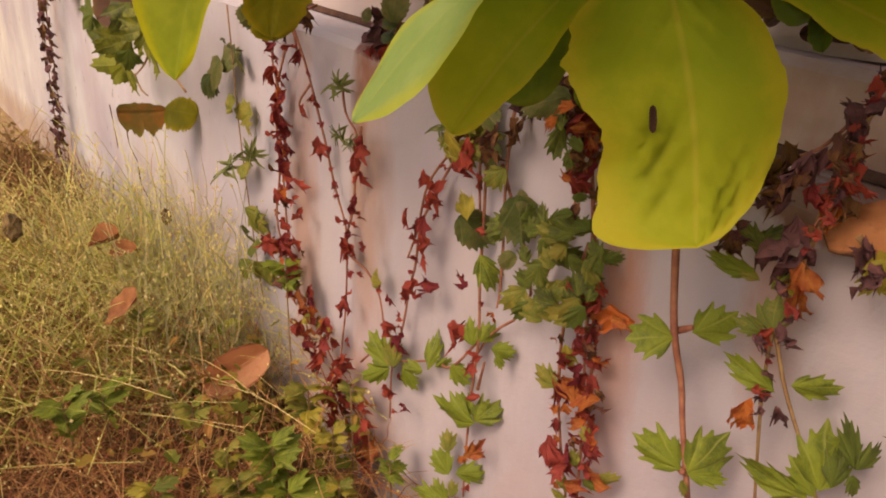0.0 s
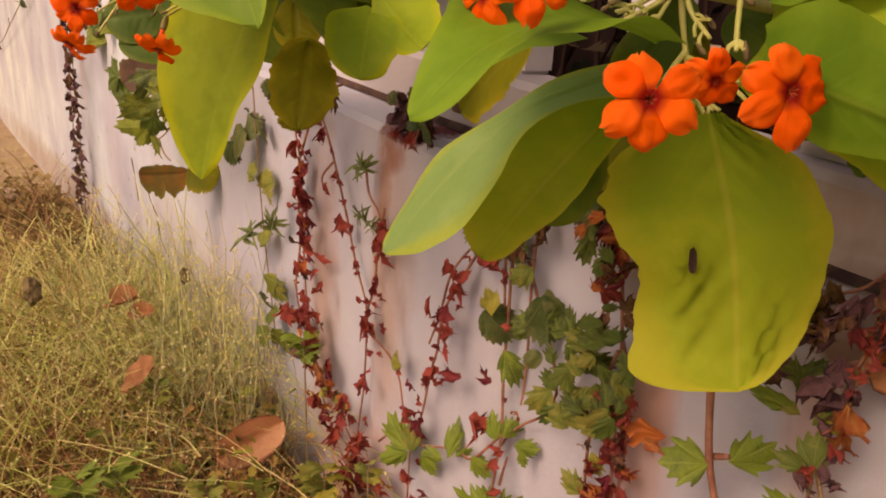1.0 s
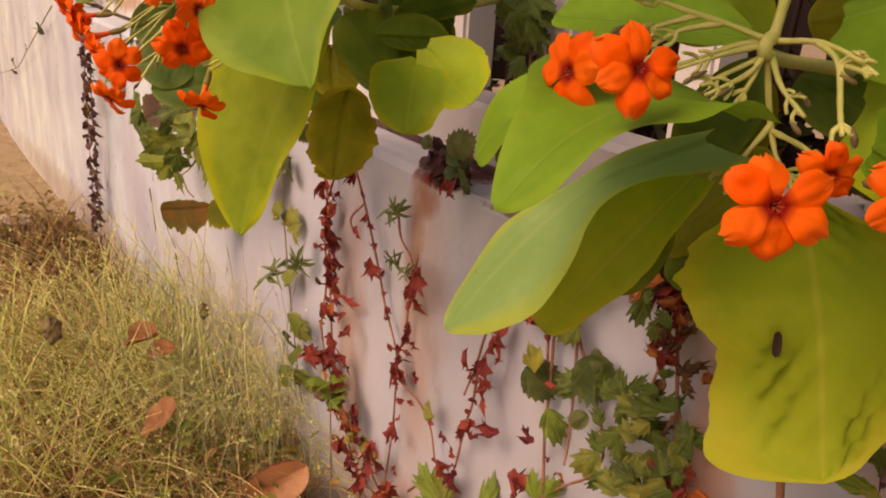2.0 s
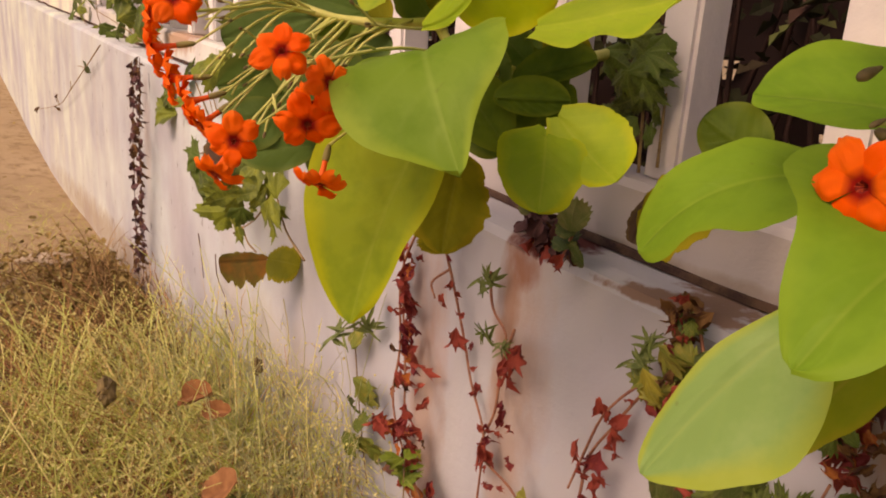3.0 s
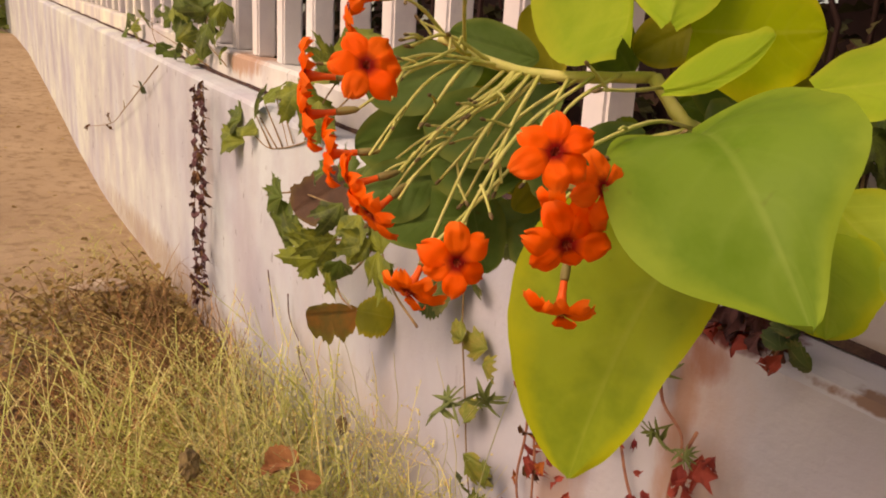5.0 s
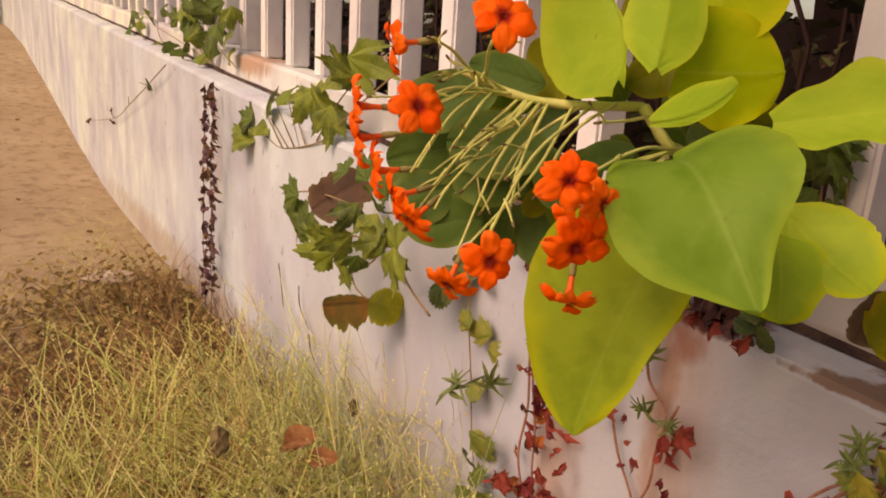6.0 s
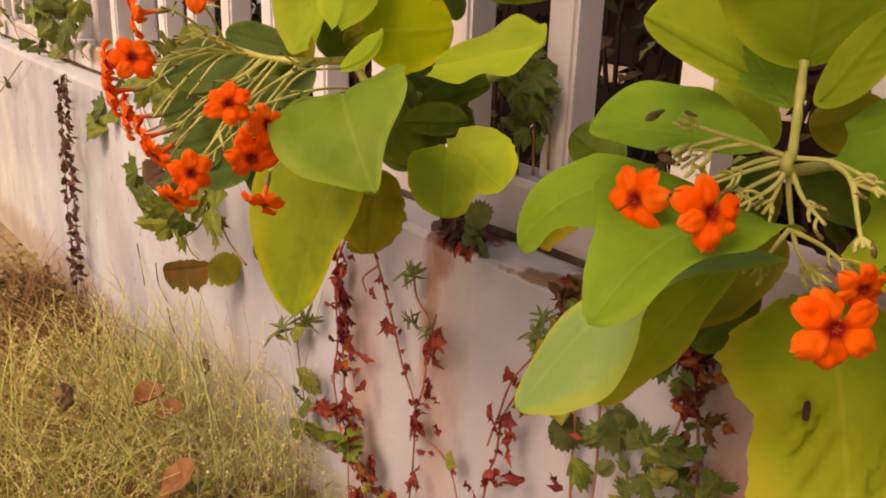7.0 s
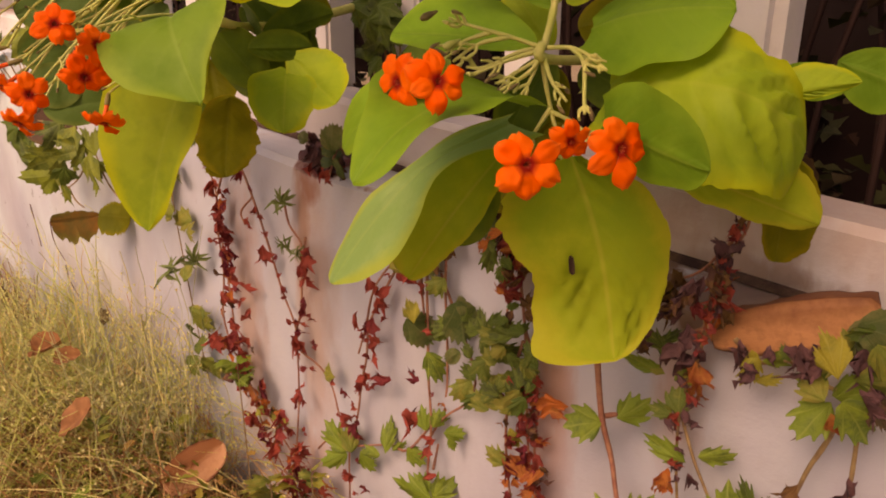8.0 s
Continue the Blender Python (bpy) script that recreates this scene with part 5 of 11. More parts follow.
bud(shrub_b, (-0.366, 0.292, 0.914), 0.0016, M_STALK, (-0.676, -0.676, 0.294))
stalk(shrub_b, 'flower_stalk', [(-0.317, 0.336, 0.898), (-0.332, 0.328, 0.894), (-0.345, 0.307, 0.884), (-0.356, 0.301, 0.884)], 0.0018, 0.0011, M_STALK)
stalk(shrub_b, 'flower_stalk', [(-0.352, 0.303, 0.884), (-0.353, 0.300, 0.889), (-0.354, 0.292, 0.892)], 0.0012, 0.0009, M_STALK)
stalk(shrub_b, 'flower_stalk', [(-0.346, 0.306, 0.884), (-0.347, 0.302, 0.881), (-0.348, 0.298, 0.880)], 0.0012, 0.0009, M_STALK)
bud(shrub_b, (-0.348, 0.298, 0.880), 0.0016, M_STALK, (-0.659, -0.747, 0.086))
stalk(shrub_b, 'flower_stalk', [(-0.350, 0.304, 0.884), (-0.351, 0.301, 0.888), (-0.352, 0.297, 0.890)], 0.0012, 0.0009, M_STALK)
bud(shrub_b, (-0.352, 0.297, 0.890), 0.0016, M_STALK, (-0.659, -0.747, 0.086))
stalk(shrub_b, 'flower_stalk', [(-0.346, 0.306, 0.884), (-0.347, 0.302, 0.880), (-0.348, 0.295, 0.879)], 0.0012, 0.0009, M_STALK)
stalk(shrub_b, 'flower_stalk', [(-0.334, 0.322, 0.905), (-0.350, 0.307, 0.900), (-0.361, 0.292, 0.888)], 0.0018, 0.0011, M_STALK)
stalk(shrub_b, 'flower_stalk', [(-0.355, 0.301, 0.895), (-0.355, 0.297, 0.897), (-0.353, 0.289, 0.897)], 0.0012, 0.0009, M_STALK)
stalk(shrub_b, 'flower_stalk', [(-0.357, 0.298, 0.893), (-0.355, 0.295, 0.889), (-0.357, 0.296, 0.885)], 0.0012, 0.0009, M_STALK)
bud(shrub_b, (-0.354, 0.291, 0.886), 0.0016, M_STALK, (-0.412, -0.730, -0.545))
stalk(shrub_b, 'flower_stalk', [(-0.352, 0.305, 0.899), (-0.354, 0.300, 0.900), (-0.355, 0.293, 0.900)], 0.0012, 0.0009, M_STALK)
stalk(shrub_b, 'flower_stalk', [(-0.351, 0.306, 0.899), (-0.349, 0.303, 0.896), (-0.349, 0.300, 0.893)], 0.0012, 0.0009, M_STALK)
bud(shrub_b, (-0.349, 0.299, 0.893), 0.0016, M_STALK, (-0.412, -0.730, -0.545))
stalk(shrub_b, 'flower_stalk', [(-0.345, 0.314, 0.908), (-0.359, 0.302, 0.902), (-0.366, 0.290, 0.894)], 0.0018, 0.0011, M_STALK)
stalk(shrub_b, 'flower_stalk', [(-0.362, 0.297, 0.899), (-0.363, 0.293, 0.901), (-0.365, 0.290, 0.900)], 0.0012, 0.0009, M_STALK)
stalk(shrub_b, 'flower_stalk', [(-0.360, 0.299, 0.900), (-0.359, 0.297, 0.897), (-0.360, 0.295, 0.894)], 0.0012, 0.0009, M_STALK)
bud(shrub_b, (-0.358, 0.293, 0.895), 0.0016, M_BUD, (-0.445, -0.747, -0.493))
stalk(shrub_b, 'flower_stalk', [(-0.364, 0.294, 0.897), (-0.367, 0.289, 0.899), (-0.371, 0.286, 0.898)], 0.0012, 0.0009, M_STALK)
bud(shrub_b, (-0.370, 0.283, 0.899), 0.0016, M_BUD, (-0.445, -0.747, -0.493))
stalk(shrub_b, 'flower_stalk', [(-0.364, 0.294, 0.896), (-0.362, 0.291, 0.893), (-0.359, 0.282, 0.891)], 0.0012, 0.0009, M_STALK)
stalk(shrub_b, 'flower_stalk', [(-0.317, 0.335, 0.896), (-0.329, 0.317, 0.890), (-0.344, 0.295, 0.880)], 0.0018, 0.0011, M_STALK)
stalk(shrub_b, 'flower_stalk', [(-0.335, 0.309, 0.886), (-0.337, 0.304, 0.889), (-0.337, 0.295, 0.890)], 0.0012, 0.0009, M_STALK)
stalk(shrub_b, 'flower_stalk', [(-0.333, 0.312, 0.888), (-0.332, 0.308, 0.883), (-0.334, 0.307, 0.879)], 0.0012, 0.0009, M_STALK)
bud(shrub_b, (-0.332, 0.304, 0.880), 0.0016, M_BUD, (-0.514, -0.774, -0.369))
stalk(shrub_b, 'flower_stalk', [(-0.332, 0.313, 0.888), (-0.333, 0.309, 0.891), (-0.336, 0.306, 0.891)], 0.0012, 0.0009, M_STALK)
stalk(shrub_b, 'flower_stalk', [(-0.335, 0.309, 0.886), (-0.334, 0.305, 0.882), (-0.335, 0.302, 0.879)], 0.0012, 0.0009, M_STALK)
stalk(shrub_b, 'flower_stalk', [(-0.316, 0.335, 0.894), (-0.316, 0.322, 0.882), (-0.326, 0.303, 0.870)], 0.0018, 0.0011, M_STALK)
stalk(shrub_b, 'flower_stalk', [(-0.320, 0.314, 0.877), (-0.323, 0.310, 0.879), (-0.327, 0.308, 0.878)], 0.0012, 0.0009, M_STALK)
stalk(shrub_b, 'flower_stalk', [(-0.320, 0.315, 0.877), (-0.318, 0.312, 0.875), (-0.319, 0.312, 0.872)], 0.0012, 0.0009, M_STALK)
bud(shrub_b, (-0.318, 0.308, 0.873), 0.0016, M_BUD, (-0.432, -0.741, -0.514))
stalk(shrub_b, 'flower_stalk', [(-0.323, 0.309, 0.874), (-0.325, 0.305, 0.876), (-0.327, 0.299, 0.875)], 0.0012, 0.0009, M_STALK)
stalk(shrub_b, 'flower_stalk', [(-0.323, 0.309, 0.874), (-0.321, 0.306, 0.871), (-0.319, 0.299, 0.869)], 0.0012, 0.0009, M_STALK)
bud(shrub_b, (-0.321, 0.302, 0.869), 0.0016, M_BUD, (-0.432, -0.741, -0.514))
stalk(shrub_b, 'flower_stalk', [(-0.317, 0.334, 0.891), (-0.315, 0.321, 0.875), (-0.316, 0.313, 0.866)], 0.0018, 0.0011, M_STALK)
stalk(shrub_b, 'flower_stalk', [(-0.315, 0.320, 0.873), (-0.316, 0.316, 0.873), (-0.318, 0.314, 0.871)], 0.0012, 0.0009, M_STALK)
stalk(shrub_b, 'flower_stalk', [(-0.315, 0.319, 0.872), (-0.312, 0.316, 0.870), (-0.309, 0.310, 0.868)], 0.0012, 0.0009, M_STALK)
stalk(shrub_b, 'flower_stalk', [(-0.315, 0.320, 0.874), (-0.317, 0.316, 0.873), (-0.320, 0.315, 0.871)], 0.0012, 0.0009, M_STALK)
bud(shrub_b, (-0.318, 0.311, 0.872), 0.0016, M_STALK, (-0.160, -0.551, -0.819))
stalk(shrub_b, 'flower_stalk', [(-0.315, 0.318, 0.871), (-0.312, 0.315, 0.867), (-0.308, 0.306, 0.864)], 0.0012, 0.0009, M_STALK)
stalk(shrub_b, 'flower_stalk', [(-0.314, 0.337, 0.898), (-0.292, 0.336, 0.899), (-0.274, 0.332, 0.895), (-0.256, 0.326, 0.887)], 0.0018, 0.0011, M_STALK)
stalk(shrub_b, 'flower_stalk', [(-0.264, 0.329, 0.890), (-0.262, 0.326, 0.888), (-0.259, 0.322, 0.886)], 0.0012, 0.0009, M_STALK)
stalk(shrub_b, 'flower_stalk', [(-0.272, 0.331, 0.894), (-0.268, 0.329, 0.896), (-0.263, 0.324, 0.896)], 0.0012, 0.0009, M_STALK)
stalk(shrub_b, 'flower_stalk', [(-0.262, 0.328, 0.890), (-0.261, 0.325, 0.887), (-0.258, 0.321, 0.886)], 0.0012, 0.0009, M_STALK)
stalk(shrub_b, 'flower_stalk', [(-0.266, 0.329, 0.891), (-0.262, 0.327, 0.893), (-0.260, 0.331, 0.892)], 0.0012, 0.0009, M_STALK)
stalk(shrub_b, 'flower_stalk', [(-0.292, 0.336, 0.899), (-0.277, 0.330, 0.891), (-0.261, 0.310, 0.871), (-0.253, 0.300, 0.862)], 0.0018, 0.0011, M_STALK)
stalk(shrub_b, 'flower_stalk', [(-0.256, 0.304, 0.865), (-0.257, 0.300, 0.863), (-0.256, 0.298, 0.859)], 0.0012, 0.0009, M_STALK)
stalk(shrub_b, 'flower_stalk', [(-0.256, 0.305, 0.866), (-0.252, 0.303, 0.865), (-0.248, 0.299, 0.863)], 0.0012, 0.0009, M_STALK)
bud(shrub_b, (-0.248, 0.300, 0.863), 0.0016, M_BUD, (0.351, 0.006, -0.936))
stalk(shrub_b, 'flower_stalk', [(-0.257, 0.305, 0.866), (-0.258, 0.301, 0.863), (-0.258, 0.302, 0.857)], 0.0012, 0.0009, M_STALK)
stalk(shrub_b, 'flower_stalk', [(-0.256, 0.304, 0.865), (-0.252, 0.302, 0.864), (-0.248, 0.300, 0.862)], 0.0012, 0.0009, M_STALK)
bud(shrub_b, (-0.248, 0.300, 0.862), 0.0016, M_BUD, (0.351, 0.006, -0.936))
stalk(shrub_b, 'flower_stalk', [(-0.277, 0.330, 0.891), (-0.258, 0.325, 0.887)], 0.0018, 0.0011, M_STALK)
stalk(shrub_b, 'flower_stalk', [(-0.274, 0.329, 0.890), (-0.272, 0.326, 0.887), (-0.269, 0.329, 0.883)], 0.0012, 0.0009, M_STALK)
stalk(shrub_b, 'flower_stalk', [(-0.275, 0.329, 0.891), (-0.271, 0.328, 0.894), (-0.267, 0.329, 0.894)], 0.0012, 0.0009, M_STALK)
bud(shrub_b, (-0.266, 0.327, 0.895), 0.0016, M_STALK, (0.674, 0.641, -0.367))
stalk(shrub_b, 'flower_stalk', [(-0.275, 0.329, 0.891), (-0.273, 0.327, 0.887), (-0.270, 0.328, 0.884)], 0.0012, 0.0009, M_STALK)
bud(shrub_b, (-0.268, 0.325, 0.884), 0.0016, M_BUD, (0.674, 0.641, -0.367))
stalk(shrub_b, 'flower_stalk', [(-0.273, 0.329, 0.890), (-0.270, 0.327, 0.892), (-0.266, 0.325, 0.893)], 0.0012, 0.0009, M_STALK)
bud(shrub_b, (-0.266, 0.325, 0.893), 0.0016, M_STALK, (0.674, 0.641, -0.367))
stalk(shrub_b, 'flower_stalk', [(-0.314, 0.336, 0.891), (-0.301, 0.328, 0.877), (-0.283, 0.322, 0.865)], 0.0018, 0.0011, M_STALK)
stalk(shrub_b, 'flower_stalk', [(-0.289, 0.324, 0.868), (-0.288, 0.320, 0.864), (-0.286, 0.321, 0.859)], 0.0012, 0.0009, M_STALK)
bud(shrub_b, (-0.284, 0.317, 0.860), 0.0016, M_BUD, (0.577, 0.366, -0.730))
stalk(shrub_b, 'flower_stalk', [(-0.298, 0.327, 0.875), (-0.295, 0.326, 0.876), (-0.291, 0.324, 0.875)], 0.0012, 0.0009, M_STALK)
stalk(shrub_b, 'flower_stalk', [(-0.295, 0.326, 0.873), (-0.294, 0.323, 0.869), (-0.292, 0.322, 0.865)], 0.0012, 0.0009, M_STALK)
stalk(shrub_b, 'flower_stalk', [(-0.295, 0.326, 0.873), (-0.290, 0.325, 0.874), (-0.284, 0.321, 0.874)], 0.0012, 0.0009, M_STALK)
bud(shrub_b, (-0.286, 0.324, 0.873), 0.0016, M_BUD, (0.577, 0.366, -0.730))
stalk(shrub_b, 'flower_stalk', [(-0.316, 0.335, 0.891), (-0.311, 0.342, 0.856), (-0.301, 0.341, 0.837), (-0.280, 0.336, 0.829)], 0.0018, 0.0011, M_STALK)
stalk(shrub_b, 'flower_stalk', [(-0.288, 0.338, 0.832), (-0.286, 0.335, 0.828), (-0.281, 0.329, 0.826)], 0.0012, 0.0009, M_STALK)
bud(shrub_b, (-0.282, 0.332, 0.825), 0.0016, M_BUD, (0.640, 0.510, -0.575))
stalk(shrub_b, 'flower_stalk', [(-0.291, 0.339, 0.833), (-0.287, 0.338, 0.835), (-0.284, 0.341, 0.834)], 0.0012, 0.0009, M_STALK)
stalk(shrub_b, 'flower_stalk', [(-0.293, 0.340, 0.834), (-0.291, 0.336, 0.829), (-0.286, 0.333, 0.826)], 0.0012, 0.0009, M_STALK)
stalk(shrub_b, 'flower_stalk', [(-0.296, 0.340, 0.835), (-0.292, 0.339, 0.837), (-0.288, 0.337, 0.837)], 0.0012, 0.0009, M_STALK)
stalk(shrub_b, 'flower_stalk', [(-0.311, 0.342, 0.856), (-0.317, 0.335, 0.841), (-0.324, 0.326, 0.823)], 0.0018, 0.0011, M_STALK)
stalk(shrub_b, 'flower_stalk', [(-0.321, 0.330, 0.830), (-0.323, 0.326, 0.831), (-0.327, 0.325, 0.828)], 0.0012, 0.0009, M_STALK)
bud(shrub_b, (-0.325, 0.321, 0.829), 0.0016, M_STALK, (-0.217, -0.598, -0.772))
stalk(shrub_b, 'flower_stalk', [(-0.321, 0.330, 0.830), (-0.318, 0.327, 0.827), (-0.317, 0.325, 0.823)], 0.0012, 0.0009, M_STALK)
bud(shrub_b, (-0.316, 0.323, 0.823), 0.0016, M_STALK, (-0.217, -0.598, -0.772))
stalk(shrub_b, 'flower_stalk', [(-0.320, 0.331, 0.833), (-0.321, 0.327, 0.833), (-0.321, 0.321, 0.833)], 0.0012, 0.0009, M_STALK)
bud(shrub_b, (-0.322, 0.323, 0.832), 0.0016, M_STALK, (-0.217, -0.598, -0.772))
stalk(shrub_b, 'flower_stalk', [(-0.319, 0.332, 0.835), (-0.315, 0.330, 0.830), (-0.313, 0.323, 0.827)], 0.0012, 0.0009, M_STALK)
stalk(shrub_b, 'flower_stalk', [(-0.301, 0.341, 0.837), (-0.290, 0.337, 0.826)], 0.0018, 0.0011, M_STALK)
stalk(shrub_b, 'flower_stalk', [(-0.297, 0.340, 0.832), (-0.296, 0.335, 0.829), (-0.292, 0.328, 0.827)], 0.0012, 0.0009, M_STALK)
bud(shrub_b, (-0.294, 0.332, 0.826), 0.0016, M_STALK, (0.490, 0.213, -0.845))
stalk(shrub_b, 'flower_stalk', [(-0.294, 0.338, 0.829), (-0.288, 0.337, 0.830), (-0.284, 0.337, 0.828)], 0.0012, 0.0009, M_STALK)
stalk(shrub_b, 'flower_stalk', [(-0.300, 0.341, 0.836), (-0.299, 0.337, 0.833), (-0.299, 0.338, 0.829)], 0.0012, 0.0009, M_STALK)
stalk(shrub_b, 'flower_stalk', [(-0.296, 0.339, 0.832), (-0.291, 0.338, 0.832), (-0.287, 0.335, 0.831)], 0.0012, 0.0009, M_STALK)
stalk(shrub_b, 'flower_stalk', [(-0.309, 0.342, 0.853), (-0.290, 0.343, 0.847), (-0.265, 0.334, 0.837)], 0.0018, 0.0011, M_STALK)
stalk(shrub_b, 'flower_stalk', [(-0.276, 0.338, 0.841), (-0.274, 0.335, 0.838), (-0.270, 0.329, 0.837)], 0.0012, 0.0009, M_STALK)
stalk(shrub_b, 'flower_stalk', [(-0.276, 0.338, 0.841), (-0.271, 0.338, 0.844), (-0.265, 0.334, 0.845)], 0.0012, 0.0009, M_STALK)
stalk(shrub_b, 'flower_stalk', [(-0.287, 0.342, 0.846), (-0.285, 0.339, 0.841), (-0.281, 0.336, 0.837)], 0.0012, 0.0009, M_STALK)
bud(shrub_b, (-0.281, 0.336, 0.837), 0.0016, M_BUD, (0.636, 0.498, -0.590))
stalk(shrub_b, 'flower_stalk', [(-0.279, 0.339, 0.842), (-0.276, 0.338, 0.844), (-0.271, 0.335, 0.845)], 0.0012, 0.0009, M_STALK)
stalk(shrub_b, 'flower_stalk', [(-0.316, 0.335, 0.891), (-0.329, 0.321, 0.880), (-0.332, 0.307, 0.874)], 0.0018, 0.0011, M_STALK)
stalk(shrub_b, 'flower_stalk', [(-0.331, 0.313, 0.876), (-0.333, 0.308, 0.878), (-0.335, 0.303, 0.877)], 0.0012, 0.0009, M_STALK)
bud(shrub_b, (-0.336, 0.303, 0.877), 0.0016, M_BUD, (-0.401, -0.724, -0.561))
stalk(shrub_b, 'flower_stalk', [(-0.330, 0.317, 0.878), (-0.328, 0.314, 0.874), (-0.328, 0.310, 0.869)], 0.0012, 0.0009, M_STALK)
stalk(shrub_b, 'flower_stalk', [(-0.330, 0.315, 0.877), (-0.333, 0.311, 0.879), (-0.336, 0.308, 0.878)], 0.0012, 0.0009, M_STALK)
stalk(shrub_b, 'flower_stalk', [(-0.331, 0.313, 0.877), (-0.329, 0.310, 0.873), (-0.328, 0.305, 0.871)], 0.0012, 0.0009, M_STALK)
bud(shrub_b, (-0.328, 0.306, 0.871), 0.0016, M_BUD, (-0.401, -0.724, -0.561))
bud(shrub_b, (-0.380, 0.287, 0.919), 0.0030, M_BUD, (-0.098, -1.067, -0.366))
bud(shrub_b, (-0.365, 0.285, 0.893), 0.0030, M_BUD, (-0.329, -0.677, 0.290))
bud(shrub_b, (-0.363, 0.293, 0.900), 0.0030, M_STALK, (-0.109, -1.025, -0.325))

# vines on the wall
vine_a = vine('dried reddish-brown ivy vine hanging down the white wall', [[(-0.900, 0.455, 0.758), (-0.966, 0.456, 0.738), (-1.020, 0.457, 0.710), (-1.040, 0.458, 0.676), (-1.024, 0.456, 0.639), (-1.021, 0.458, 0.556), (-0.996, 0.449, 0.494), (-0.997, 0.454, 0.413), (-0.974, 0.458, 0.326), (-0.934, 0.455, 0.266), (-0.887, 0.458, 0.209), (-0.807, 0.450, 0.177), (-0.766, 0.454, 0.122)],
    [(-0.984, 0.451, 0.692), (-1.026, 0.454, 0.614), (-1.021, 0.455, 0.513), (-1.024, 0.449, 0.442), (-1.004, 0.451, 0.383), (-0.943, 0.452, 0.321), (-0.869, 0.458, 0.257), (-0.787, 0.457, 0.205)]], 0.0018, M_STEM_RED)
ivy_leaf(vine_a, 'r', (-0.968, 0.430, 0.727), 0.030, 145)
ivy_leaf(vine_a, 'r', (-0.994, 0.434, 0.660), 0.030, 143)
ivy_leaf(vine_a, 'r', (-1.006, 0.449, 0.622), 0.035, 142)
ivy_leaf(vine_a, 'r', (-0.990, 0.444, 0.587), 0.035, 217)
ivy_leaf(vine_a, 'r', (-0.963, 0.425, 0.608), 0.026, 151)
ivy_leaf(vine_a, 'r', (-0.983, 0.442, 0.550), 0.029, 217)
ivy_leaf(vine_a, 'r', (-0.952, 0.436, 0.523), 0.034, 226)
ivy_leaf(vine_a, 'r', (-0.989, 0.444, 0.531), 0.025, 197)
ivy_leaf(vine_a, 'r', (-0.981, 0.432, 0.488), 0.023, 224)
ivy_leaf(vine_a, 'r', (-0.955, 0.428, 0.453), 0.021, 226)
ivy_leaf(vine_a, 'r', (-1.050, 0.440, 0.386), 0.041, 159)
ivy_leaf(vine_a, 'r', (-1.000, 0.446, 0.404), 0.037, 146)
ivy_leaf(vine_a, 'r', (-0.946, 0.442, 0.418), 0.031, 136)
ivy_leaf(vine_a, 'o', (-0.956, 0.449, 0.321), 0.048, 217)
ivy_leaf(vine_a, 'r', (-0.912, 0.441, 0.355), 0.027, 197)
ivy_leaf(vine_a, 'r', (-0.842, 0.429, 0.334), 0.030, 160)
ivy_leaf(vine_a, 'r', (-0.917, 0.441, 0.268), 0.032, 178)
ivy_leaf(vine_a, 'r', (-0.873, 0.432, 0.263), 0.031, 178)
ivy_leaf(vine_a, 'r', (-0.812, 0.426, 0.272), 0.030, 135)
ivy_leaf(vine_a, 'r', (-0.806, 0.431, 0.296), 0.024, 132)
ivy_leaf(vine_a, 'o', (-1.048, 0.449, 0.378), 0.032, 304)
ivy_leaf(vine_a, 'r', (-0.806, 0.440, 0.224), 0.029, 208)
ivy_leaf(vine_a, 'r', (-0.774, 0.449, 0.187), 0.031, 187)
ivy_leaf(vine_a, 'o', (-0.745, 0.445, 0.178), 0.034, 16)
ivy_leaf(vine_a, 'r', (-0.766, 0.444, 0.146), 0.027, 225)
ivy_leaf(vine_a, 'r', (-0.823, 0.427, 0.234), 0.027, 205)
ivy_leaf(vine_a, 'o', (-0.776, 0.441, 0.170), 0.027, 339)
ivy_leaf(vine_a, 'r', (-0.863, 0.436, 0.294), 0.027, 165)
ivy_leaf(vine_a, 'r', (-0.944, 0.446, 0.283), 0.027, 207)
ivy_leaf(vine_a, 'r', (-0.943, 0.430, 0.382), 0.023, 204)
ivy_leaf(vine_a, 'r', (-1.000, 0.448, 0.480), 0.022, 215)
ivy_leaf(vine_a, 'b', (-1.035, 0.447, 0.709), 0.027, 224)
ivy_leaf(vine_a, 'd', (-1.061, 0.434, 0.729), 0.035, 122)
ivy_leaf(vine_a, 'b', (-0.935, 0.441, 0.748), 0.025, 221)
ivy_leaf(vine_a, 'b', (-0.887, 0.436, 0.745), 0.022, 222)
ivy_leaf(vine_a, 'k', (-0.994, 0.441, 0.743), 0.028, 161)
ivy_leaf(vine_a, 'k', (-0.991, 0.447, 0.713), 0.025, 147)
ivy_leaf(vine_a, 'r', (-1.020, 0.451, 0.718), 0.020, 51)
ivy_leaf(vine_a, 'r', (-1.012, 0.443, 0.695), 0.017, 115)
ivy_leaf(vine_a, 'r', (-1.016, 0.448, 0.679), 0.016, 269)
ivy_leaf(vine_a, 'r', (-1.018, 0.450, 0.659), 0.017, 136)
ivy_leaf(vine_a, 'o', (-0.973, 0.431, 0.640), 0.021, 102)
ivy_leaf(vine_a, 'r', (-1.007, 0.450, 0.627), 0.022, 187)
ivy_leaf(vine_a, 'r', (-1.011, 0.449, 0.606), 0.022, 95)
ivy_leaf(vine_a, 'r', (-0.981, 0.438, 0.602), 0.020, 179)
ivy_leaf(vine_a, 'r', (-1.009, 0.447, 0.570), 0.022, 290)
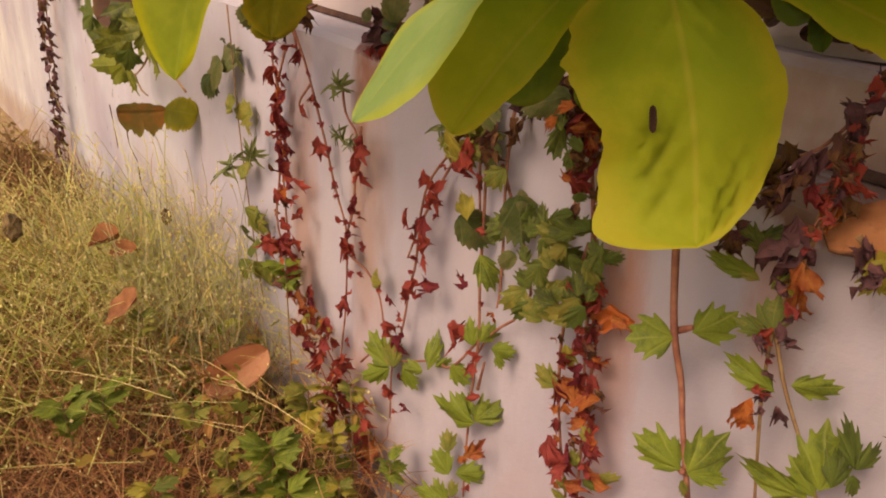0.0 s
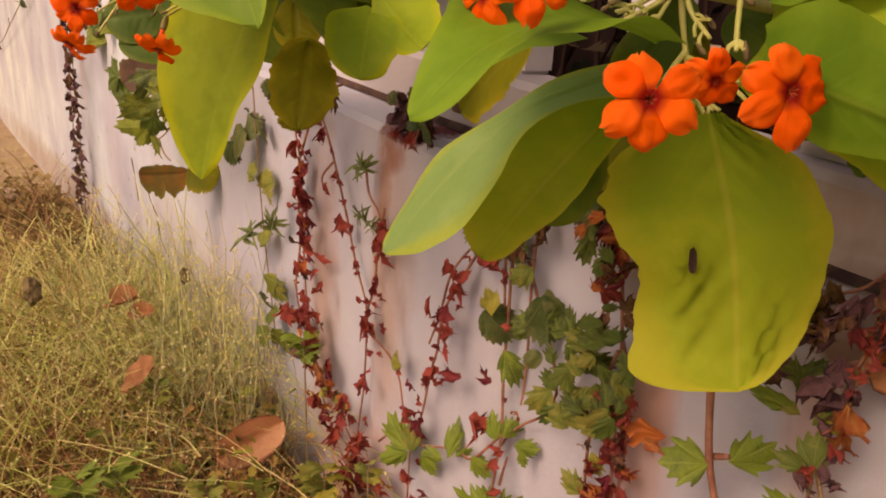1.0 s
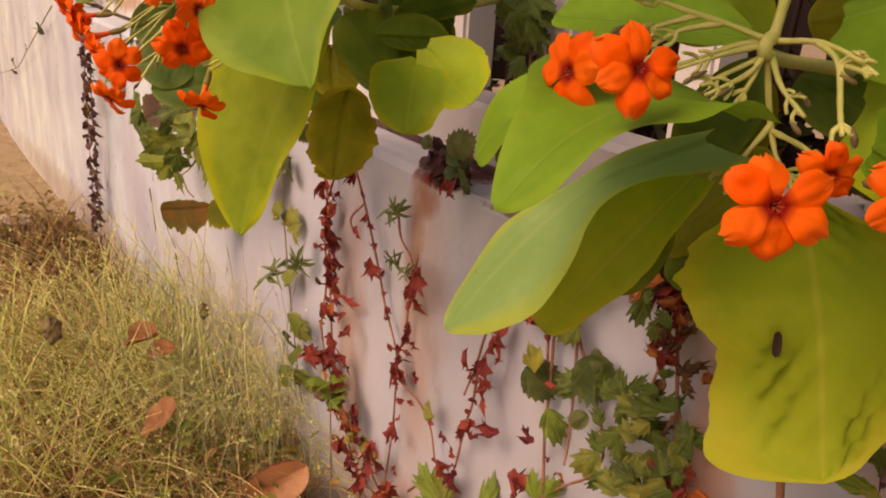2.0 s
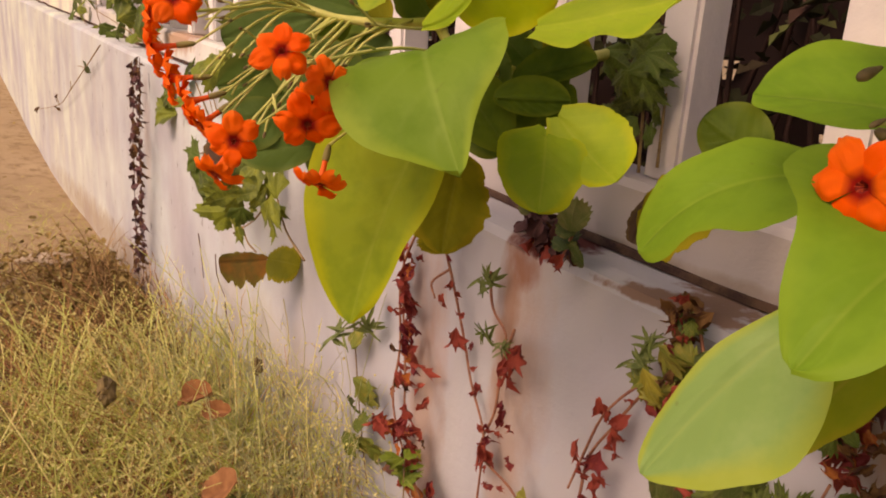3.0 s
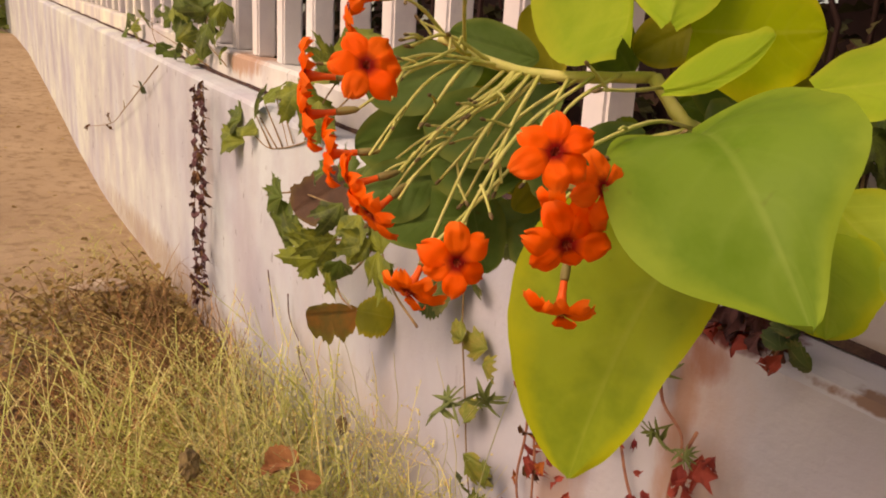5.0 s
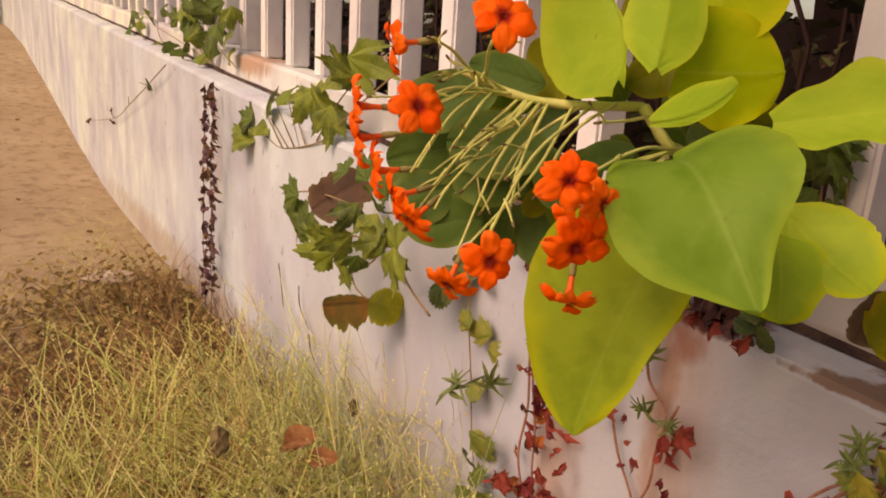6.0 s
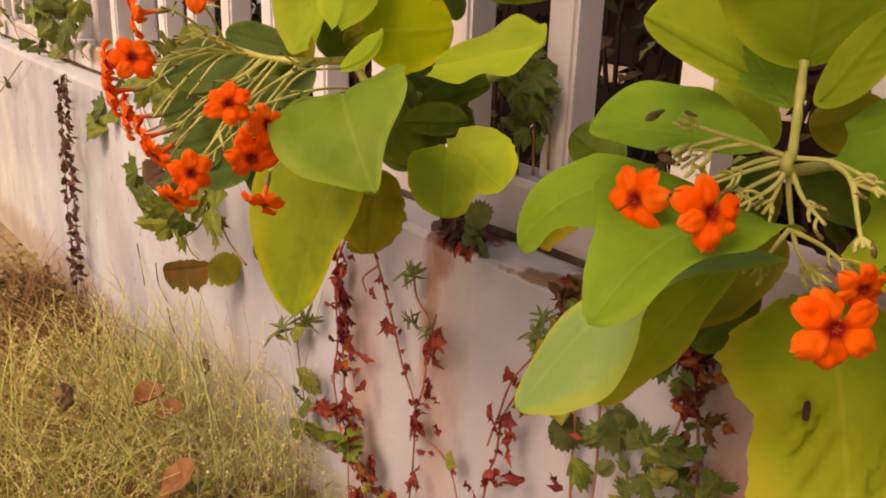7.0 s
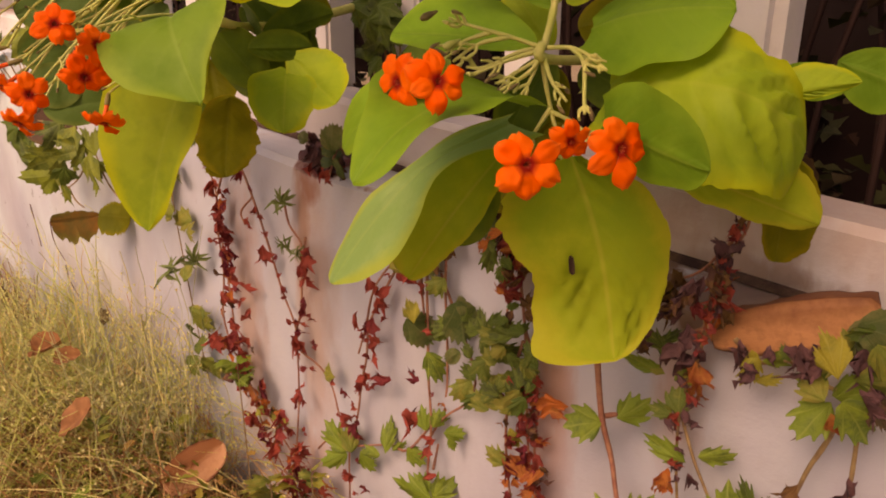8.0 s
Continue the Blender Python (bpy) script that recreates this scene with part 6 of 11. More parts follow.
ivy_leaf(vine_a, 'r', (-0.974, 0.435, 0.566), 0.017, 217)
ivy_leaf(vine_a, 'o', (-0.972, 0.435, 0.556), 0.019, 121)
ivy_leaf(vine_a, 'r', (-0.964, 0.437, 0.536), 0.022, 122)
ivy_leaf(vine_a, 'o', (-0.985, 0.448, 0.513), 0.023, 91)
ivy_leaf(vine_a, 'r', (-0.954, 0.435, 0.510), 0.014, 229)
ivy_leaf(vine_a, 'o', (-0.966, 0.433, 0.496), 0.018, 149)
ivy_leaf(vine_a, 'r', (-0.939, 0.437, 0.494), 0.014, 129)
ivy_leaf(vine_a, 'r', (-0.930, 0.432, 0.470), 0.014, 320)
ivy_leaf(vine_a, 'r', (-0.927, 0.439, 0.477), 0.016, 158)
ivy_leaf(vine_a, 'r', (-0.950, 0.431, 0.423), 0.016, 266)
ivy_leaf(vine_a, 'o', (-1.033, 0.451, 0.441), 0.021, 127)
ivy_leaf(vine_a, 'r', (-0.995, 0.443, 0.399), 0.024, 218)
ivy_leaf(vine_a, 'o', (-1.020, 0.448, 0.385), 0.019, 253)
ivy_leaf(vine_a, 'b', (-0.945, 0.451, 0.402), 0.012, 91)
ivy_leaf(vine_a, 'o', (-0.954, 0.431, 0.424), 0.018, 72)
ivy_leaf(vine_a, 'o', (-0.981, 0.432, 0.380), 0.026, 135)
ivy_leaf(vine_a, 'r', (-0.973, 0.446, 0.382), 0.025, 181)
ivy_leaf(vine_a, 'b', (-0.950, 0.443, 0.366), 0.021, 147)
ivy_leaf(vine_a, 'r', (-0.907, 0.442, 0.361), 0.015, 187)
ivy_leaf(vine_a, 'b', (-1.009, 0.446, 0.333), 0.027, 118)
ivy_leaf(vine_a, 'r', (-0.976, 0.450, 0.347), 0.013, 109)
ivy_leaf(vine_a, 'b', (-0.949, 0.442, 0.354), 0.019, 105)
ivy_leaf(vine_a, 'o', (-0.919, 0.451, 0.324), 0.021, 192)
ivy_leaf(vine_a, 'g', (-0.916, 0.440, 0.314), 0.018, 154)
ivy_leaf(vine_a, 'o', (-0.951, 0.436, 0.294), 0.022, 143)
ivy_leaf(vine_a, 'r', (-0.953, 0.437, 0.285), 0.024, 127)
ivy_leaf(vine_a, 'o', (-0.890, 0.433, 0.304), 0.021, 159)
ivy_leaf(vine_a, 'o', (-0.956, 0.451, 0.267), 0.024, 196)
ivy_leaf(vine_a, 'b', (-0.880, 0.451, 0.292), 0.018, 166)
ivy_leaf(vine_a, 'r', (-0.909, 0.438, 0.274), 0.015, 285)
ivy_leaf(vine_a, 'r', (-0.923, 0.449, 0.266), 0.015, 331)
ivy_leaf(vine_a, 'o', (-0.877, 0.444, 0.261), 0.013, 201)
ivy_leaf(vine_a, 'r', (-0.896, 0.451, 0.248), 0.012, 36)
ivy_leaf(vine_a, 'b', (-0.918, 0.452, 0.224), 0.018, 166)
ivy_leaf(vine_a, 'o', (-0.894, 0.448, 0.258), 0.020, 174)
ivy_leaf(vine_a, 'r', (-0.879, 0.450, 0.205), 0.020, 186)
ivy_leaf(vine_a, 'b', (-0.831, 0.440, 0.234), 0.016, 279)
ivy_leaf(vine_a, 'o', (-0.821, 0.433, 0.260), 0.015, 118)
ivy_leaf(vine_a, 'r', (-0.820, 0.431, 0.213), 0.023, 200)
ivy_leaf(vine_a, 'r', (-0.818, 0.438, 0.248), 0.024, 196)
ivy_leaf(vine_a, 'r', (-0.829, 0.437, 0.216), 0.024, 220)
ivy_leaf(vine_a, 'r', (-0.831, 0.434, 0.184), 0.021, 55)
ivy_leaf(vine_a, 'b', (-0.811, 0.452, 0.212), 0.014, 129)
ivy_leaf(vine_a, 'o', (-0.803, 0.442, 0.193), 0.024, 180)
ivy_leaf(vine_a, 'o', (-0.799, 0.442, 0.175), 0.016, 117)
ivy_leaf(vine_a, 'g', (-0.782, 0.433, 0.201), 0.017, 210)
ivy_leaf(vine_a, 'r', (-0.757, 0.432, 0.196), 0.012, 228)
ivy_leaf(vine_a, 'r', (-0.772, 0.438, 0.192), 0.021, 13)
ivy_leaf(vine_a, 'b', (-0.747, 0.430, 0.196), 0.014, 129)
ivy_leaf(vine_a, 'b', (-0.779, 0.444, 0.174), 0.013, 245)
ivy_leaf(vine_a, 'b', (-0.767, 0.442, 0.164), 0.025, 191)
ivy_leaf(vine_a, 'r', (-0.750, 0.443, 0.141), 0.020, 187)
ivy_leaf(vine_a, 'r', (-0.740, 0.434, 0.154), 0.012, 109)
ivy_leaf(vine_a, 'r', (-1.033, 0.435, 0.402), 0.016, 246)
ivy_leaf(vine_a, 'r', (-0.953, 0.434, 0.420), 0.012, 115)
ivy_leaf(vine_a, 'o', (-1.018, 0.441, 0.402), 0.015, 109)
ivy_leaf(vine_a, 'r', (-0.945, 0.433, 0.406), 0.019, 210)
ivy_leaf(vine_a, 'y', (-0.930, 0.435, 0.398), 0.017, 143)
ivy_leaf(vine_a, 'o', (-0.989, 0.450, 0.369), 0.019, 73)
ivy_leaf(vine_a, 'g', (-0.975, 0.450, 0.374), 0.016, 225)
ivy_leaf(vine_a, 'o', (-0.949, 0.442, 0.386), 0.015, 219)
ivy_leaf(vine_a, 'b', (-0.985, 0.451, 0.369), 0.023, 188)
ivy_leaf(vine_a, 'r', (-0.974, 0.443, 0.330), 0.020, 180)
ivy_leaf(vine_a, 'r', (-0.985, 0.447, 0.356), 0.021, 206)
ivy_leaf(vine_a, 'o', (-0.970, 0.446, 0.324), 0.019, 197)
ivy_leaf(vine_a, 'r', (-0.995, 0.452, 0.319), 0.013, 225)
ivy_leaf(vine_a, 'o', (-0.923, 0.450, 0.312), 0.018, 149)
ivy_leaf(vine_a, 'r', (-0.949, 0.451, 0.310), 0.021, 137)
ivy_leaf(vine_a, 'g', (-0.921, 0.446, 0.347), 0.013, 234)
ivy_leaf(vine_a, 'y', (-0.922, 0.438, 0.308), 0.013, 222)
ivy_leaf(vine_a, 'g', (-0.889, 0.448, 0.312), 0.020, 180)
ivy_leaf(vine_a, 'b', (-0.893, 0.448, 0.318), 0.016, 172)
ivy_leaf(vine_a, 'o', (-0.857, 0.434, 0.335), 0.016, 271)
ivy_leaf(vine_a, 'r', (-0.909, 0.444, 0.312), 0.019, 262)
ivy_leaf(vine_a, 'r', (-0.849, 0.447, 0.301), 0.020, 190)
ivy_leaf(vine_a, 'y', (-0.838, 0.433, 0.328), 0.019, 90)
ivy_leaf(vine_a, 'r', (-0.913, 0.452, 0.247), 0.022, 185)
ivy_leaf(vine_a, 'y', (-0.867, 0.437, 0.290), 0.018, 62)
ivy_leaf(vine_a, 'r', (-0.824, 0.435, 0.281), 0.017, 144)
ivy_leaf(vine_a, 'o', (-0.890, 0.451, 0.264), 0.015, 236)
ivy_leaf(vine_a, 'o', (-0.844, 0.453, 0.265), 0.023, 69)
ivy_leaf(vine_a, 'r', (-0.809, 0.431, 0.278), 0.019, 265)
ivy_leaf(vine_a, 'o', (-0.860, 0.451, 0.244), 0.018, 84)
ivy_leaf(vine_a, 'g', (-0.863, 0.453, 0.218), 0.017, 146)
ivy_leaf(vine_a, 'b', (-0.818, 0.450, 0.228), 0.016, 89)
ivy_leaf(vine_a, 'b', (-0.855, 0.451, 0.231), 0.015, 145)
ivy_leaf(vine_a, 'r', (-0.753, 0.435, 0.248), 0.018, 260)
ivy_leaf(vine_a, 'g', (-0.774, 0.443, 0.252), 0.016, 30)
ivy_leaf(vine_a, 'b', (-0.816, 0.452, 0.228), 0.014, 273)
ivy_leaf(vine_a, 'r', (-0.819, 0.446, 0.227), 0.017, 278)
ivy_leaf(vine_a, 'r', (-0.739, 0.431, 0.233), 0.020, 259)
ivy_leaf(vine_a, 'o', (-0.751, 0.439, 0.259), 0.021, 219)
ivy_leaf(vine_a, 'b', (-0.803, 0.439, 0.213), 0.013, 149)
ivy_leaf(vine_a, 'r', (-0.944, 0.432, 0.701), 0.015, 274)
ivy_leaf(vine_a, 'r', (-0.994, 0.446, 0.651), 0.012, 199)
ivy_leaf(vine_a, 'r', (-0.943, 0.431, 0.664), 0.011, 172)
ivy_leaf(vine_a, 'r', (-0.975, 0.431, 0.615), 0.014, 171)
ivy_leaf(vine_a, 'b', (-1.006, 0.453, 0.586), 0.016, 275)
ivy_leaf(vine_a, 'r', (-1.029, 0.442, 0.567), 0.013, 240)
ivy_leaf(vine_a, 'r', (-0.970, 0.431, 0.567), 0.013, 248)
ivy_leaf(vine_a, 'b', (-1.002, 0.447, 0.539), 0.011, 175)
ivy_leaf(vine_a, 'b', (-1.003, 0.433, 0.523), 0.017, 182)
ivy_leaf(vine_a, 'r', (-1.011, 0.453, 0.490), 0.014, 244)
ivy_leaf(vine_a, 'b', (-0.989, 0.431, 0.480), 0.011, 223)
ivy_leaf(vine_a, 'b', (-0.980, 0.437, 0.476), 0.018, 158)
vine_b = vine('thin dried vine with red withered leaves on white wall', [[(-0.962, 0.454, 0.724), (-0.916, 0.450, 0.671), (-0.878, 0.453, 0.588), (-0.860, 0.457, 0.530), (-0.825, 0.453, 0.485), (-0.825, 0.455, 0.445), (-0.833, 0.458, 0.365), (-0.837, 0.455, 0.310), (-0.843, 0.455, 0.261), (-0.819, 0.449, 0.228)],
    [(-0.908, 0.449, 0.658), (-0.956, 0.457, 0.626), (-0.941, 0.453, 0.610)],
    [(-0.962, 0.458, 0.694), (-0.969, 0.457, 0.716), (-1.003, 0.458, 0.734)]], 0.0018, M_STEM_RED)
ivy_leaf(vine_b, 'r', (-0.875, 0.440, 0.581), 0.030, 180)
ivy_leaf(vine_b, 'r', (-0.886, 0.425, 0.630), 0.015, 180)
ivy_leaf(vine_b, 'r', (-0.812, 0.428, 0.549), 0.013, 205)
ivy_leaf(vine_b, 'r', (-0.812, 0.445, 0.458), 0.030, 180)
ivy_leaf(vine_b, 'r', (-0.801, 0.439, 0.383), 0.021, 208)
ivy_leaf(vine_b, 'r', (-0.794, 0.425, 0.508), 0.014, 227)
ivy_leaf(vine_b, 'r', (-0.880, 0.439, 0.637), 0.012, 151)
ivy_leaf(vine_b, 'r', (-0.807, 0.438, 0.285), 0.021, 157)
ivy_leaf(vine_b, 'r', (-0.914, 0.433, 0.694), 0.023, 158)
ivy_leaf(vine_b, 'r', (-0.900, 0.445, 0.641), 0.011, 142)
ivy_leaf(vine_b, 'r', (-0.811, 0.448, 0.476), 0.014, 310)
ivy_leaf(vine_b, 'r', (-0.807, 0.445, 0.446), 0.008, 157)
ivy_leaf(vine_b, 'r', (-0.783, 0.436, 0.438), 0.009, 95)
ivy_leaf(vine_b, 'r', (-0.805, 0.446, 0.424), 0.012, 158)
ivy_leaf(vine_b, 'r', (-0.811, 0.443, 0.389), 0.012, 304)
ivy_leaf(vine_b, 'r', (-0.819, 0.442, 0.360), 0.009, 181)
ivy_leaf(vine_b, 'r', (-0.794, 0.437, 0.333), 0.010, 185)
ivy_leaf(vine_b, 'r', (-0.810, 0.440, 0.295), 0.014, 287)
ivy_leaf(vine_b, 'r', (-0.824, 0.447, 0.268), 0.013, 98)
ivy_leaf(vine_b, 'r', (-0.831, 0.451, 0.243), 0.016, 274)
ivy_leaf(vine_b, 'r', (-0.899, 0.441, 0.675), 0.007, 207)
ivy_leaf(vine_b, 'r', (-0.902, 0.448, 0.642), 0.009, 186)
ivy_leaf(vine_b, 'r', (-0.872, 0.444, 0.613), 0.010, 110)
ivy_leaf(vine_b, 'r', (-0.842, 0.439, 0.587), 0.010, 208)
ivy_leaf(vine_b, 'r', (-0.829, 0.433, 0.564), 0.008, 294)
ivy_leaf(vine_b, 'r', (-0.848, 0.453, 0.520), 0.009, 119)
vine_c = vine('ivy vine with whorled green tips and red leaves', [[(-0.781, 0.449, 0.627), (-0.806, 0.457, 0.567), (-0.808, 0.454, 0.514), (-0.833, 0.458, 0.450), (-0.765, 0.449, 0.443), (-0.746, 0.455, 0.418), (-0.724, 0.450, 0.380)],
    [(-0.839, 0.456, 0.675), (-0.828, 0.455, 0.635), (-0.801, 0.455, 0.612), (-0.799, 0.451, 0.577)],
    [(-0.706, 0.458, 0.773), (-0.714, 0.450, 0.743), (-0.723, 0.450, 0.721)]], 0.0018, M_STEM_RED)
ivy_leaf(vine_c, 'w', (-0.823, 0.447, 0.666), 0.029, 246)
ivy_leaf(vine_c, 'w', (-0.818, 0.438, 0.613), 0.026, 24)
ivy_leaf(vine_c, 'w', (-0.773, 0.428, 0.610), 0.020, 233)
ivy_leaf(vine_c, 'r', (-0.762, 0.432, 0.602), 0.030, 180)
ivy_leaf(vine_c, 'r', (-0.790, 0.447, 0.576), 0.028, 190)
ivy_leaf(vine_c, 'r', (-0.766, 0.429, 0.534), 0.018, 194)
ivy_leaf(vine_c, 'r', (-0.756, 0.431, 0.526), 0.015, 142)
ivy_leaf(vine_c, 'y', (-0.733, 0.442, 0.445), 0.031, 93)
ivy_leaf(vine_c, 'r', (-0.749, 0.431, 0.484), 0.018, 130)
ivy_leaf(vine_c, 'r', (-0.745, 0.427, 0.620), 0.016, 181)
ivy_leaf(vine_c, 'd', (-0.702, 0.438, 0.768), 0.028, 0)
ivy_leaf(vine_c, 'd', (-0.718, 0.445, 0.743), 0.026, 20)
ivy_leaf(vine_c, 'd', (-0.697, 0.443, 0.730), 0.023, 77)
ivy_leaf(vine_c, 'r', (-0.812, 0.444, 0.467), 0.022, 224)
ivy_leaf(vine_c, 'd', (-0.711, 0.441, 0.755), 0.019, 31)
ivy_leaf(vine_c, 'r', (-0.718, 0.439, 0.722), 0.026, 137)
ivy_leaf(vine_c, 'r', (-0.797, 0.449, 0.557), 0.014, 16)
ivy_leaf(vine_c, 'r', (-0.783, 0.441, 0.538), 0.011, 187)
ivy_leaf(vine_c, 'r', (-0.813, 0.447, 0.495), 0.012, 142)
ivy_leaf(vine_c, 'r', (-0.782, 0.439, 0.503), 0.009, 241)
ivy_leaf(vine_c, 'r', (-0.803, 0.451, 0.454), 0.010, 88)
ivy_leaf(vine_c, 'r', (-0.777, 0.445, 0.435), 0.009, 237)
ivy_leaf(vine_c, 'r', (-0.731, 0.446, 0.431), 0.009, 45)
ivy_leaf(vine_c, 'r', (-0.694, 0.435, 0.436), 0.013, 190)
ivy_leaf(vine_c, 'r', (-0.718, 0.443, 0.387), 0.008, 261)
vine_d = vine('dark withered red vine drooping on white wall', [[(-0.602, 0.456, 0.630), (-0.611, 0.456, 0.622), (-0.633, 0.452, 0.582), (-0.658, 0.453, 0.538), (-0.662, 0.450, 0.489), (-0.676, 0.453, 0.454), (-0.685, 0.451, 0.397), (-0.705, 0.451, 0.339), (-0.714, 0.455, 0.248)]], 0.0018, M_STEM_RED)
ivy_leaf(vine_d, 'r', (-0.622, 0.447, 0.592), 0.028, 150)
ivy_leaf(vine_d, 'r', (-0.611, 0.433, 0.587), 0.021, 200)
ivy_leaf(vine_d, 'r', (-0.634, 0.433, 0.550), 0.025, 160)
ivy_leaf(vine_d, 'r', (-0.634, 0.440, 0.522), 0.024, 180)
ivy_leaf(vine_d, 'r', (-0.657, 0.442, 0.467), 0.022, 141)
ivy_leaf(vine_d, 'r', (-0.618, 0.438, 0.483), 0.023, 90)
ivy_leaf(vine_d, 'r', (-0.672, 0.448, 0.452), 0.019, 212)
ivy_leaf(vine_d, 'r', (-0.675, 0.425, 0.410), 0.022, 218)
ivy_leaf(vine_d, 'r', (-0.642, 0.433, 0.547), 0.016, 143)
ivy_leaf(vine_d, 'r', (-0.684, 0.444, 0.384), 0.018, 148)
ivy_leaf(vine_d, 'r', (-0.688, 0.432, 0.313), 0.017, 218)
ivy_leaf(vine_d, 'r', (-0.667, 0.442, 0.296), 0.020, 137)
ivy_leaf(vine_d, 'r', (-0.628, 0.434, 0.535), 0.015, 215)
ivy_leaf(vine_d, 'r', (-0.611, 0.446, 0.619), 0.010, 139)
ivy_leaf(vine_d, 'r', (-0.629, 0.450, 0.581), 0.011, 211)
ivy_leaf(vine_d, 'r', (-0.615, 0.438, 0.564), 0.008, 325)
ivy_leaf(vine_d, 'r', (-0.634, 0.437, 0.548), 0.008, 252)
ivy_leaf(vine_d, 'r', (-0.648, 0.448, 0.537), 0.011, 198)
ivy_leaf(vine_d, 'r', (-0.652, 0.441, 0.524), 0.014, 104)
ivy_leaf(vine_d, 'r', (-0.640, 0.431, 0.509), 0.010, 262)
ivy_leaf(vine_d, 'r', (-0.662, 0.442, 0.482), 0.007, 276)
ivy_leaf(vine_d, 'r', (-0.653, 0.445, 0.454), 0.013, 307)
ivy_leaf(vine_d, 'r', (-0.696, 0.453, 0.405), 0.015, 89)
ivy_leaf(vine_d, 'r', (-0.678, 0.441, 0.404), 0.007, 188)
ivy_leaf(vine_d, 'r', (-0.687, 0.448, 0.370), 0.016, 228)
ivy_leaf(vine_d, 'r', (-0.709, 0.448, 0.343), 0.017, 140)
ivy_leaf(vine_d, 'r', (-0.682, 0.446, 0.331), 0.012, 173)
ivy_leaf(vine_d, 'r', (-0.687, 0.432, 0.305), 0.015, 104)
ivy_leaf(vine_d, 'r', (-0.677, 0.435, 0.288), 0.007, 240)
creeper_leaf(vine_d, 'G', (-0.705, 0.447, 0.333), (-0.741, 0.434, 0.369), .75)
creeper_leaf(vine_d, 'G', (-0.705, 0.447, 0.331), (-0.736, 0.421, 0.305), .7)
creeper_leaf(vine_d, 'g', (-0.695, 0.447, 0.336), (-0.709, 0.448, 0.373), .8)
creeper_leaf(vine_d, 'G', (-0.677, 0.447, 0.346), (-0.658, 0.452, 0.320), 1)
creeper_leaf(vine_d, 'G', (-0.626, 0.447, 0.367), (-0.632, 0.456, 0.413), .5)
creeper_leaf(vine_d, 'G', (-0.612, 0.447, 0.379), (-0.599, 0.459, 0.391), .7)
creeper_leaf(vine_d, 'G', (-0.635, 0.447, 0.362), (-0.660, 0.431, 0.359), .7)
creeper_leaf(vine_d, 'k', (-0.584, 0.447, 0.434), (-0.578, 0.455, 0.451), .9)
vine_e = vine('green ivy vine with some red withered leaves', [[(-0.543, 0.453, 0.678), (-0.557, 0.457, 0.635), (-0.553, 0.454, 0.571), (-0.552, 0.454, 0.508), (-0.542, 0.449, 0.447), (-0.556, 0.457, 0.374), (-0.559, 0.457, 0.297), (-0.556, 0.455, 0.227)],
    [(-0.535, 0.457, 0.640), (-0.478, 0.455, 0.525), (-0.530, 0.456, 0.457), (-0.560, 0.458, 0.408)],
    [(-0.542, 0.455, 0.449), (-0.584, 0.449, 0.392), (-0.626, 0.458, 0.376), (-0.685, 0.459, 0.347), (-0.751, 0.451, 0.317)],
    [(-0.539, 0.450, 0.386), (-0.533, 0.452, 0.423)],
    [(-0.778, 0.450, 0.304), (-0.715, 0.453, 0.375)]], 0.0018, M_STEM_RED)
ivy_leaf(vine_e, 'r', (-0.555, 0.444, 0.619), 0.020, 138)
ivy_leaf(vine_e, 'r', (-0.548, 0.426, 0.517), 0.021, 90)
ivy_leaf(vine_e, 'r', (-0.576, 0.444, 0.441), 0.027, 198)
ivy_leaf(vine_e, 'o', (-0.521, 0.433, 0.320), 0.028, 309)
ivy_leaf(vine_e, 'o', (-0.508, 0.433, 0.493), 0.017, 149)
ivy_leaf(vine_e, 'r', (-0.678, 0.436, 0.389), 0.017, 130)
ivy_leaf(vine_e, 'b', (-0.519, 0.427, 0.669), 0.019, 162)
ivy_leaf(vine_e, 'b', (-0.513, 0.445, 0.674), 0.019, 137)
ivy_leaf(vine_e, 'o', (-0.540, 0.445, 0.627), 0.013, 100)
ivy_leaf(vine_e, 'o', (-0.558, 0.453, 0.578), 0.015, 146)
ivy_leaf(vine_e, 'r', (-0.536, 0.439, 0.573), 0.012, 100)
ivy_leaf(vine_e, 'r', (-0.533, 0.441, 0.495), 0.007, 114)
ivy_leaf(vine_e, 'r', (-0.542, 0.446, 0.427), 0.015, 98)
ivy_leaf(vine_e, 'r', (-0.535, 0.433, 0.420), 0.016, 159)
ivy_leaf(vine_e, 'r', (-0.537, 0.443, 0.381), 0.014, 108)
ivy_leaf(vine_e, 'o', (-0.555, 0.448, 0.284), 0.012, 226)
ivy_leaf(vine_e, 'r', (-0.527, 0.433, 0.269), 0.012, 156)
creeper_leaf(vine_e, 'G', (-0.581, 0.445, 0.399), (-0.559, 0.453, 0.380), 1)
creeper_leaf(vine_e, 'G', (-0.545, 0.445, 0.439), (-0.560, 0.443, 0.463), 1)
creeper_leaf(vine_e, 'G', (-0.536, 0.445, 0.447), (-0.526, 0.457, 0.467), 1)
creeper_leaf(vine_e, 'G', (-0.518, 0.445, 0.448), (-0.496, 0.459, 0.449), .9)
creeper_leaf(vine_e, 'G', (-0.509, 0.445, 0.445), (-0.500, 0.447, 0.432), .8)
creeper_leaf(vine_e, 'G', (-0.534, 0.445, 0.347), (-0.580, 0.418, 0.353), .85)
creeper_leaf(vine_e, 'G', (-0.536, 0.445, 0.348), (-0.518, 0.462, 0.376), 1)
creeper_leaf(vine_e, 'G', (-0.544, 0.445, 0.347), (-0.563, 0.440, 0.372), .8)
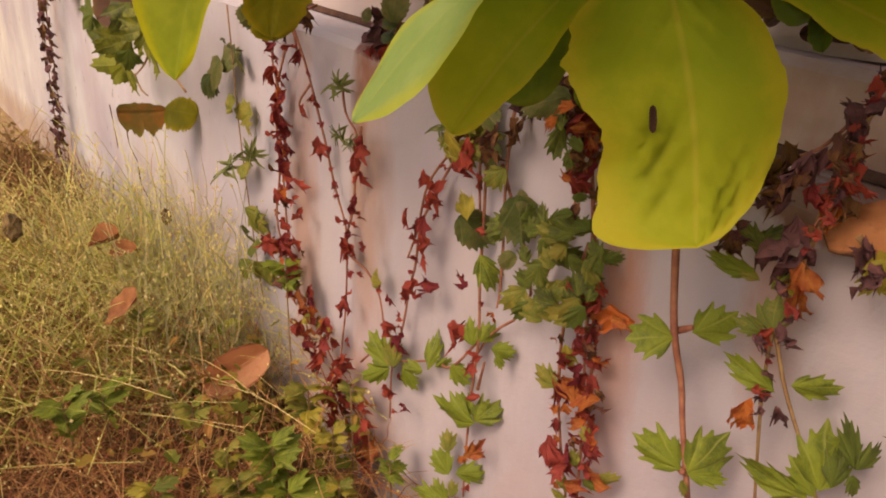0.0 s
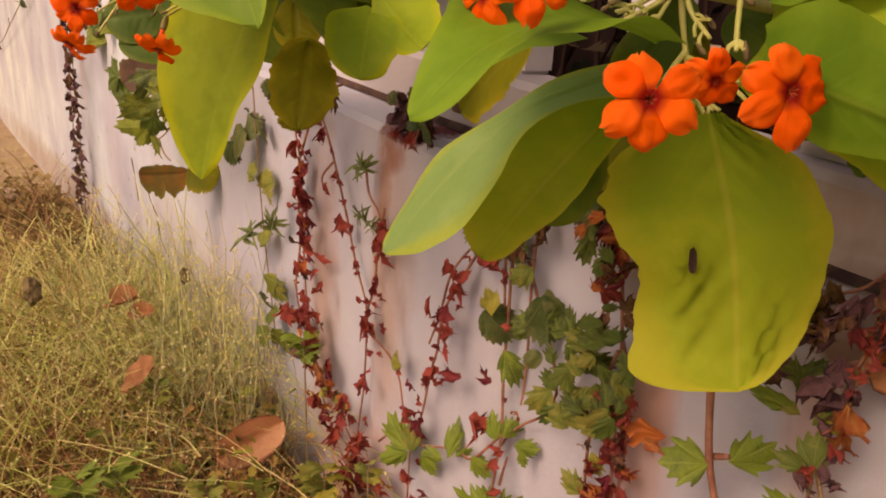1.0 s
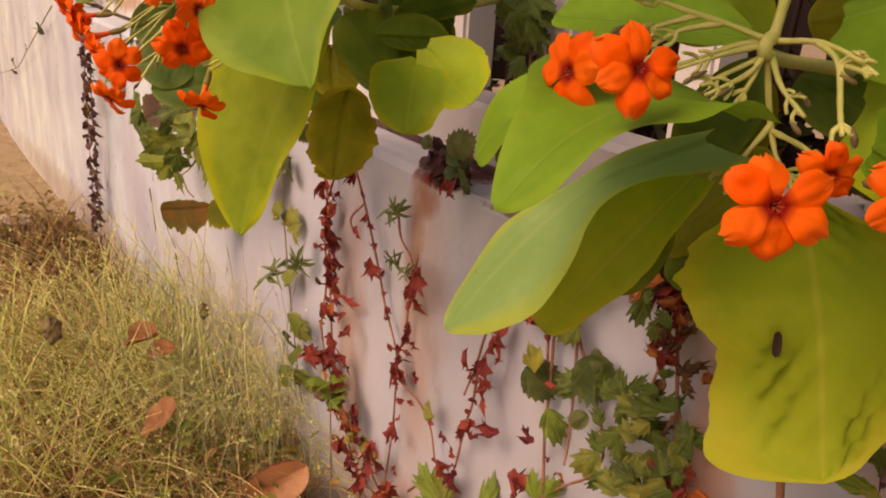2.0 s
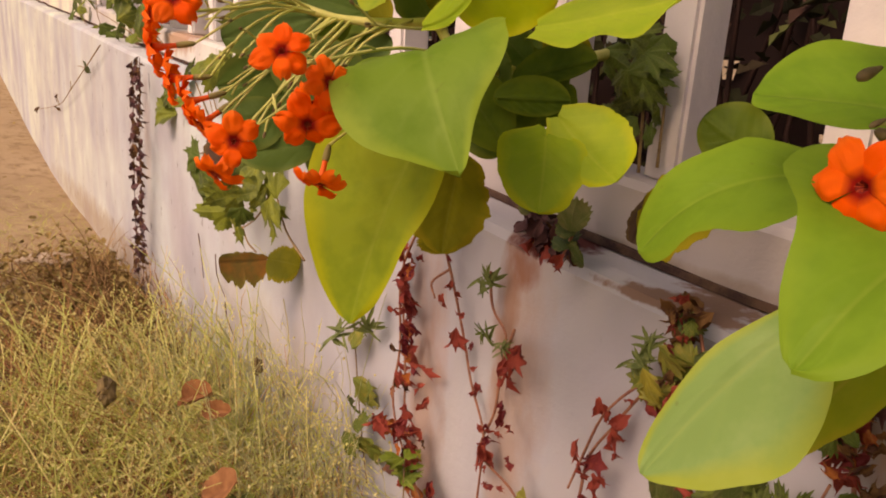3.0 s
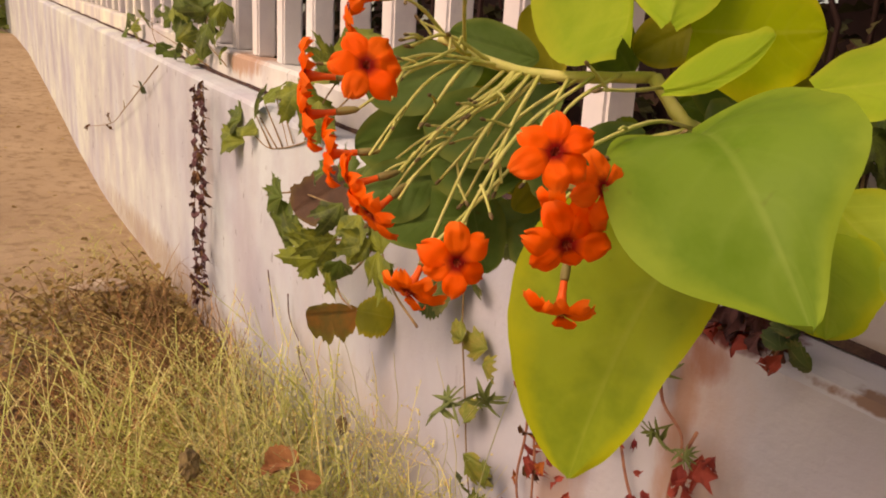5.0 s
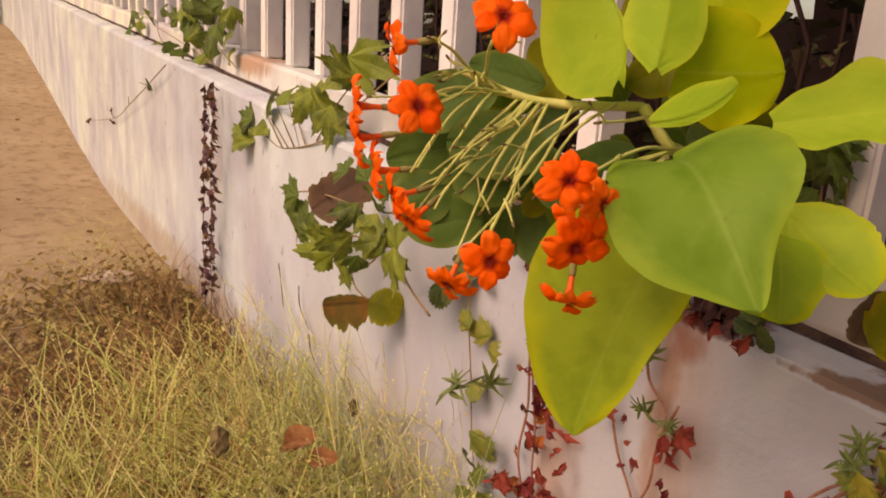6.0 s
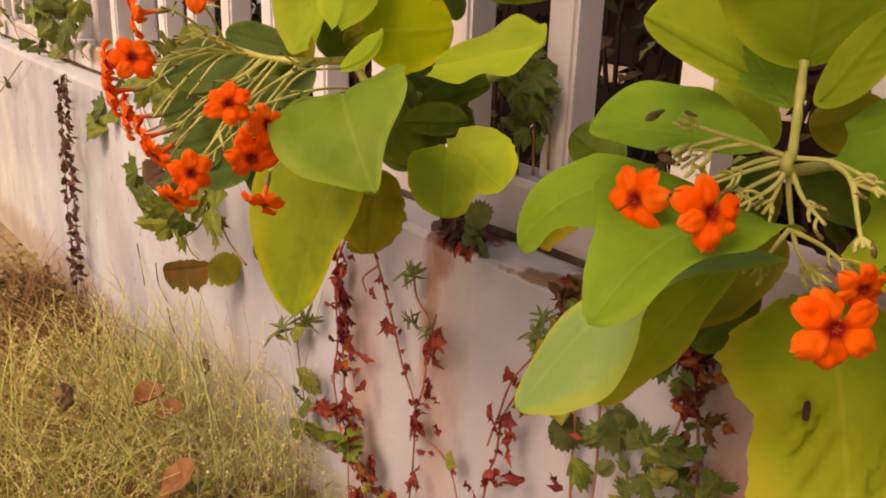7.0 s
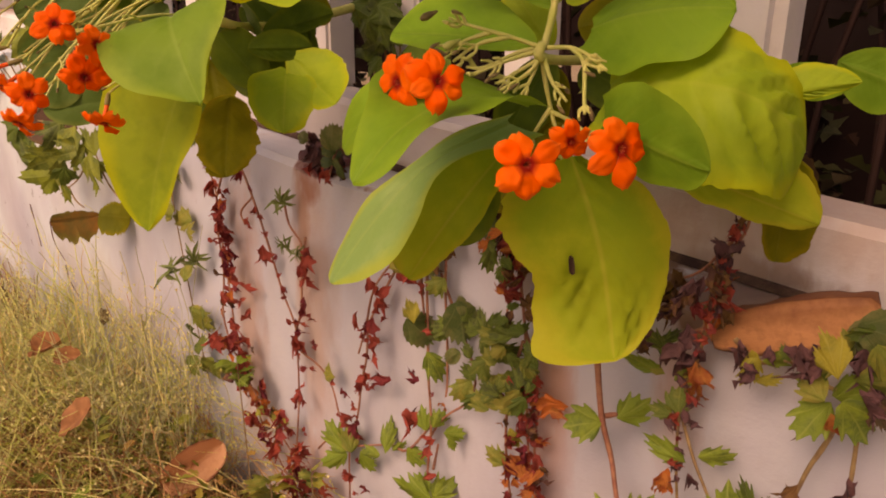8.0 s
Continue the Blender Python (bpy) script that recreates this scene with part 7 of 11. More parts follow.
creeper_leaf(vine_e, 'G', (-0.573, 0.445, 0.252), (-0.596, 0.437, 0.276), 1)
creeper_leaf(vine_e, 'g', (-0.577, 0.445, 0.281), (-0.585, 0.447, 0.306), .9)
creeper_leaf(vine_e, 'G', (-0.561, 0.445, 0.261), (-0.533, 0.462, 0.271), .9)
creeper_leaf(vine_e, 'o', (-0.550, 0.445, 0.308), (-0.529, 0.454, 0.294), .9)
creeper_leaf(vine_e, 'G', (-0.574, 0.445, 0.213), (-0.595, 0.437, 0.233), .8)
creeper_leaf(vine_e, 'G', (-0.580, 0.445, 0.210), (-0.619, 0.420, 0.205), .55)
creeper_leaf(vine_e, 'g', (-0.564, 0.445, 0.225), (-0.571, 0.446, 0.244), .8)
creeper_leaf(vine_e, 'g', (-0.602, 0.445, 0.648), (-0.576, 0.456, 0.629), 1)
creeper_leaf(vine_e, 'g', (-0.558, 0.445, 0.664), (-0.538, 0.459, 0.668), .6)
creeper_leaf(vine_e, 'b', (-0.516, 0.445, 0.670), (-0.510, 0.455, 0.691), .8)
creeper_leaf(vine_e, 'g', (-0.516, 0.445, 0.642), (-0.529, 0.431, 0.622), 1)
vine_f = vine('dark green ivy vine with broad leaves on wall', [[(-0.510, 0.455, 0.715), (-0.522, 0.455, 0.692), (-0.522, 0.451, 0.633), (-0.520, 0.453, 0.552), (-0.523, 0.456, 0.506), (-0.518, 0.449, 0.494)]], 0.0018, M_STEM_RED)
ivy_leaf(vine_f, 'b', (-0.497, 0.432, 0.686), 0.020, 163)
creeper_leaf(vine_f, 'D', (-0.572, 0.445, 0.568), (-0.542, 0.460, 0.556), .75)
creeper_leaf(vine_f, 'G', (-0.546, 0.445, 0.544), (-0.524, 0.450, 0.511), .75)
creeper_leaf(vine_f, 'd', (-0.498, 0.445, 0.621), (-0.482, 0.443, 0.577), .85)
creeper_leaf(vine_f, 'D', (-0.478, 0.445, 0.558), (-0.485, 0.445, 0.575), 0.78)
creeper_leaf(vine_f, 'd', (-0.491, 0.445, 0.606), (-0.495, 0.448, 0.625), 0.61)
creeper_leaf(vine_f, 'D', (-0.497, 0.445, 0.599), (-0.481, 0.455, 0.595), 0.89)
creeper_leaf(vine_f, 'd', (-0.493, 0.445, 0.563), (-0.506, 0.433, 0.549), 0.78)
creeper_leaf(vine_f, 'D', (-0.492, 0.445, 0.599), (-0.482, 0.454, 0.611), 0.89)
creeper_leaf(vine_f, 'D', (-0.471, 0.445, 0.534), (-0.484, 0.442, 0.554), 0.76)
creeper_leaf(vine_f, 'D', (-0.504, 0.445, 0.589), (-0.529, 0.429, 0.586), 0.89)
creeper_leaf(vine_f, 'D', (-0.479, 0.445, 0.583), (-0.477, 0.453, 0.606), 0.74)
creeper_leaf(vine_f, 'D', (-0.510, 0.445, 0.577), (-0.527, 0.433, 0.570), 0.78)
vine_g = vine('dense ivy vine, green above and rust-brown below', [[(-0.442, 0.454, 0.731), (-0.428, 0.458, 0.681), (-0.413, 0.457, 0.604), (-0.406, 0.455, 0.531), (-0.403, 0.457, 0.479), (-0.391, 0.451, 0.421), (-0.389, 0.454, 0.343)],
    [(-0.412, 0.452, 0.600), (-0.425, 0.455, 0.557), (-0.427, 0.450, 0.523), (-0.434, 0.458, 0.464), (-0.420, 0.453, 0.403), (-0.405, 0.457, 0.330)],
    [(-0.468, 0.458, 0.540), (-0.446, 0.458, 0.593), (-0.433, 0.453, 0.635)],
    [(-0.416, 0.458, 0.614), (-0.402, 0.459, 0.576), (-0.389, 0.450, 0.540), (-0.393, 0.456, 0.467), (-0.385, 0.456, 0.397)]], 0.0018, M_STEM_RED)
ivy_leaf(vine_g, 'r', (-0.422, 0.439, 0.706), 0.024, 147)
ivy_leaf(vine_g, 'r', (-0.420, 0.439, 0.651), 0.022, 223)
ivy_leaf(vine_g, 'o', (-0.399, 0.437, 0.464), 0.030, 16)
ivy_leaf(vine_g, 'o', (-0.378, 0.436, 0.467), 0.026, 98)
ivy_leaf(vine_g, 'r', (-0.376, 0.444, 0.433), 0.024, 134)
ivy_leaf(vine_g, 'r', (-0.404, 0.430, 0.396), 0.031, 228)
ivy_leaf(vine_g, 'o', (-0.354, 0.438, 0.390), 0.027, 79)
ivy_leaf(vine_g, 'r', (-0.399, 0.446, 0.497), 0.021, 133)
ivy_leaf(vine_g, 'r', (-0.386, 0.425, 0.493), 0.022, 149)
ivy_leaf(vine_g, 'o', (-0.364, 0.442, 0.550), 0.034, 90)
ivy_leaf(vine_g, 'r', (-0.391, 0.447, 0.441), 0.022, 154)
ivy_leaf(vine_g, 'r', (-0.394, 0.425, 0.385), 0.022, 140)
ivy_leaf(vine_g, 'r', (-0.363, 0.427, 0.423), 0.019, 204)
ivy_leaf(vine_g, 'o', (-0.379, 0.430, 0.374), 0.024, 300)
ivy_leaf(vine_g, 'r', (-0.405, 0.431, 0.493), 0.016, 215)
ivy_leaf(vine_g, 'r', (-0.367, 0.427, 0.490), 0.018, 203)
ivy_leaf(vine_g, 'r', (-0.416, 0.443, 0.666), 0.019, 133)
ivy_leaf(vine_g, 'b', (-0.427, 0.446, 0.720), 0.024, 175)
ivy_leaf(vine_g, 'r', (-0.405, 0.429, 0.458), 0.021, 178)
ivy_leaf(vine_g, 'o', (-0.373, 0.435, 0.507), 0.015, 267)
ivy_leaf(vine_g, 'b', (-0.427, 0.450, 0.738), 0.013, 77)
ivy_leaf(vine_g, 'o', (-0.405, 0.432, 0.718), 0.012, 311)
ivy_leaf(vine_g, 'b', (-0.417, 0.437, 0.722), 0.016, 126)
ivy_leaf(vine_g, 'b', (-0.435, 0.445, 0.701), 0.016, 257)
ivy_leaf(vine_g, 'o', (-0.408, 0.434, 0.690), 0.013, 190)
ivy_leaf(vine_g, 'b', (-0.396, 0.430, 0.696), 0.013, 199)
ivy_leaf(vine_g, 'b', (-0.381, 0.430, 0.708), 0.010, 104)
ivy_leaf(vine_g, 'b', (-0.406, 0.445, 0.679), 0.016, 126)
ivy_leaf(vine_g, 'b', (-0.423, 0.437, 0.681), 0.017, 165)
ivy_leaf(vine_g, 'o', (-0.420, 0.442, 0.669), 0.014, 162)
ivy_leaf(vine_g, 'b', (-0.399, 0.443, 0.651), 0.019, -17)
ivy_leaf(vine_g, 'b', (-0.402, 0.438, 0.650), 0.015, 88)
ivy_leaf(vine_g, 'b', (-0.415, 0.432, 0.631), 0.018, 164)
ivy_leaf(vine_g, 'o', (-0.388, 0.451, 0.645), 0.014, 302)
ivy_leaf(vine_g, 'b', (-0.399, 0.445, 0.636), 0.013, 215)
ivy_leaf(vine_g, 'r', (-0.387, 0.437, 0.560), 0.015, 194)
ivy_leaf(vine_g, 'r', (-0.380, 0.430, 0.556), 0.013, 134)
ivy_leaf(vine_g, 'b', (-0.391, 0.446, 0.553), 0.015, 205)
ivy_leaf(vine_g, 'r', (-0.404, 0.452, 0.538), 0.011, 164)
ivy_leaf(vine_g, 'r', (-0.396, 0.451, 0.530), 0.015, 129)
ivy_leaf(vine_g, 'r', (-0.391, 0.430, 0.531), 0.015, 106)
ivy_leaf(vine_g, 'b', (-0.387, 0.434, 0.533), 0.010, 265)
ivy_leaf(vine_g, 'r', (-0.390, 0.440, 0.521), 0.013, 207)
ivy_leaf(vine_g, 'b', (-0.385, 0.435, 0.514), 0.014, 209)
ivy_leaf(vine_g, 'r', (-0.384, 0.443, 0.498), 0.016, 283)
ivy_leaf(vine_g, 'b', (-0.392, 0.448, 0.499), 0.016, 174)
ivy_leaf(vine_g, 'r', (-0.404, 0.450, 0.474), 0.009, 113)
ivy_leaf(vine_g, 'r', (-0.390, 0.444, 0.479), 0.014, 168)
ivy_leaf(vine_g, 'r', (-0.383, 0.430, 0.488), 0.012, 114)
ivy_leaf(vine_g, 'r', (-0.384, 0.431, 0.477), 0.012, 203)
ivy_leaf(vine_g, 'b', (-0.375, 0.437, 0.459), 0.015, 283)
ivy_leaf(vine_g, 'r', (-0.383, 0.438, 0.459), 0.014, 192)
ivy_leaf(vine_g, 'r', (-0.396, 0.451, 0.429), 0.009, 140)
ivy_leaf(vine_g, 'o', (-0.394, 0.445, 0.427), 0.015, 80)
ivy_leaf(vine_g, 'r', (-0.392, 0.438, 0.419), 0.009, 239)
ivy_leaf(vine_g, 'o', (-0.384, 0.439, 0.440), 0.010, 245)
ivy_leaf(vine_g, 'r', (-0.392, 0.448, 0.409), 0.013, 237)
ivy_leaf(vine_g, 'o', (-0.389, 0.437, 0.415), 0.014, 182)
ivy_leaf(vine_g, 'b', (-0.399, 0.453, 0.395), 0.010, 87)
ivy_leaf(vine_g, 'r', (-0.372, 0.448, 0.411), 0.013, 204)
ivy_leaf(vine_g, 'r', (-0.372, 0.435, 0.398), 0.010, 160)
ivy_leaf(vine_g, 'o', (-0.395, 0.448, 0.382), 0.014, 303)
ivy_leaf(vine_g, 'r', (-0.371, 0.444, 0.387), 0.015, 75)
ivy_leaf(vine_g, 'r', (-0.375, 0.436, 0.378), 0.009, 153)
ivy_leaf(vine_g, 'r', (-0.375, 0.441, 0.354), 0.011, 160)
ivy_leaf(vine_g, 'o', (-0.421, 0.449, 0.577), 0.013, 109)
ivy_leaf(vine_g, 'r', (-0.400, 0.431, 0.572), 0.008, 263)
ivy_leaf(vine_g, 'o', (-0.424, 0.450, 0.544), 0.015, 1)
ivy_leaf(vine_g, 'r', (-0.408, 0.431, 0.563), 0.014, 225)
ivy_leaf(vine_g, 'o', (-0.429, 0.449, 0.541), 0.010, 205)
ivy_leaf(vine_g, 'r', (-0.427, 0.443, 0.531), 0.013, 234)
ivy_leaf(vine_g, 'r', (-0.415, 0.436, 0.531), 0.013, 247)
ivy_leaf(vine_g, 'b', (-0.425, 0.445, 0.503), 0.009, 204)
ivy_leaf(vine_g, 'o', (-0.426, 0.438, 0.503), 0.011, 151)
ivy_leaf(vine_g, 'r', (-0.407, 0.452, 0.505), 0.015, 237)
ivy_leaf(vine_g, 'r', (-0.412, 0.435, 0.492), 0.015, 160)
ivy_leaf(vine_g, 'r', (-0.415, 0.439, 0.482), 0.010, 270)
ivy_leaf(vine_g, 'o', (-0.406, 0.438, 0.467), 0.015, 101)
ivy_leaf(vine_g, 'o', (-0.413, 0.435, 0.450), 0.012, 160)
ivy_leaf(vine_g, 'r', (-0.424, 0.447, 0.454), 0.013, 121)
ivy_leaf(vine_g, 'o', (-0.425, 0.447, 0.427), 0.014, 133)
ivy_leaf(vine_g, 'o', (-0.405, 0.439, 0.441), 0.013, 196)
ivy_leaf(vine_g, 'b', (-0.423, 0.452, 0.409), 0.011, 132)
ivy_leaf(vine_g, 'r', (-0.422, 0.448, 0.410), 0.012, 180)
ivy_leaf(vine_g, 'o', (-0.407, 0.435, 0.407), 0.010, 123)
ivy_leaf(vine_g, 'r', (-0.402, 0.447, 0.384), 0.011, 296)
ivy_leaf(vine_g, 'r', (-0.393, 0.438, 0.382), 0.012, 138)
ivy_leaf(vine_g, 'r', (-0.423, 0.444, 0.375), 0.015, 156)
ivy_leaf(vine_g, 'r', (-0.390, 0.431, 0.398), 0.015, 41)
ivy_leaf(vine_g, 'o', (-0.404, 0.437, 0.355), 0.013, 169)
ivy_leaf(vine_g, 'r', (-0.386, 0.452, 0.345), 0.015, 116)
ivy_leaf(vine_g, 'r', (-0.386, 0.431, 0.581), 0.012, 199)
ivy_leaf(vine_g, 'r', (-0.377, 0.433, 0.576), 0.014, 213)
ivy_leaf(vine_g, 'r', (-0.394, 0.442, 0.553), 0.011, 143)
ivy_leaf(vine_g, 'o', (-0.391, 0.444, 0.541), 0.012, 93)
ivy_leaf(vine_g, 'r', (-0.383, 0.443, 0.541), 0.010, 72)
ivy_leaf(vine_g, 'r', (-0.390, 0.448, 0.523), 0.015, 152)
ivy_leaf(vine_g, 'r', (-0.387, 0.447, 0.517), 0.009, 122)
ivy_leaf(vine_g, 'b', (-0.390, 0.449, 0.502), 0.012, 215)
ivy_leaf(vine_g, 'r', (-0.386, 0.446, 0.510), 0.008, 112)
ivy_leaf(vine_g, 'r', (-0.379, 0.444, 0.501), 0.011, 181)
ivy_leaf(vine_g, 'b', (-0.362, 0.431, 0.481), 0.011, 235)
ivy_leaf(vine_g, 'r', (-0.387, 0.451, 0.460), 0.013, 231)
ivy_leaf(vine_g, 'b', (-0.384, 0.441, 0.452), 0.013, 134)
ivy_leaf(vine_g, 'r', (-0.374, 0.444, 0.436), 0.010, 146)
ivy_leaf(vine_g, 'r', (-0.371, 0.434, 0.434), 0.010, 191)
ivy_leaf(vine_g, 'o', (-0.364, 0.431, 0.430), 0.015, 125)
ivy_leaf(vine_g, 'r', (-0.366, 0.433, 0.430), 0.015, 232)
creeper_leaf(vine_g, 'g', (-0.419, 0.440, 0.456), (-0.440, 0.430, 0.468), 1)
creeper_leaf(vine_g, 'y', (-0.415, 0.440, 0.503), (-0.404, 0.440, 0.480), .6)
creeper_leaf(vine_g, 'g', (-0.371, 0.440, 0.422), (-0.382, 0.437, 0.434), .8)
creeper_leaf(vine_g, 'g', (-0.384, 0.440, 0.358), (-0.400, 0.432, 0.365), .8)
creeper_leaf(vine_g, 'g', (-0.362, 0.440, 0.386), (-0.343, 0.454, 0.394), .6)
creeper_leaf(vine_g, 'g', (-0.383, 0.440, 0.389), (-0.392, 0.438, 0.402), .9)
creeper_leaf(vine_g, 'g', (-0.391, 0.440, 0.345), (-0.406, 0.432, 0.349), .8)
creeper_leaf(vine_g, 'g', (-0.375, 0.440, 0.379), (-0.359, 0.448, 0.374), .8)
creeper_leaf(vine_g, 'D', (-0.453, 0.440, 0.599), (-0.464, 0.440, 0.624), .5)
creeper_leaf(vine_g, 'D', (-0.451, 0.440, 0.605), (-0.442, 0.451, 0.624), .5)
creeper_leaf(vine_g, 'D', (-0.454, 0.440, 0.602), (-0.472, 0.428, 0.599), .5)
creeper_leaf(vine_g, 'D', (-0.453, 0.440, 0.597), (-0.451, 0.435, 0.573), .6)
creeper_leaf(vine_g, 'D', (-0.443, 0.440, 0.579), (-0.413, 0.460, 0.584), .6)
creeper_leaf(vine_g, 'g', (-0.445, 0.440, 0.573), (-0.459, 0.425, 0.553), .8)
creeper_leaf(vine_g, 'g', (-0.421, 0.440, 0.569), (-0.410, 0.439, 0.539), .9)
creeper_leaf(vine_g, 'g', (-0.401, 0.440, 0.601), (-0.381, 0.451, 0.595), .6)
creeper_leaf(vine_g, 'g', (-0.470, 0.440, 0.538), (-0.484, 0.424, 0.512), .9)
creeper_leaf(vine_g, 'D', (-0.446, 0.440, 0.699), (-0.446, 0.432, 0.669), .7)
creeper_leaf(vine_g, 'D', (-0.430, 0.440, 0.681), (-0.433, 0.434, 0.662), .8)
creeper_leaf(vine_g, 'd', (-0.440, 0.440, 0.724), (-0.472, 0.415, 0.709), .6)
creeper_leaf(vine_g, 'g', (-0.417, 0.440, 0.564), (-0.429, 0.428, 0.546), .8)
creeper_leaf(vine_g, 'g', (-0.406, 0.440, 0.557), (-0.391, 0.446, 0.544), .8)
creeper_leaf(vine_g, 'g', (-0.419, 0.440, 0.530), (-0.437, 0.429, 0.532), .7)
creeper_leaf(vine_g, 'D', (-0.413, 0.440, 0.581), (-0.396, 0.447, 0.570), .7)
creeper_leaf(vine_g, 'g', (-0.433, 0.440, 0.557), (-0.443, 0.430, 0.545), .8)
creeper_leaf(vine_g, 'D', (-0.395, 0.425, 0.563), (-0.396, 0.432, 0.589), 0.86)
creeper_leaf(vine_g, 'D', (-0.401, 0.425, 0.550), (-0.404, 0.429, 0.569), 0.96)
creeper_leaf(vine_g, 'g', (-0.442, 0.425, 0.573), (-0.436, 0.423, 0.550), 0.70)
creeper_leaf(vine_g, 'g', (-0.392, 0.425, 0.598), (-0.377, 0.428, 0.577), 0.66)
creeper_leaf(vine_g, 'D', (-0.390, 0.425, 0.624), (-0.404, 0.419, 0.633), 0.99)
creeper_leaf(vine_g, 'D', (-0.447, 0.425, 0.538), (-0.433, 0.436, 0.546), 0.72)
creeper_leaf(vine_g, 'D', (-0.372, 0.425, 0.592), (-0.383, 0.422, 0.606), 0.68)
creeper_leaf(vine_g, 'D', (-0.374, 0.425, 0.606), (-0.358, 0.435, 0.607), 0.71)
creeper_leaf(vine_g, 'D', (-0.418, 0.425, 0.545), (-0.438, 0.415, 0.554), 0.74)
creeper_leaf(vine_g, 'g', (-0.420, 0.425, 0.545), (-0.436, 0.413, 0.538), 0.79)
creeper_leaf(vine_g, 'g', (-0.439, 0.425, 0.597), (-0.421, 0.441, 0.611), 0.94)
creeper_leaf(vine_g, 'D', (-0.446, 0.425, 0.537), (-0.455, 0.413, 0.516), 0.78)
creeper_leaf(vine_g, 'D', (-0.390, 0.425, 0.577), (-0.378, 0.435, 0.584), 0.97)
creeper_leaf(vine_g, 'g', (-0.377, 0.425, 0.609), (-0.383, 0.416, 0.591), 0.64)
creeper_leaf(vine_g, 'D', (-0.385, 0.425, 0.561), (-0.379, 0.432, 0.576), 0.68)
creeper_leaf(vine_g, 'D', (-0.410, 0.425, 0.596), (-0.396, 0.430, 0.583), 0.82)
creeper_leaf(vine_g, 'D', (-0.427, 0.425, 0.595), (-0.417, 0.428, 0.581), 0.89)
creeper_leaf(vine_g, 'g', (-0.425, 0.425, 0.578), (-0.432, 0.425, 0.594), 0.81)
creeper_leaf(vine_g, 'g', (-0.420, 0.425, 0.605), (-0.441, 0.415, 0.615), 0.86)
creeper_leaf(vine_g, 'g', (-0.432, 0.425, 0.522), (-0.452, 0.417, 0.539), 0.94)
creeper_leaf(vine_g, 'g', (-0.437, 0.425, 0.547), (-0.420, 0.439, 0.559), 0.64)
creeper_leaf(vine_g, 'g', (-0.419, 0.425, 0.614), (-0.414, 0.433, 0.631), 0.97)
creeper_leaf(vine_g, 'D', (-0.404, 0.425, 0.617), (-0.426, 0.411, 0.616), 0.89)
creeper_leaf(vine_g, 'g', (-0.413, 0.425, 0.602), (-0.423, 0.416, 0.589), 0.93)
creeper_leaf(vine_g, 'D', (-0.411, 0.425, 0.614), (-0.394, 0.439, 0.627), 0.64)
creeper_leaf(vine_g, 'g', (-0.424, 0.425, 0.547), (-0.416, 0.435, 0.565), 0.88)
creeper_leaf(vine_g, 'g', (-0.392, 0.425, 0.562), (-0.400, 0.414, 0.541), 0.93)
creeper_leaf(vine_g, 'g', (-0.421, 0.425, 0.526), (-0.433, 0.425, 0.552), 0.86)
creeper_leaf(vine_g, 'D', (-0.409, 0.425, 0.631), (-0.425, 0.416, 0.633), 0.71)
creeper_leaf(vine_g, 'g', (-0.426, 0.425, 0.576), (-0.439, 0.422, 0.592), 0.86)
creeper_leaf(vine_g, 'D', (-0.385, 0.425, 0.558), (-0.392, 0.414, 0.535), 0.78)
creeper_leaf(vine_g, 'D', (-0.422, 0.425, 0.594), (-0.403, 0.432, 0.576), 0.93)
creeper_leaf(vine_g, 'D', (-0.375, 0.425, 0.597), (-0.387, 0.423, 0.617), 0.77)
creeper_leaf(vine_g, 'g', (-0.393, 0.425, 0.543), (-0.416, 0.410, 0.541), 0.85)
creeper_leaf(vine_g, 'D', (-0.414, 0.425, 0.645), (-0.402, 0.433, 0.647), 0.70)
creeper_leaf(vine_g, 'b', (-0.395, 0.425, 0.680), (-0.409, 0.413, 0.668), 0.69)
creeper_leaf(vine_g, 'o', (-0.393, 0.425, 0.696), (-0.379, 0.436, 0.703), 0.82)
creeper_leaf(vine_g, 'o', (-0.425, 0.425, 0.701), (-0.406, 0.436, 0.701), 0.75)
creeper_leaf(vine_g, 'b', (-0.422, 0.425, 0.681), (-0.408, 0.431, 0.670), 0.67)
creeper_leaf(vine_g, 'o', (-0.438, 0.425, 0.708), (-0.447, 0.416, 0.696), 0.67)
creeper_leaf(vine_g, 'o', (-0.420, 0.425, 0.720), (-0.436, 0.414, 0.717), 0.69)
creeper_leaf(vine_g, 'D', (-0.408, 0.425, 0.685), (-0.421, 0.420, 0.697), 0.60)
creeper_leaf(vine_g, 'D', (-0.432, 0.425, 0.696), (-0.441, 0.424, 0.713), 0.74)
creeper_leaf(vine_g, 'o', (-0.415, 0.425, 0.658), (-0.427, 0.419, 0.664), 0.77)
vine_h = vine('ivy runner with thick reddish stem and paired green leaves', [[(-0.307, 0.416, 0.664), (-0.304, 0.418, 0.639), (-0.293, 0.416, 0.581), (-0.283, 0.423, 0.536), (-0.273, 0.420, 0.503), (-0.259, 0.422, 0.447)],
    [(-0.293, 0.419, 0.576), (-0.300, 0.419, 0.572)],
    [(-0.295, 0.424, 0.575), (-0.278, 0.415, 0.588)],
    [(-0.263, 0.416, 0.471), (-0.275, 0.423, 0.467)],
    [(-0.265, 0.420, 0.467), (-0.260, 0.422, 0.476)]], 0.0030, M_STEM_RED)
ivy_leaf(vine_h, 'o', (-0.330, 0.399, 0.574), 0.018, 277)
creeper_leaf(vine_h, 'G', (-0.291, 0.415, 0.574), (-0.318, 0.396, 0.568), 1.2)
creeper_leaf(vine_h, 'G', (-0.277, 0.415, 0.584), (-0.256, 0.433, 0.601), 1.1)
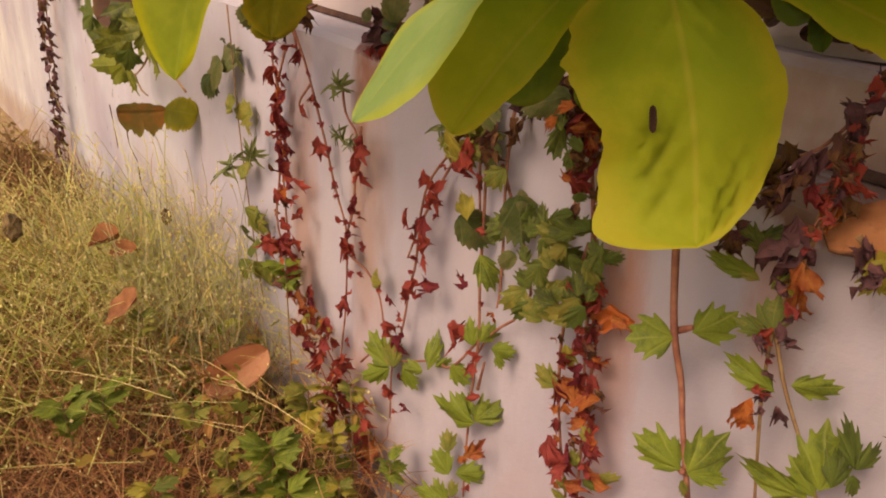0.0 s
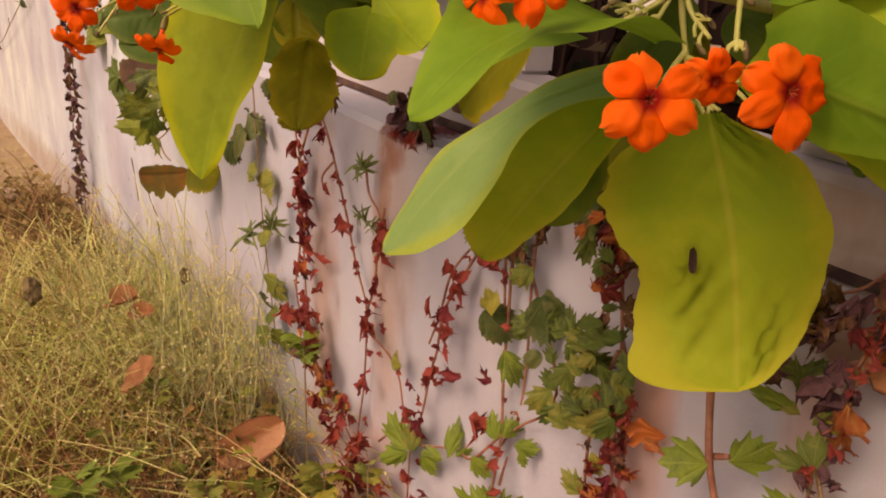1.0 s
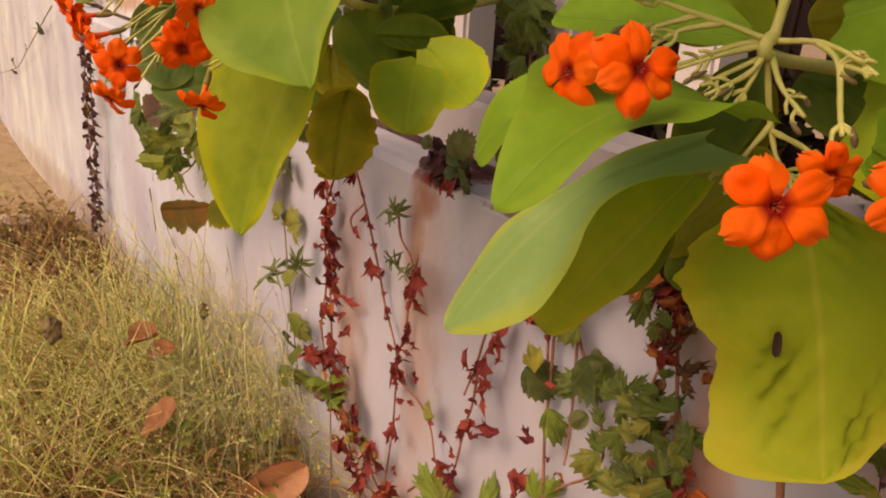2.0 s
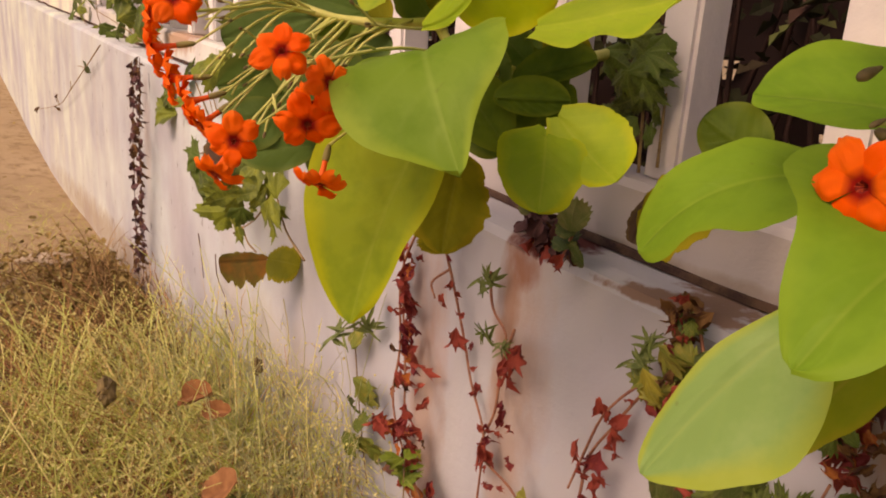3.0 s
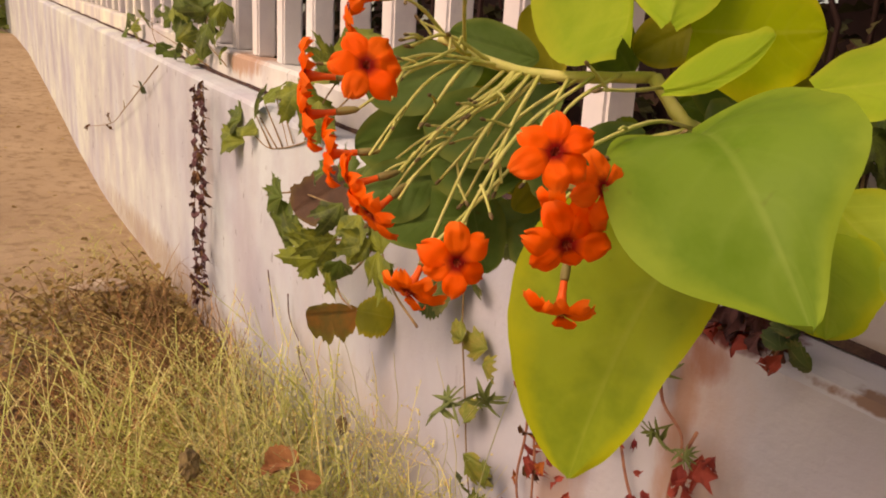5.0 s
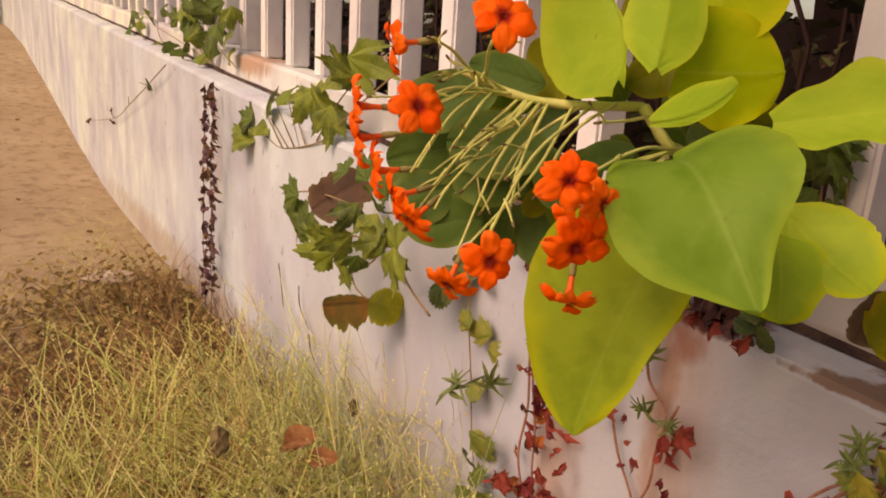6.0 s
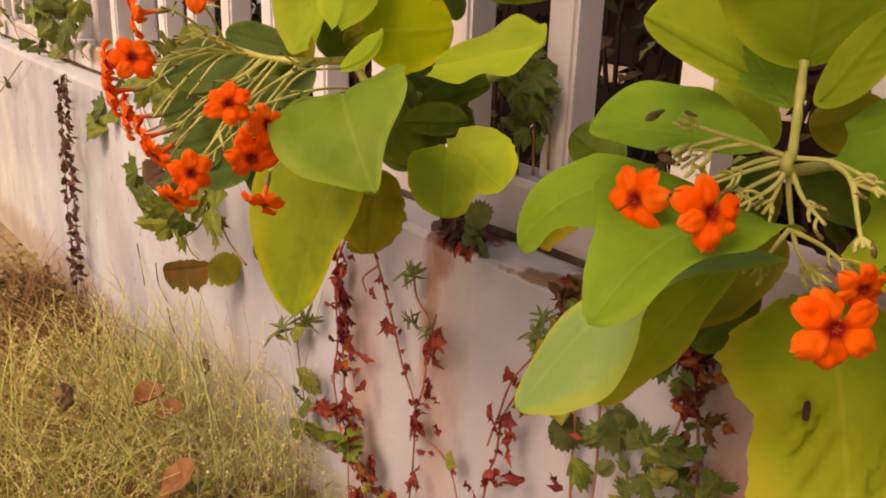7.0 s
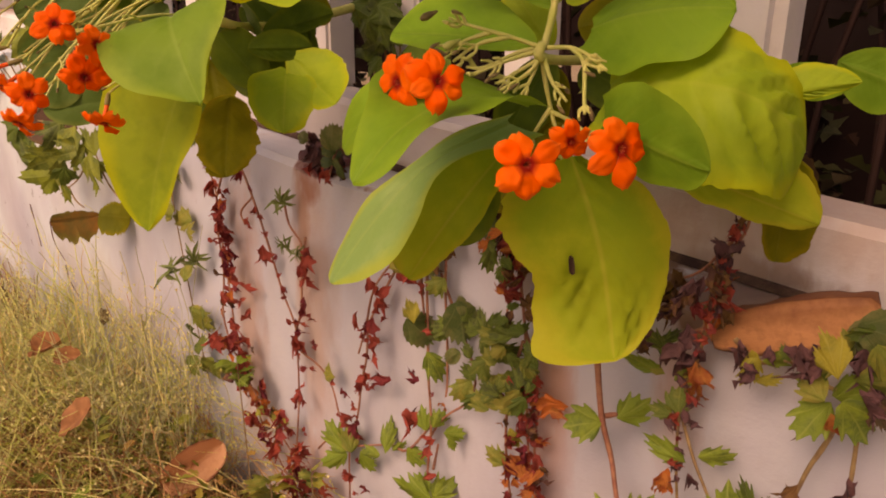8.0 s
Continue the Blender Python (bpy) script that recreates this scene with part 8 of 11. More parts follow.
creeper_leaf(vine_h, 'G', (-0.265, 0.415, 0.472), (-0.299, 0.398, 0.489), .85)
creeper_leaf(vine_h, 'G', (-0.260, 0.415, 0.473), (-0.242, 0.435, 0.504), 1)
creeper_leaf(vine_h, 'G', (-0.260, 0.415, 0.472), (-0.236, 0.431, 0.475), .55)
creeper_leaf(vine_h, 'G', (-0.268, 0.415, 0.475), (-0.276, 0.416, 0.494), .5)
creeper_leaf(vine_h, 'g', (-0.263, 0.415, 0.464), (-0.257, 0.415, 0.452), .6)
vine_i = vine('withered brown vine with curled leaves and green shoots', [[(-0.205, 0.442, 0.753), (-0.208, 0.439, 0.746), (-0.211, 0.436, 0.711), (-0.219, 0.437, 0.668), (-0.228, 0.443, 0.627), (-0.232, 0.439, 0.601), (-0.227, 0.434, 0.552), (-0.222, 0.440, 0.495), (-0.218, 0.444, 0.456)],
    [(-0.232, 0.440, 0.601), (-0.215, 0.439, 0.562), (-0.193, 0.439, 0.524), (-0.174, 0.440, 0.488)],
    [(-0.215, 0.440, 0.734), (-0.218, 0.439, 0.706), (-0.224, 0.443, 0.661)],
    [(-0.207, 0.443, 0.751), (-0.212, 0.442, 0.718), (-0.215, 0.441, 0.702), (-0.226, 0.441, 0.657), (-0.228, 0.436, 0.621)],
    [(-0.210, 0.439, 0.744), (-0.212, 0.437, 0.708), (-0.217, 0.436, 0.680)]], 0.0017, M_STEM_BROWN)
ivy_leaf(vine_i, 'b', (-0.242, 0.414, 0.695), 0.013, 211)
ivy_leaf(vine_i, 'o', (-0.215, 0.430, 0.628), 0.024, 180)
ivy_leaf(vine_i, 'k', (-0.217, 0.420, 0.609), 0.015, 208)
ivy_leaf(vine_i, 'k', (-0.212, 0.420, 0.605), 0.012, 120)
ivy_leaf(vine_i, 'o', (-0.233, 0.424, 0.536), 0.022, 180)
ivy_leaf(vine_i, 'k', (-0.212, 0.432, 0.544), 0.016, 170)
ivy_leaf(vine_i, 'b', (-0.202, 0.411, 0.724), 0.012, 227)
ivy_leaf(vine_i, 'b', (-0.199, 0.414, 0.734), 0.012, 145)
ivy_leaf(vine_i, 'r', (-0.218, 0.421, 0.703), 0.014, 204)
ivy_leaf(vine_i, 'b', (-0.202, 0.433, 0.697), 0.015, 188)
ivy_leaf(vine_i, 'k', (-0.258, 0.411, 0.666), 0.013, 220)
ivy_leaf(vine_i, 'r', (-0.225, 0.427, 0.582), 0.008, 206)
ivy_leaf(vine_i, 'k', (-0.218, 0.427, 0.663), 0.016, 177)
ivy_leaf(vine_i, 'r', (-0.233, 0.430, 0.595), 0.013, 153)
ivy_leaf(vine_i, 'b', (-0.271, 0.431, 0.648), 0.015, 163)
ivy_leaf(vine_i, 'k', (-0.255, 0.411, 0.673), 0.013, 132)
ivy_leaf(vine_i, 'b', (-0.210, 0.424, 0.681), 0.005, 134)
ivy_leaf(vine_i, 'b', (-0.214, 0.419, 0.659), 0.009, 160)
ivy_leaf(vine_i, 'r', (-0.215, 0.419, 0.627), 0.012, 215)
ivy_leaf(vine_i, 'k', (-0.218, 0.427, 0.617), 0.008, 127)
ivy_leaf(vine_i, 'r', (-0.230, 0.426, 0.603), 0.009, 124)
ivy_leaf(vine_i, 'k', (-0.230, 0.437, 0.582), 0.008, 92)
ivy_leaf(vine_i, 'k', (-0.231, 0.419, 0.597), 0.011, 225)
ivy_leaf(vine_i, 'k', (-0.221, 0.421, 0.576), 0.008, 274)
ivy_leaf(vine_i, 'r', (-0.225, 0.422, 0.560), 0.010, 269)
ivy_leaf(vine_i, 'k', (-0.224, 0.430, 0.554), 0.012, 151)
ivy_leaf(vine_i, 'k', (-0.221, 0.423, 0.547), 0.007, 165)
ivy_leaf(vine_i, 'r', (-0.200, 0.421, 0.727), 0.008, 226)
ivy_leaf(vine_i, 'b', (-0.215, 0.437, 0.712), 0.006, 191)
ivy_leaf(vine_i, 'k', (-0.203, 0.422, 0.707), 0.009, 199)
ivy_leaf(vine_i, 'r', (-0.208, 0.428, 0.701), 0.010, 410)
ivy_leaf(vine_i, 'b', (-0.215, 0.421, 0.681), 0.007, 205)
ivy_leaf(vine_i, 'r', (-0.213, 0.422, 0.678), 0.010, 76)
ivy_leaf(vine_i, 'r', (-0.215, 0.420, 0.667), 0.006, 331)
ivy_leaf(vine_i, 'b', (-0.229, 0.436, 0.635), 0.009, 319)
ivy_leaf(vine_i, 'k', (-0.223, 0.421, 0.637), 0.011, 34)
creeper_leaf(vine_i, 'g', (-0.228, 0.430, 0.601), (-0.234, 0.433, 0.625), 1.15)
creeper_leaf(vine_i, 'g', (-0.233, 0.430, 0.599), (-0.251, 0.421, 0.606), .8)
creeper_leaf(vine_i, 'G', (-0.217, 0.430, 0.561), (-0.248, 0.415, 0.577), .6)
creeper_leaf(vine_i, 'G', (-0.208, 0.430, 0.571), (-0.182, 0.447, 0.575), .7)
creeper_leaf(vine_i, 'o', (-0.232, 0.430, 0.549), (-0.234, 0.421, 0.524), .9)
creeper_leaf(vine_i, 'G', (-0.246, 0.430, 0.636), (-0.278, 0.412, 0.644), 0.50)
creeper_leaf(vine_i, 'g', (-0.244, 0.430, 0.634), (-0.259, 0.422, 0.639), 0.60)
creeper_leaf(vine_i, 'g', (-0.236, 0.430, 0.631), (-0.222, 0.443, 0.645), 0.60)
creeper_leaf(vine_i, 'D', (-0.243, 0.430, 0.646), (-0.251, 0.429, 0.663), 0.70)
creeper_leaf(vine_i, 'y', (-0.233, 0.430, 0.635), (-0.217, 0.439, 0.633), 0.50)
creeper_leaf(vine_i, 'g', (-0.247, 0.430, 0.656), (-0.263, 0.424, 0.670), 0.70)
creeper_leaf(vine_i, 'D', (-0.252, 0.430, 0.659), (-0.240, 0.441, 0.672), 0.60)
vine_j = vine('ivy shoots with yellow-green leaves and brown stems', [[(-0.114, 0.441, 0.641), (-0.117, 0.440, 0.624), (-0.128, 0.446, 0.591), (-0.135, 0.449, 0.560)],
    [(-0.099, 0.439, 0.649), (-0.100, 0.448, 0.624), (-0.098, 0.448, 0.579)],
    [(-0.195, 0.440, 0.680), (-0.176, 0.442, 0.666), (-0.154, 0.447, 0.673), (-0.118, 0.439, 0.666), (-0.095, 0.448, 0.694)],
    [(-0.222, 0.443, 0.699), (-0.221, 0.443, 0.670), (-0.230, 0.447, 0.645), (-0.238, 0.444, 0.611), (-0.234, 0.440, 0.581)]], 0.0024, M_STEM_BROWN)
ivy_leaf(vine_j, 'k', (-0.137, 0.416, 0.692), 0.022, 188)
ivy_leaf(vine_j, 'k', (-0.133, 0.420, 0.685), 0.020, 147)
ivy_leaf(vine_j, 'y', (-0.117, 0.416, 0.697), 0.031, 20)
ivy_leaf(vine_j, 'g', (-0.113, 0.430, 0.700), 0.025, 12)
ivy_leaf(vine_j, 'G', (-0.117, 0.436, 0.661), 0.037, 300)
ivy_leaf(vine_j, 'G', (-0.122, 0.438, 0.660), 0.028, 60)
ivy_leaf(vine_j, 'G', (-0.117, 0.430, 0.660), 0.032, 150)
ivy_leaf(vine_j, 'G', (-0.107, 0.416, 0.670), 0.033, 220)
ivy_leaf(vine_j, 'g', (-0.127, 0.420, 0.670), 0.023, 48)
ivy_leaf(vine_j, 'd', (-0.096, 0.428, 0.721), 0.031, 265)
ivy_leaf(vine_j, 'd', (-0.106, 0.438, 0.711), 0.027, 293)
ivy_leaf(vine_j, 'k', (-0.099, 0.433, 0.698), 0.022, 206)
ivy_leaf(vine_j, 'k', (-0.090, 0.422, 0.673), 0.022, 218)
ivy_leaf(vine_j, 'M', (-0.089, 0.425, 0.672), 0.027, 199)
ivy_leaf(vine_j, 'g', (-0.089, 0.416, 0.707), 0.026, 214)
ivy_leaf(vine_j, 'k', (-0.187, 0.435, 0.672), 0.014, 133)
ivy_leaf(vine_j, 'k', (-0.173, 0.418, 0.669), 0.012, 226)
ivy_leaf(vine_j, 'k', (-0.166, 0.435, 0.679), 0.012, 194)
ivy_leaf(vine_j, 'k', (-0.146, 0.421, 0.691), 0.013, 222)
ivy_leaf(vine_j, 'k', (-0.132, 0.434, 0.692), 0.014, 217)
ivy_leaf(vine_j, 'k', (-0.115, 0.435, 0.703), 0.015, 199)
ivy_leaf(vine_j, 'k', (-0.100, 0.433, 0.717), 0.015, 225)
ivy_leaf(vine_j, 'g', (-0.094, 0.430, 0.684), 0.025, 286)
ivy_leaf(vine_j, 'b', (-0.127, 0.426, 0.642), 0.017, 176)
ivy_leaf(vine_j, 'o', (-0.110, 0.418, 0.650), 0.018, 200)
ivy_leaf(vine_j, 'o', (-0.102, 0.435, 0.647), 0.017, 262)
ivy_leaf(vine_j, 'k', (-0.174, 0.418, 0.663), 0.017, 133)
ivy_leaf(vine_j, 'k', (-0.233, 0.425, 0.662), 0.027, 148)
ivy_leaf(vine_j, 'k', (-0.229, 0.430, 0.672), 0.024, 186)
ivy_leaf(vine_j, 'k', (-0.225, 0.436, 0.651), 0.023, 133)
ivy_leaf(vine_j, 'o', (-0.212, 0.418, 0.649), 0.029, 190)
ivy_leaf(vine_j, 'r', (-0.201, 0.416, 0.723), 0.020, 171)
ivy_leaf(vine_j, 'r', (-0.210, 0.436, 0.698), 0.019, 185)
ivy_leaf(vine_j, 'o', (-0.206, 0.429, 0.722), 0.018, 341)
ivy_leaf(vine_j, 'r', (-0.195, 0.421, 0.714), 0.016, 214)
ivy_leaf(vine_j, 'o', (-0.213, 0.438, 0.689), 0.019, 199)
ivy_leaf(vine_j, 'k', (-0.204, 0.427, 0.742), 0.018, 182)
ivy_leaf(vine_j, 'k', (-0.208, 0.423, 0.751), 0.016, 200)
ivy_leaf(vine_j, 'b', (-0.238, 0.422, 0.720), 0.023, 204)
ivy_leaf(vine_j, 'b', (-0.245, 0.419, 0.709), 0.023, 151)
ivy_leaf(vine_j, 'k', (-0.221, 0.415, 0.724), 0.023, 157)
ivy_leaf(vine_j, 'b', (-0.265, 0.428, 0.655), 0.022, 165)
ivy_leaf(vine_j, 'k', (-0.095, 0.429, 0.597), 0.019, 183)
ivy_leaf(vine_j, 'b', (-0.135, 0.433, 0.571), 0.020, 154)
creeper_leaf(vine_j, 'G', (-0.180, 0.435, 0.493), (-0.222, 0.412, 0.505), .6)
creeper_leaf(vine_j, 'G', (-0.177, 0.435, 0.498), (-0.195, 0.430, 0.520), .8)
creeper_leaf(vine_j, 'G', (-0.175, 0.435, 0.504), (-0.179, 0.444, 0.548), .95)
creeper_leaf(vine_j, 'D', (-0.169, 0.435, 0.511), (-0.169, 0.443, 0.539), .7)
creeper_leaf(vine_j, 'D', (-0.159, 0.435, 0.533), (-0.169, 0.437, 0.566), .5)
creeper_leaf(vine_j, 'D', (-0.159, 0.435, 0.533), (-0.147, 0.447, 0.551), .7)
creeper_leaf(vine_j, 'D', (-0.159, 0.435, 0.529), (-0.153, 0.434, 0.514), .7)
creeper_leaf(vine_j, 'G', (-0.119, 0.435, 0.662), (-0.099, 0.451, 0.674), .7)
creeper_leaf(vine_j, 'G', (-0.105, 0.435, 0.659), (-0.090, 0.442, 0.650), 1)
creeper_leaf(vine_j, 'G', (-0.116, 0.435, 0.653), (-0.125, 0.425, 0.639), .9)
creeper_leaf(vine_j, 'G', (-0.124, 0.435, 0.660), (-0.141, 0.428, 0.670), .8)
creeper_leaf(vine_j, 'y', (-0.112, 0.435, 0.692), (-0.129, 0.422, 0.685), .7)
creeper_leaf(vine_j, 'G', (-0.170, 0.435, 0.671), (-0.150, 0.449, 0.679), .6)
creeper_leaf(vine_j, 'y', (-0.179, 0.435, 0.678), (-0.172, 0.432, 0.651), .6)
creeper_leaf(vine_j, 'y', (-0.174, 0.435, 0.653), (-0.156, 0.447, 0.657), .5)
creeper_leaf(vine_j, 'D', (-0.092, 0.435, 0.721), (-0.111, 0.421, 0.713), .7)
creeper_leaf(vine_j, 'k', (-0.189, 0.435, 0.684), (-0.182, 0.431, 0.654), .6)
creeper_leaf(vine_j, 'k', (-0.144, 0.435, 0.692), (-0.139, 0.433, 0.676), .7)
creeper_leaf(vine_j, 'k', (-0.099, 0.435, 0.710), (-0.095, 0.429, 0.678), .6)
creeper_leaf(vine_j, 'G', (-0.123, 0.435, 0.666), (-0.132, 0.432, 0.677), .6)
creeper_leaf(vine_j, 'D', (-0.150, 0.435, 0.678), (-0.158, 0.433, 0.689), .7)
creeper_leaf(vine_j, 'y', (-0.174, 0.435, 0.674), (-0.177, 0.426, 0.649), 0.70)
creeper_leaf(vine_j, 'k', (-0.190, 0.435, 0.676), (-0.182, 0.434, 0.656), 0.60)
vine_n = vine('tangle of thin dark red dried stems beside the dry leaf', [[(-0.191, 0.438, 0.801), (-0.200, 0.442, 0.779), (-0.207, 0.442, 0.760), (-0.209, 0.437, 0.743), (-0.212, 0.435, 0.714), (-0.215, 0.434, 0.675)],
    [(-0.194, 0.441, 0.798), (-0.199, 0.438, 0.778), (-0.208, 0.439, 0.756), (-0.212, 0.435, 0.737), (-0.207, 0.436, 0.715), (-0.218, 0.441, 0.691), (-0.220, 0.437, 0.662)],
    [(-0.188, 0.435, 0.800), (-0.196, 0.442, 0.780), (-0.200, 0.437, 0.760), (-0.220, 0.443, 0.734), (-0.217, 0.442, 0.701), (-0.222, 0.435, 0.672)],
    [(-0.197, 0.436, 0.781), (-0.211, 0.444, 0.749), (-0.217, 0.437, 0.722), (-0.210, 0.438, 0.695), (-0.228, 0.443, 0.647)],
    [(-0.205, 0.439, 0.761), (-0.228, 0.438, 0.728), (-0.250, 0.435, 0.713), (-0.269, 0.439, 0.686)]], 0.0013, M_STEM_RED)
ivy_leaf(vine_n, 'b', (-0.207, 0.415, 0.735), 0.020, 217)
ivy_leaf(vine_n, 'k', (-0.223, 0.414, 0.717), 0.025, 177)
ivy_leaf(vine_n, 'r', (-0.204, 0.417, 0.731), 0.016, 131)
ivy_leaf(vine_n, 'k', (-0.194, 0.418, 0.760), 0.013, 143)
ivy_leaf(vine_n, 'r', (-0.197, 0.417, 0.772), 0.011, 186)
ivy_leaf(vine_n, 'r', (-0.210, 0.422, 0.700), 0.014, 134)
ivy_leaf(vine_n, 'b', (-0.228, 0.410, 0.712), 0.023, 156)
ivy_leaf(vine_n, 'k', (-0.239, 0.421, 0.691), 0.021, 147)
ivy_leaf(vine_n, 'k', (-0.196, 0.434, 0.791), 0.007, 315)
ivy_leaf(vine_n, 'b', (-0.194, 0.425, 0.786), 0.006, 332)
ivy_leaf(vine_n, 'b', (-0.193, 0.418, 0.779), 0.009, 143)
ivy_leaf(vine_n, 'k', (-0.202, 0.434, 0.770), 0.010, 151)
ivy_leaf(vine_n, 'r', (-0.203, 0.437, 0.760), 0.009, 134)
ivy_leaf(vine_n, 'k', (-0.209, 0.427, 0.756), 0.012, 93)
ivy_leaf(vine_n, 'k', (-0.208, 0.428, 0.748), 0.006, 208)
ivy_leaf(vine_n, 'r', (-0.198, 0.421, 0.740), 0.007, 289)
ivy_leaf(vine_n, 'k', (-0.208, 0.425, 0.717), 0.012, -41)
ivy_leaf(vine_n, 'b', (-0.207, 0.420, 0.711), 0.009, 207)
ivy_leaf(vine_n, 'r', (-0.216, 0.436, 0.697), 0.010, 174)
ivy_leaf(vine_n, 'r', (-0.195, 0.422, 0.776), 0.008, 196)
ivy_leaf(vine_n, 'k', (-0.196, 0.423, 0.776), 0.009, 71)
ivy_leaf(vine_n, 'k', (-0.207, 0.436, 0.767), 0.006, 167)
ivy_leaf(vine_n, 'r', (-0.200, 0.434, 0.756), 0.005, 152)
ivy_leaf(vine_n, 'r', (-0.207, 0.433, 0.748), 0.006, 187)
ivy_leaf(vine_n, 'r', (-0.203, 0.419, 0.747), 0.006, 138)
ivy_leaf(vine_n, 'k', (-0.199, 0.421, 0.731), 0.009, 290)
ivy_leaf(vine_n, 'r', (-0.207, 0.433, 0.707), 0.009, 257)
ivy_leaf(vine_n, 'r', (-0.203, 0.415, 0.693), 0.009, 41)
vine_o = vine('withered ivy tops with a yellow-green sprig below the ledge', [[(-0.583, 0.457, 0.724), (-0.573, 0.458, 0.691), (-0.584, 0.454, 0.646), (-0.612, 0.454, 0.633), (-0.643, 0.449, 0.591), (-0.672, 0.459, 0.529), (-0.678, 0.450, 0.492)],
    [(-0.573, 0.455, 0.725), (-0.568, 0.455, 0.665), (-0.559, 0.451, 0.611), (-0.556, 0.453, 0.563)],
    [(-0.564, 0.452, 0.724), (-0.546, 0.449, 0.682), (-0.546, 0.453, 0.635)]], 0.0018, M_STEM_RED)
ivy_leaf(vine_o, 'w', (-0.594, 0.440, 0.686), 0.026, 20)
ivy_leaf(vine_o, 'w', (-0.594, 0.432, 0.665), 0.023, 258)
ivy_leaf(vine_o, 'y', (-0.581, 0.426, 0.653), 0.035, 200)
ivy_leaf(vine_o, 'g', (-0.566, 0.443, 0.669), 0.034, 313)
ivy_leaf(vine_o, 'g', (-0.571, 0.432, 0.680), 0.028, 219)
ivy_leaf(vine_o, 'g', (-0.594, 0.430, 0.657), 0.026, 100)
ivy_leaf(vine_o, 'b', (-0.572, 0.441, 0.712), 0.024, 144)
ivy_leaf(vine_o, 'b', (-0.561, 0.441, 0.721), 0.022, 191)
ivy_leaf(vine_o, 'b', (-0.563, 0.439, 0.700), 0.022, 221)
ivy_leaf(vine_o, 'r', (-0.646, 0.447, 0.597), 0.021, 200)
ivy_leaf(vine_o, 'r', (-0.653, 0.426, 0.558), 0.018, 219)
ivy_leaf(vine_o, 'r', (-0.585, 0.441, 0.632), 0.022, 226)
ivy_leaf(vine_o, 'r', (-0.555, 0.425, 0.643), 0.021, 213)
ivy_leaf(vine_o, 'b', (-0.552, 0.447, 0.673), 0.027, 140)
ivy_leaf(vine_o, 'd', (-0.529, 0.425, 0.695), 0.024, 239)
ivy_leaf(vine_o, 'y', (-0.554, 0.429, 0.592), 0.026, 11)
ivy_leaf(vine_o, 'd', (-0.554, 0.438, 0.573), 0.036, 237)
ivy_leaf(vine_o, 'g', (-0.580, 0.437, 0.644), 0.026, 51)
ivy_leaf(vine_o, 'd', (-0.546, 0.444, 0.655), 0.026, 179)
ivy_leaf(vine_o, 'b', (-0.529, 0.431, 0.655), 0.022, 220)
ivy_leaf(vine_o, 'g', (-0.554, 0.434, 0.688), 0.025, 59)
ivy_leaf(vine_o, 'r', (-0.552, 0.426, 0.657), 0.017, 189)
ivy_leaf(vine_o, 'b', (-0.571, 0.428, 0.726), 0.022, 228)
ivy_leaf(vine_o, 'b', (-0.549, 0.439, 0.721), 0.024, 135)
ivy_leaf(vine_o, 'r', (-0.568, 0.438, 0.732), 0.016, 150)
ivy_leaf(vine_o, 'b', (-0.568, 0.450, 0.728), 0.020, 215)
ivy_leaf(vine_o, 'b', (-0.566, 0.441, 0.718), 0.019, 192)
ivy_leaf(vine_o, 'g', (-0.554, 0.435, 0.714), 0.013, 194)
ivy_leaf(vine_o, 'r', (-0.571, 0.438, 0.712), 0.018, 211)
ivy_leaf(vine_o, 'g', (-0.568, 0.449, 0.701), 0.015, 342)
ivy_leaf(vine_o, 'r', (-0.559, 0.446, 0.682), 0.012, 224)
ivy_leaf(vine_o, 'b', (-0.561, 0.434, 0.700), 0.013, 171)
ivy_leaf(vine_o, 'r', (-0.558, 0.434, 0.702), 0.012, 251)
ivy_leaf(vine_o, 'r', (-0.578, 0.445, 0.682), 0.018, 242)
ivy_leaf(vine_o, 'b', (-0.588, 0.452, 0.665), 0.014, 198)
ivy_leaf(vine_o, 'b', (-0.564, 0.431, 0.666), 0.017, 178)
ivy_leaf(vine_o, 'b', (-0.568, 0.431, 0.719), 0.013, 356)
ivy_leaf(vine_o, 'd', (-0.560, 0.439, 0.715), 0.020, 251)
ivy_leaf(vine_o, 'b', (-0.563, 0.446, 0.698), 0.013, 68)
ivy_leaf(vine_o, 'b', (-0.549, 0.446, 0.720), 0.013, 137)
ivy_leaf(vine_o, 'b', (-0.562, 0.446, 0.690), 0.021, 190)
ivy_leaf(vine_o, 'd', (-0.564, 0.439, 0.682), 0.016, 8)
ivy_leaf(vine_o, 'b', (-0.563, 0.441, 0.659), 0.014, 116)
ivy_leaf(vine_o, 'b', (-0.565, 0.445, 0.683), 0.014, 175)
ivy_leaf(vine_o, 'g', (-0.562, 0.432, 0.654), 0.016, 282)
ivy_leaf(vine_o, 'd', (-0.550, 0.440, 0.653), 0.017, 86)
ivy_leaf(vine_o, 'g', (-0.551, 0.431, 0.651), 0.018, 274)
ivy_leaf(vine_o, 'b', (-0.554, 0.449, 0.651), 0.018, 197)
vine_k = vine('slender trailing vine with small green leaves', [[(-1.195, 0.458, 0.735), (-1.173, 0.453, 0.658), (-1.170, 0.455, 0.580), (-1.151, 0.453, 0.495), (-1.145, 0.458, 0.407), (-1.119, 0.456, 0.317), (-1.094, 0.453, 0.259)]], 0.0014, M_STEM_BROWN)
ivy_leaf(vine_k, 'd', (-1.168, 0.444, 0.674), 0.035, 229)
ivy_leaf(vine_k, 'd', (-1.185, 0.445, 0.651), 0.039, 339)
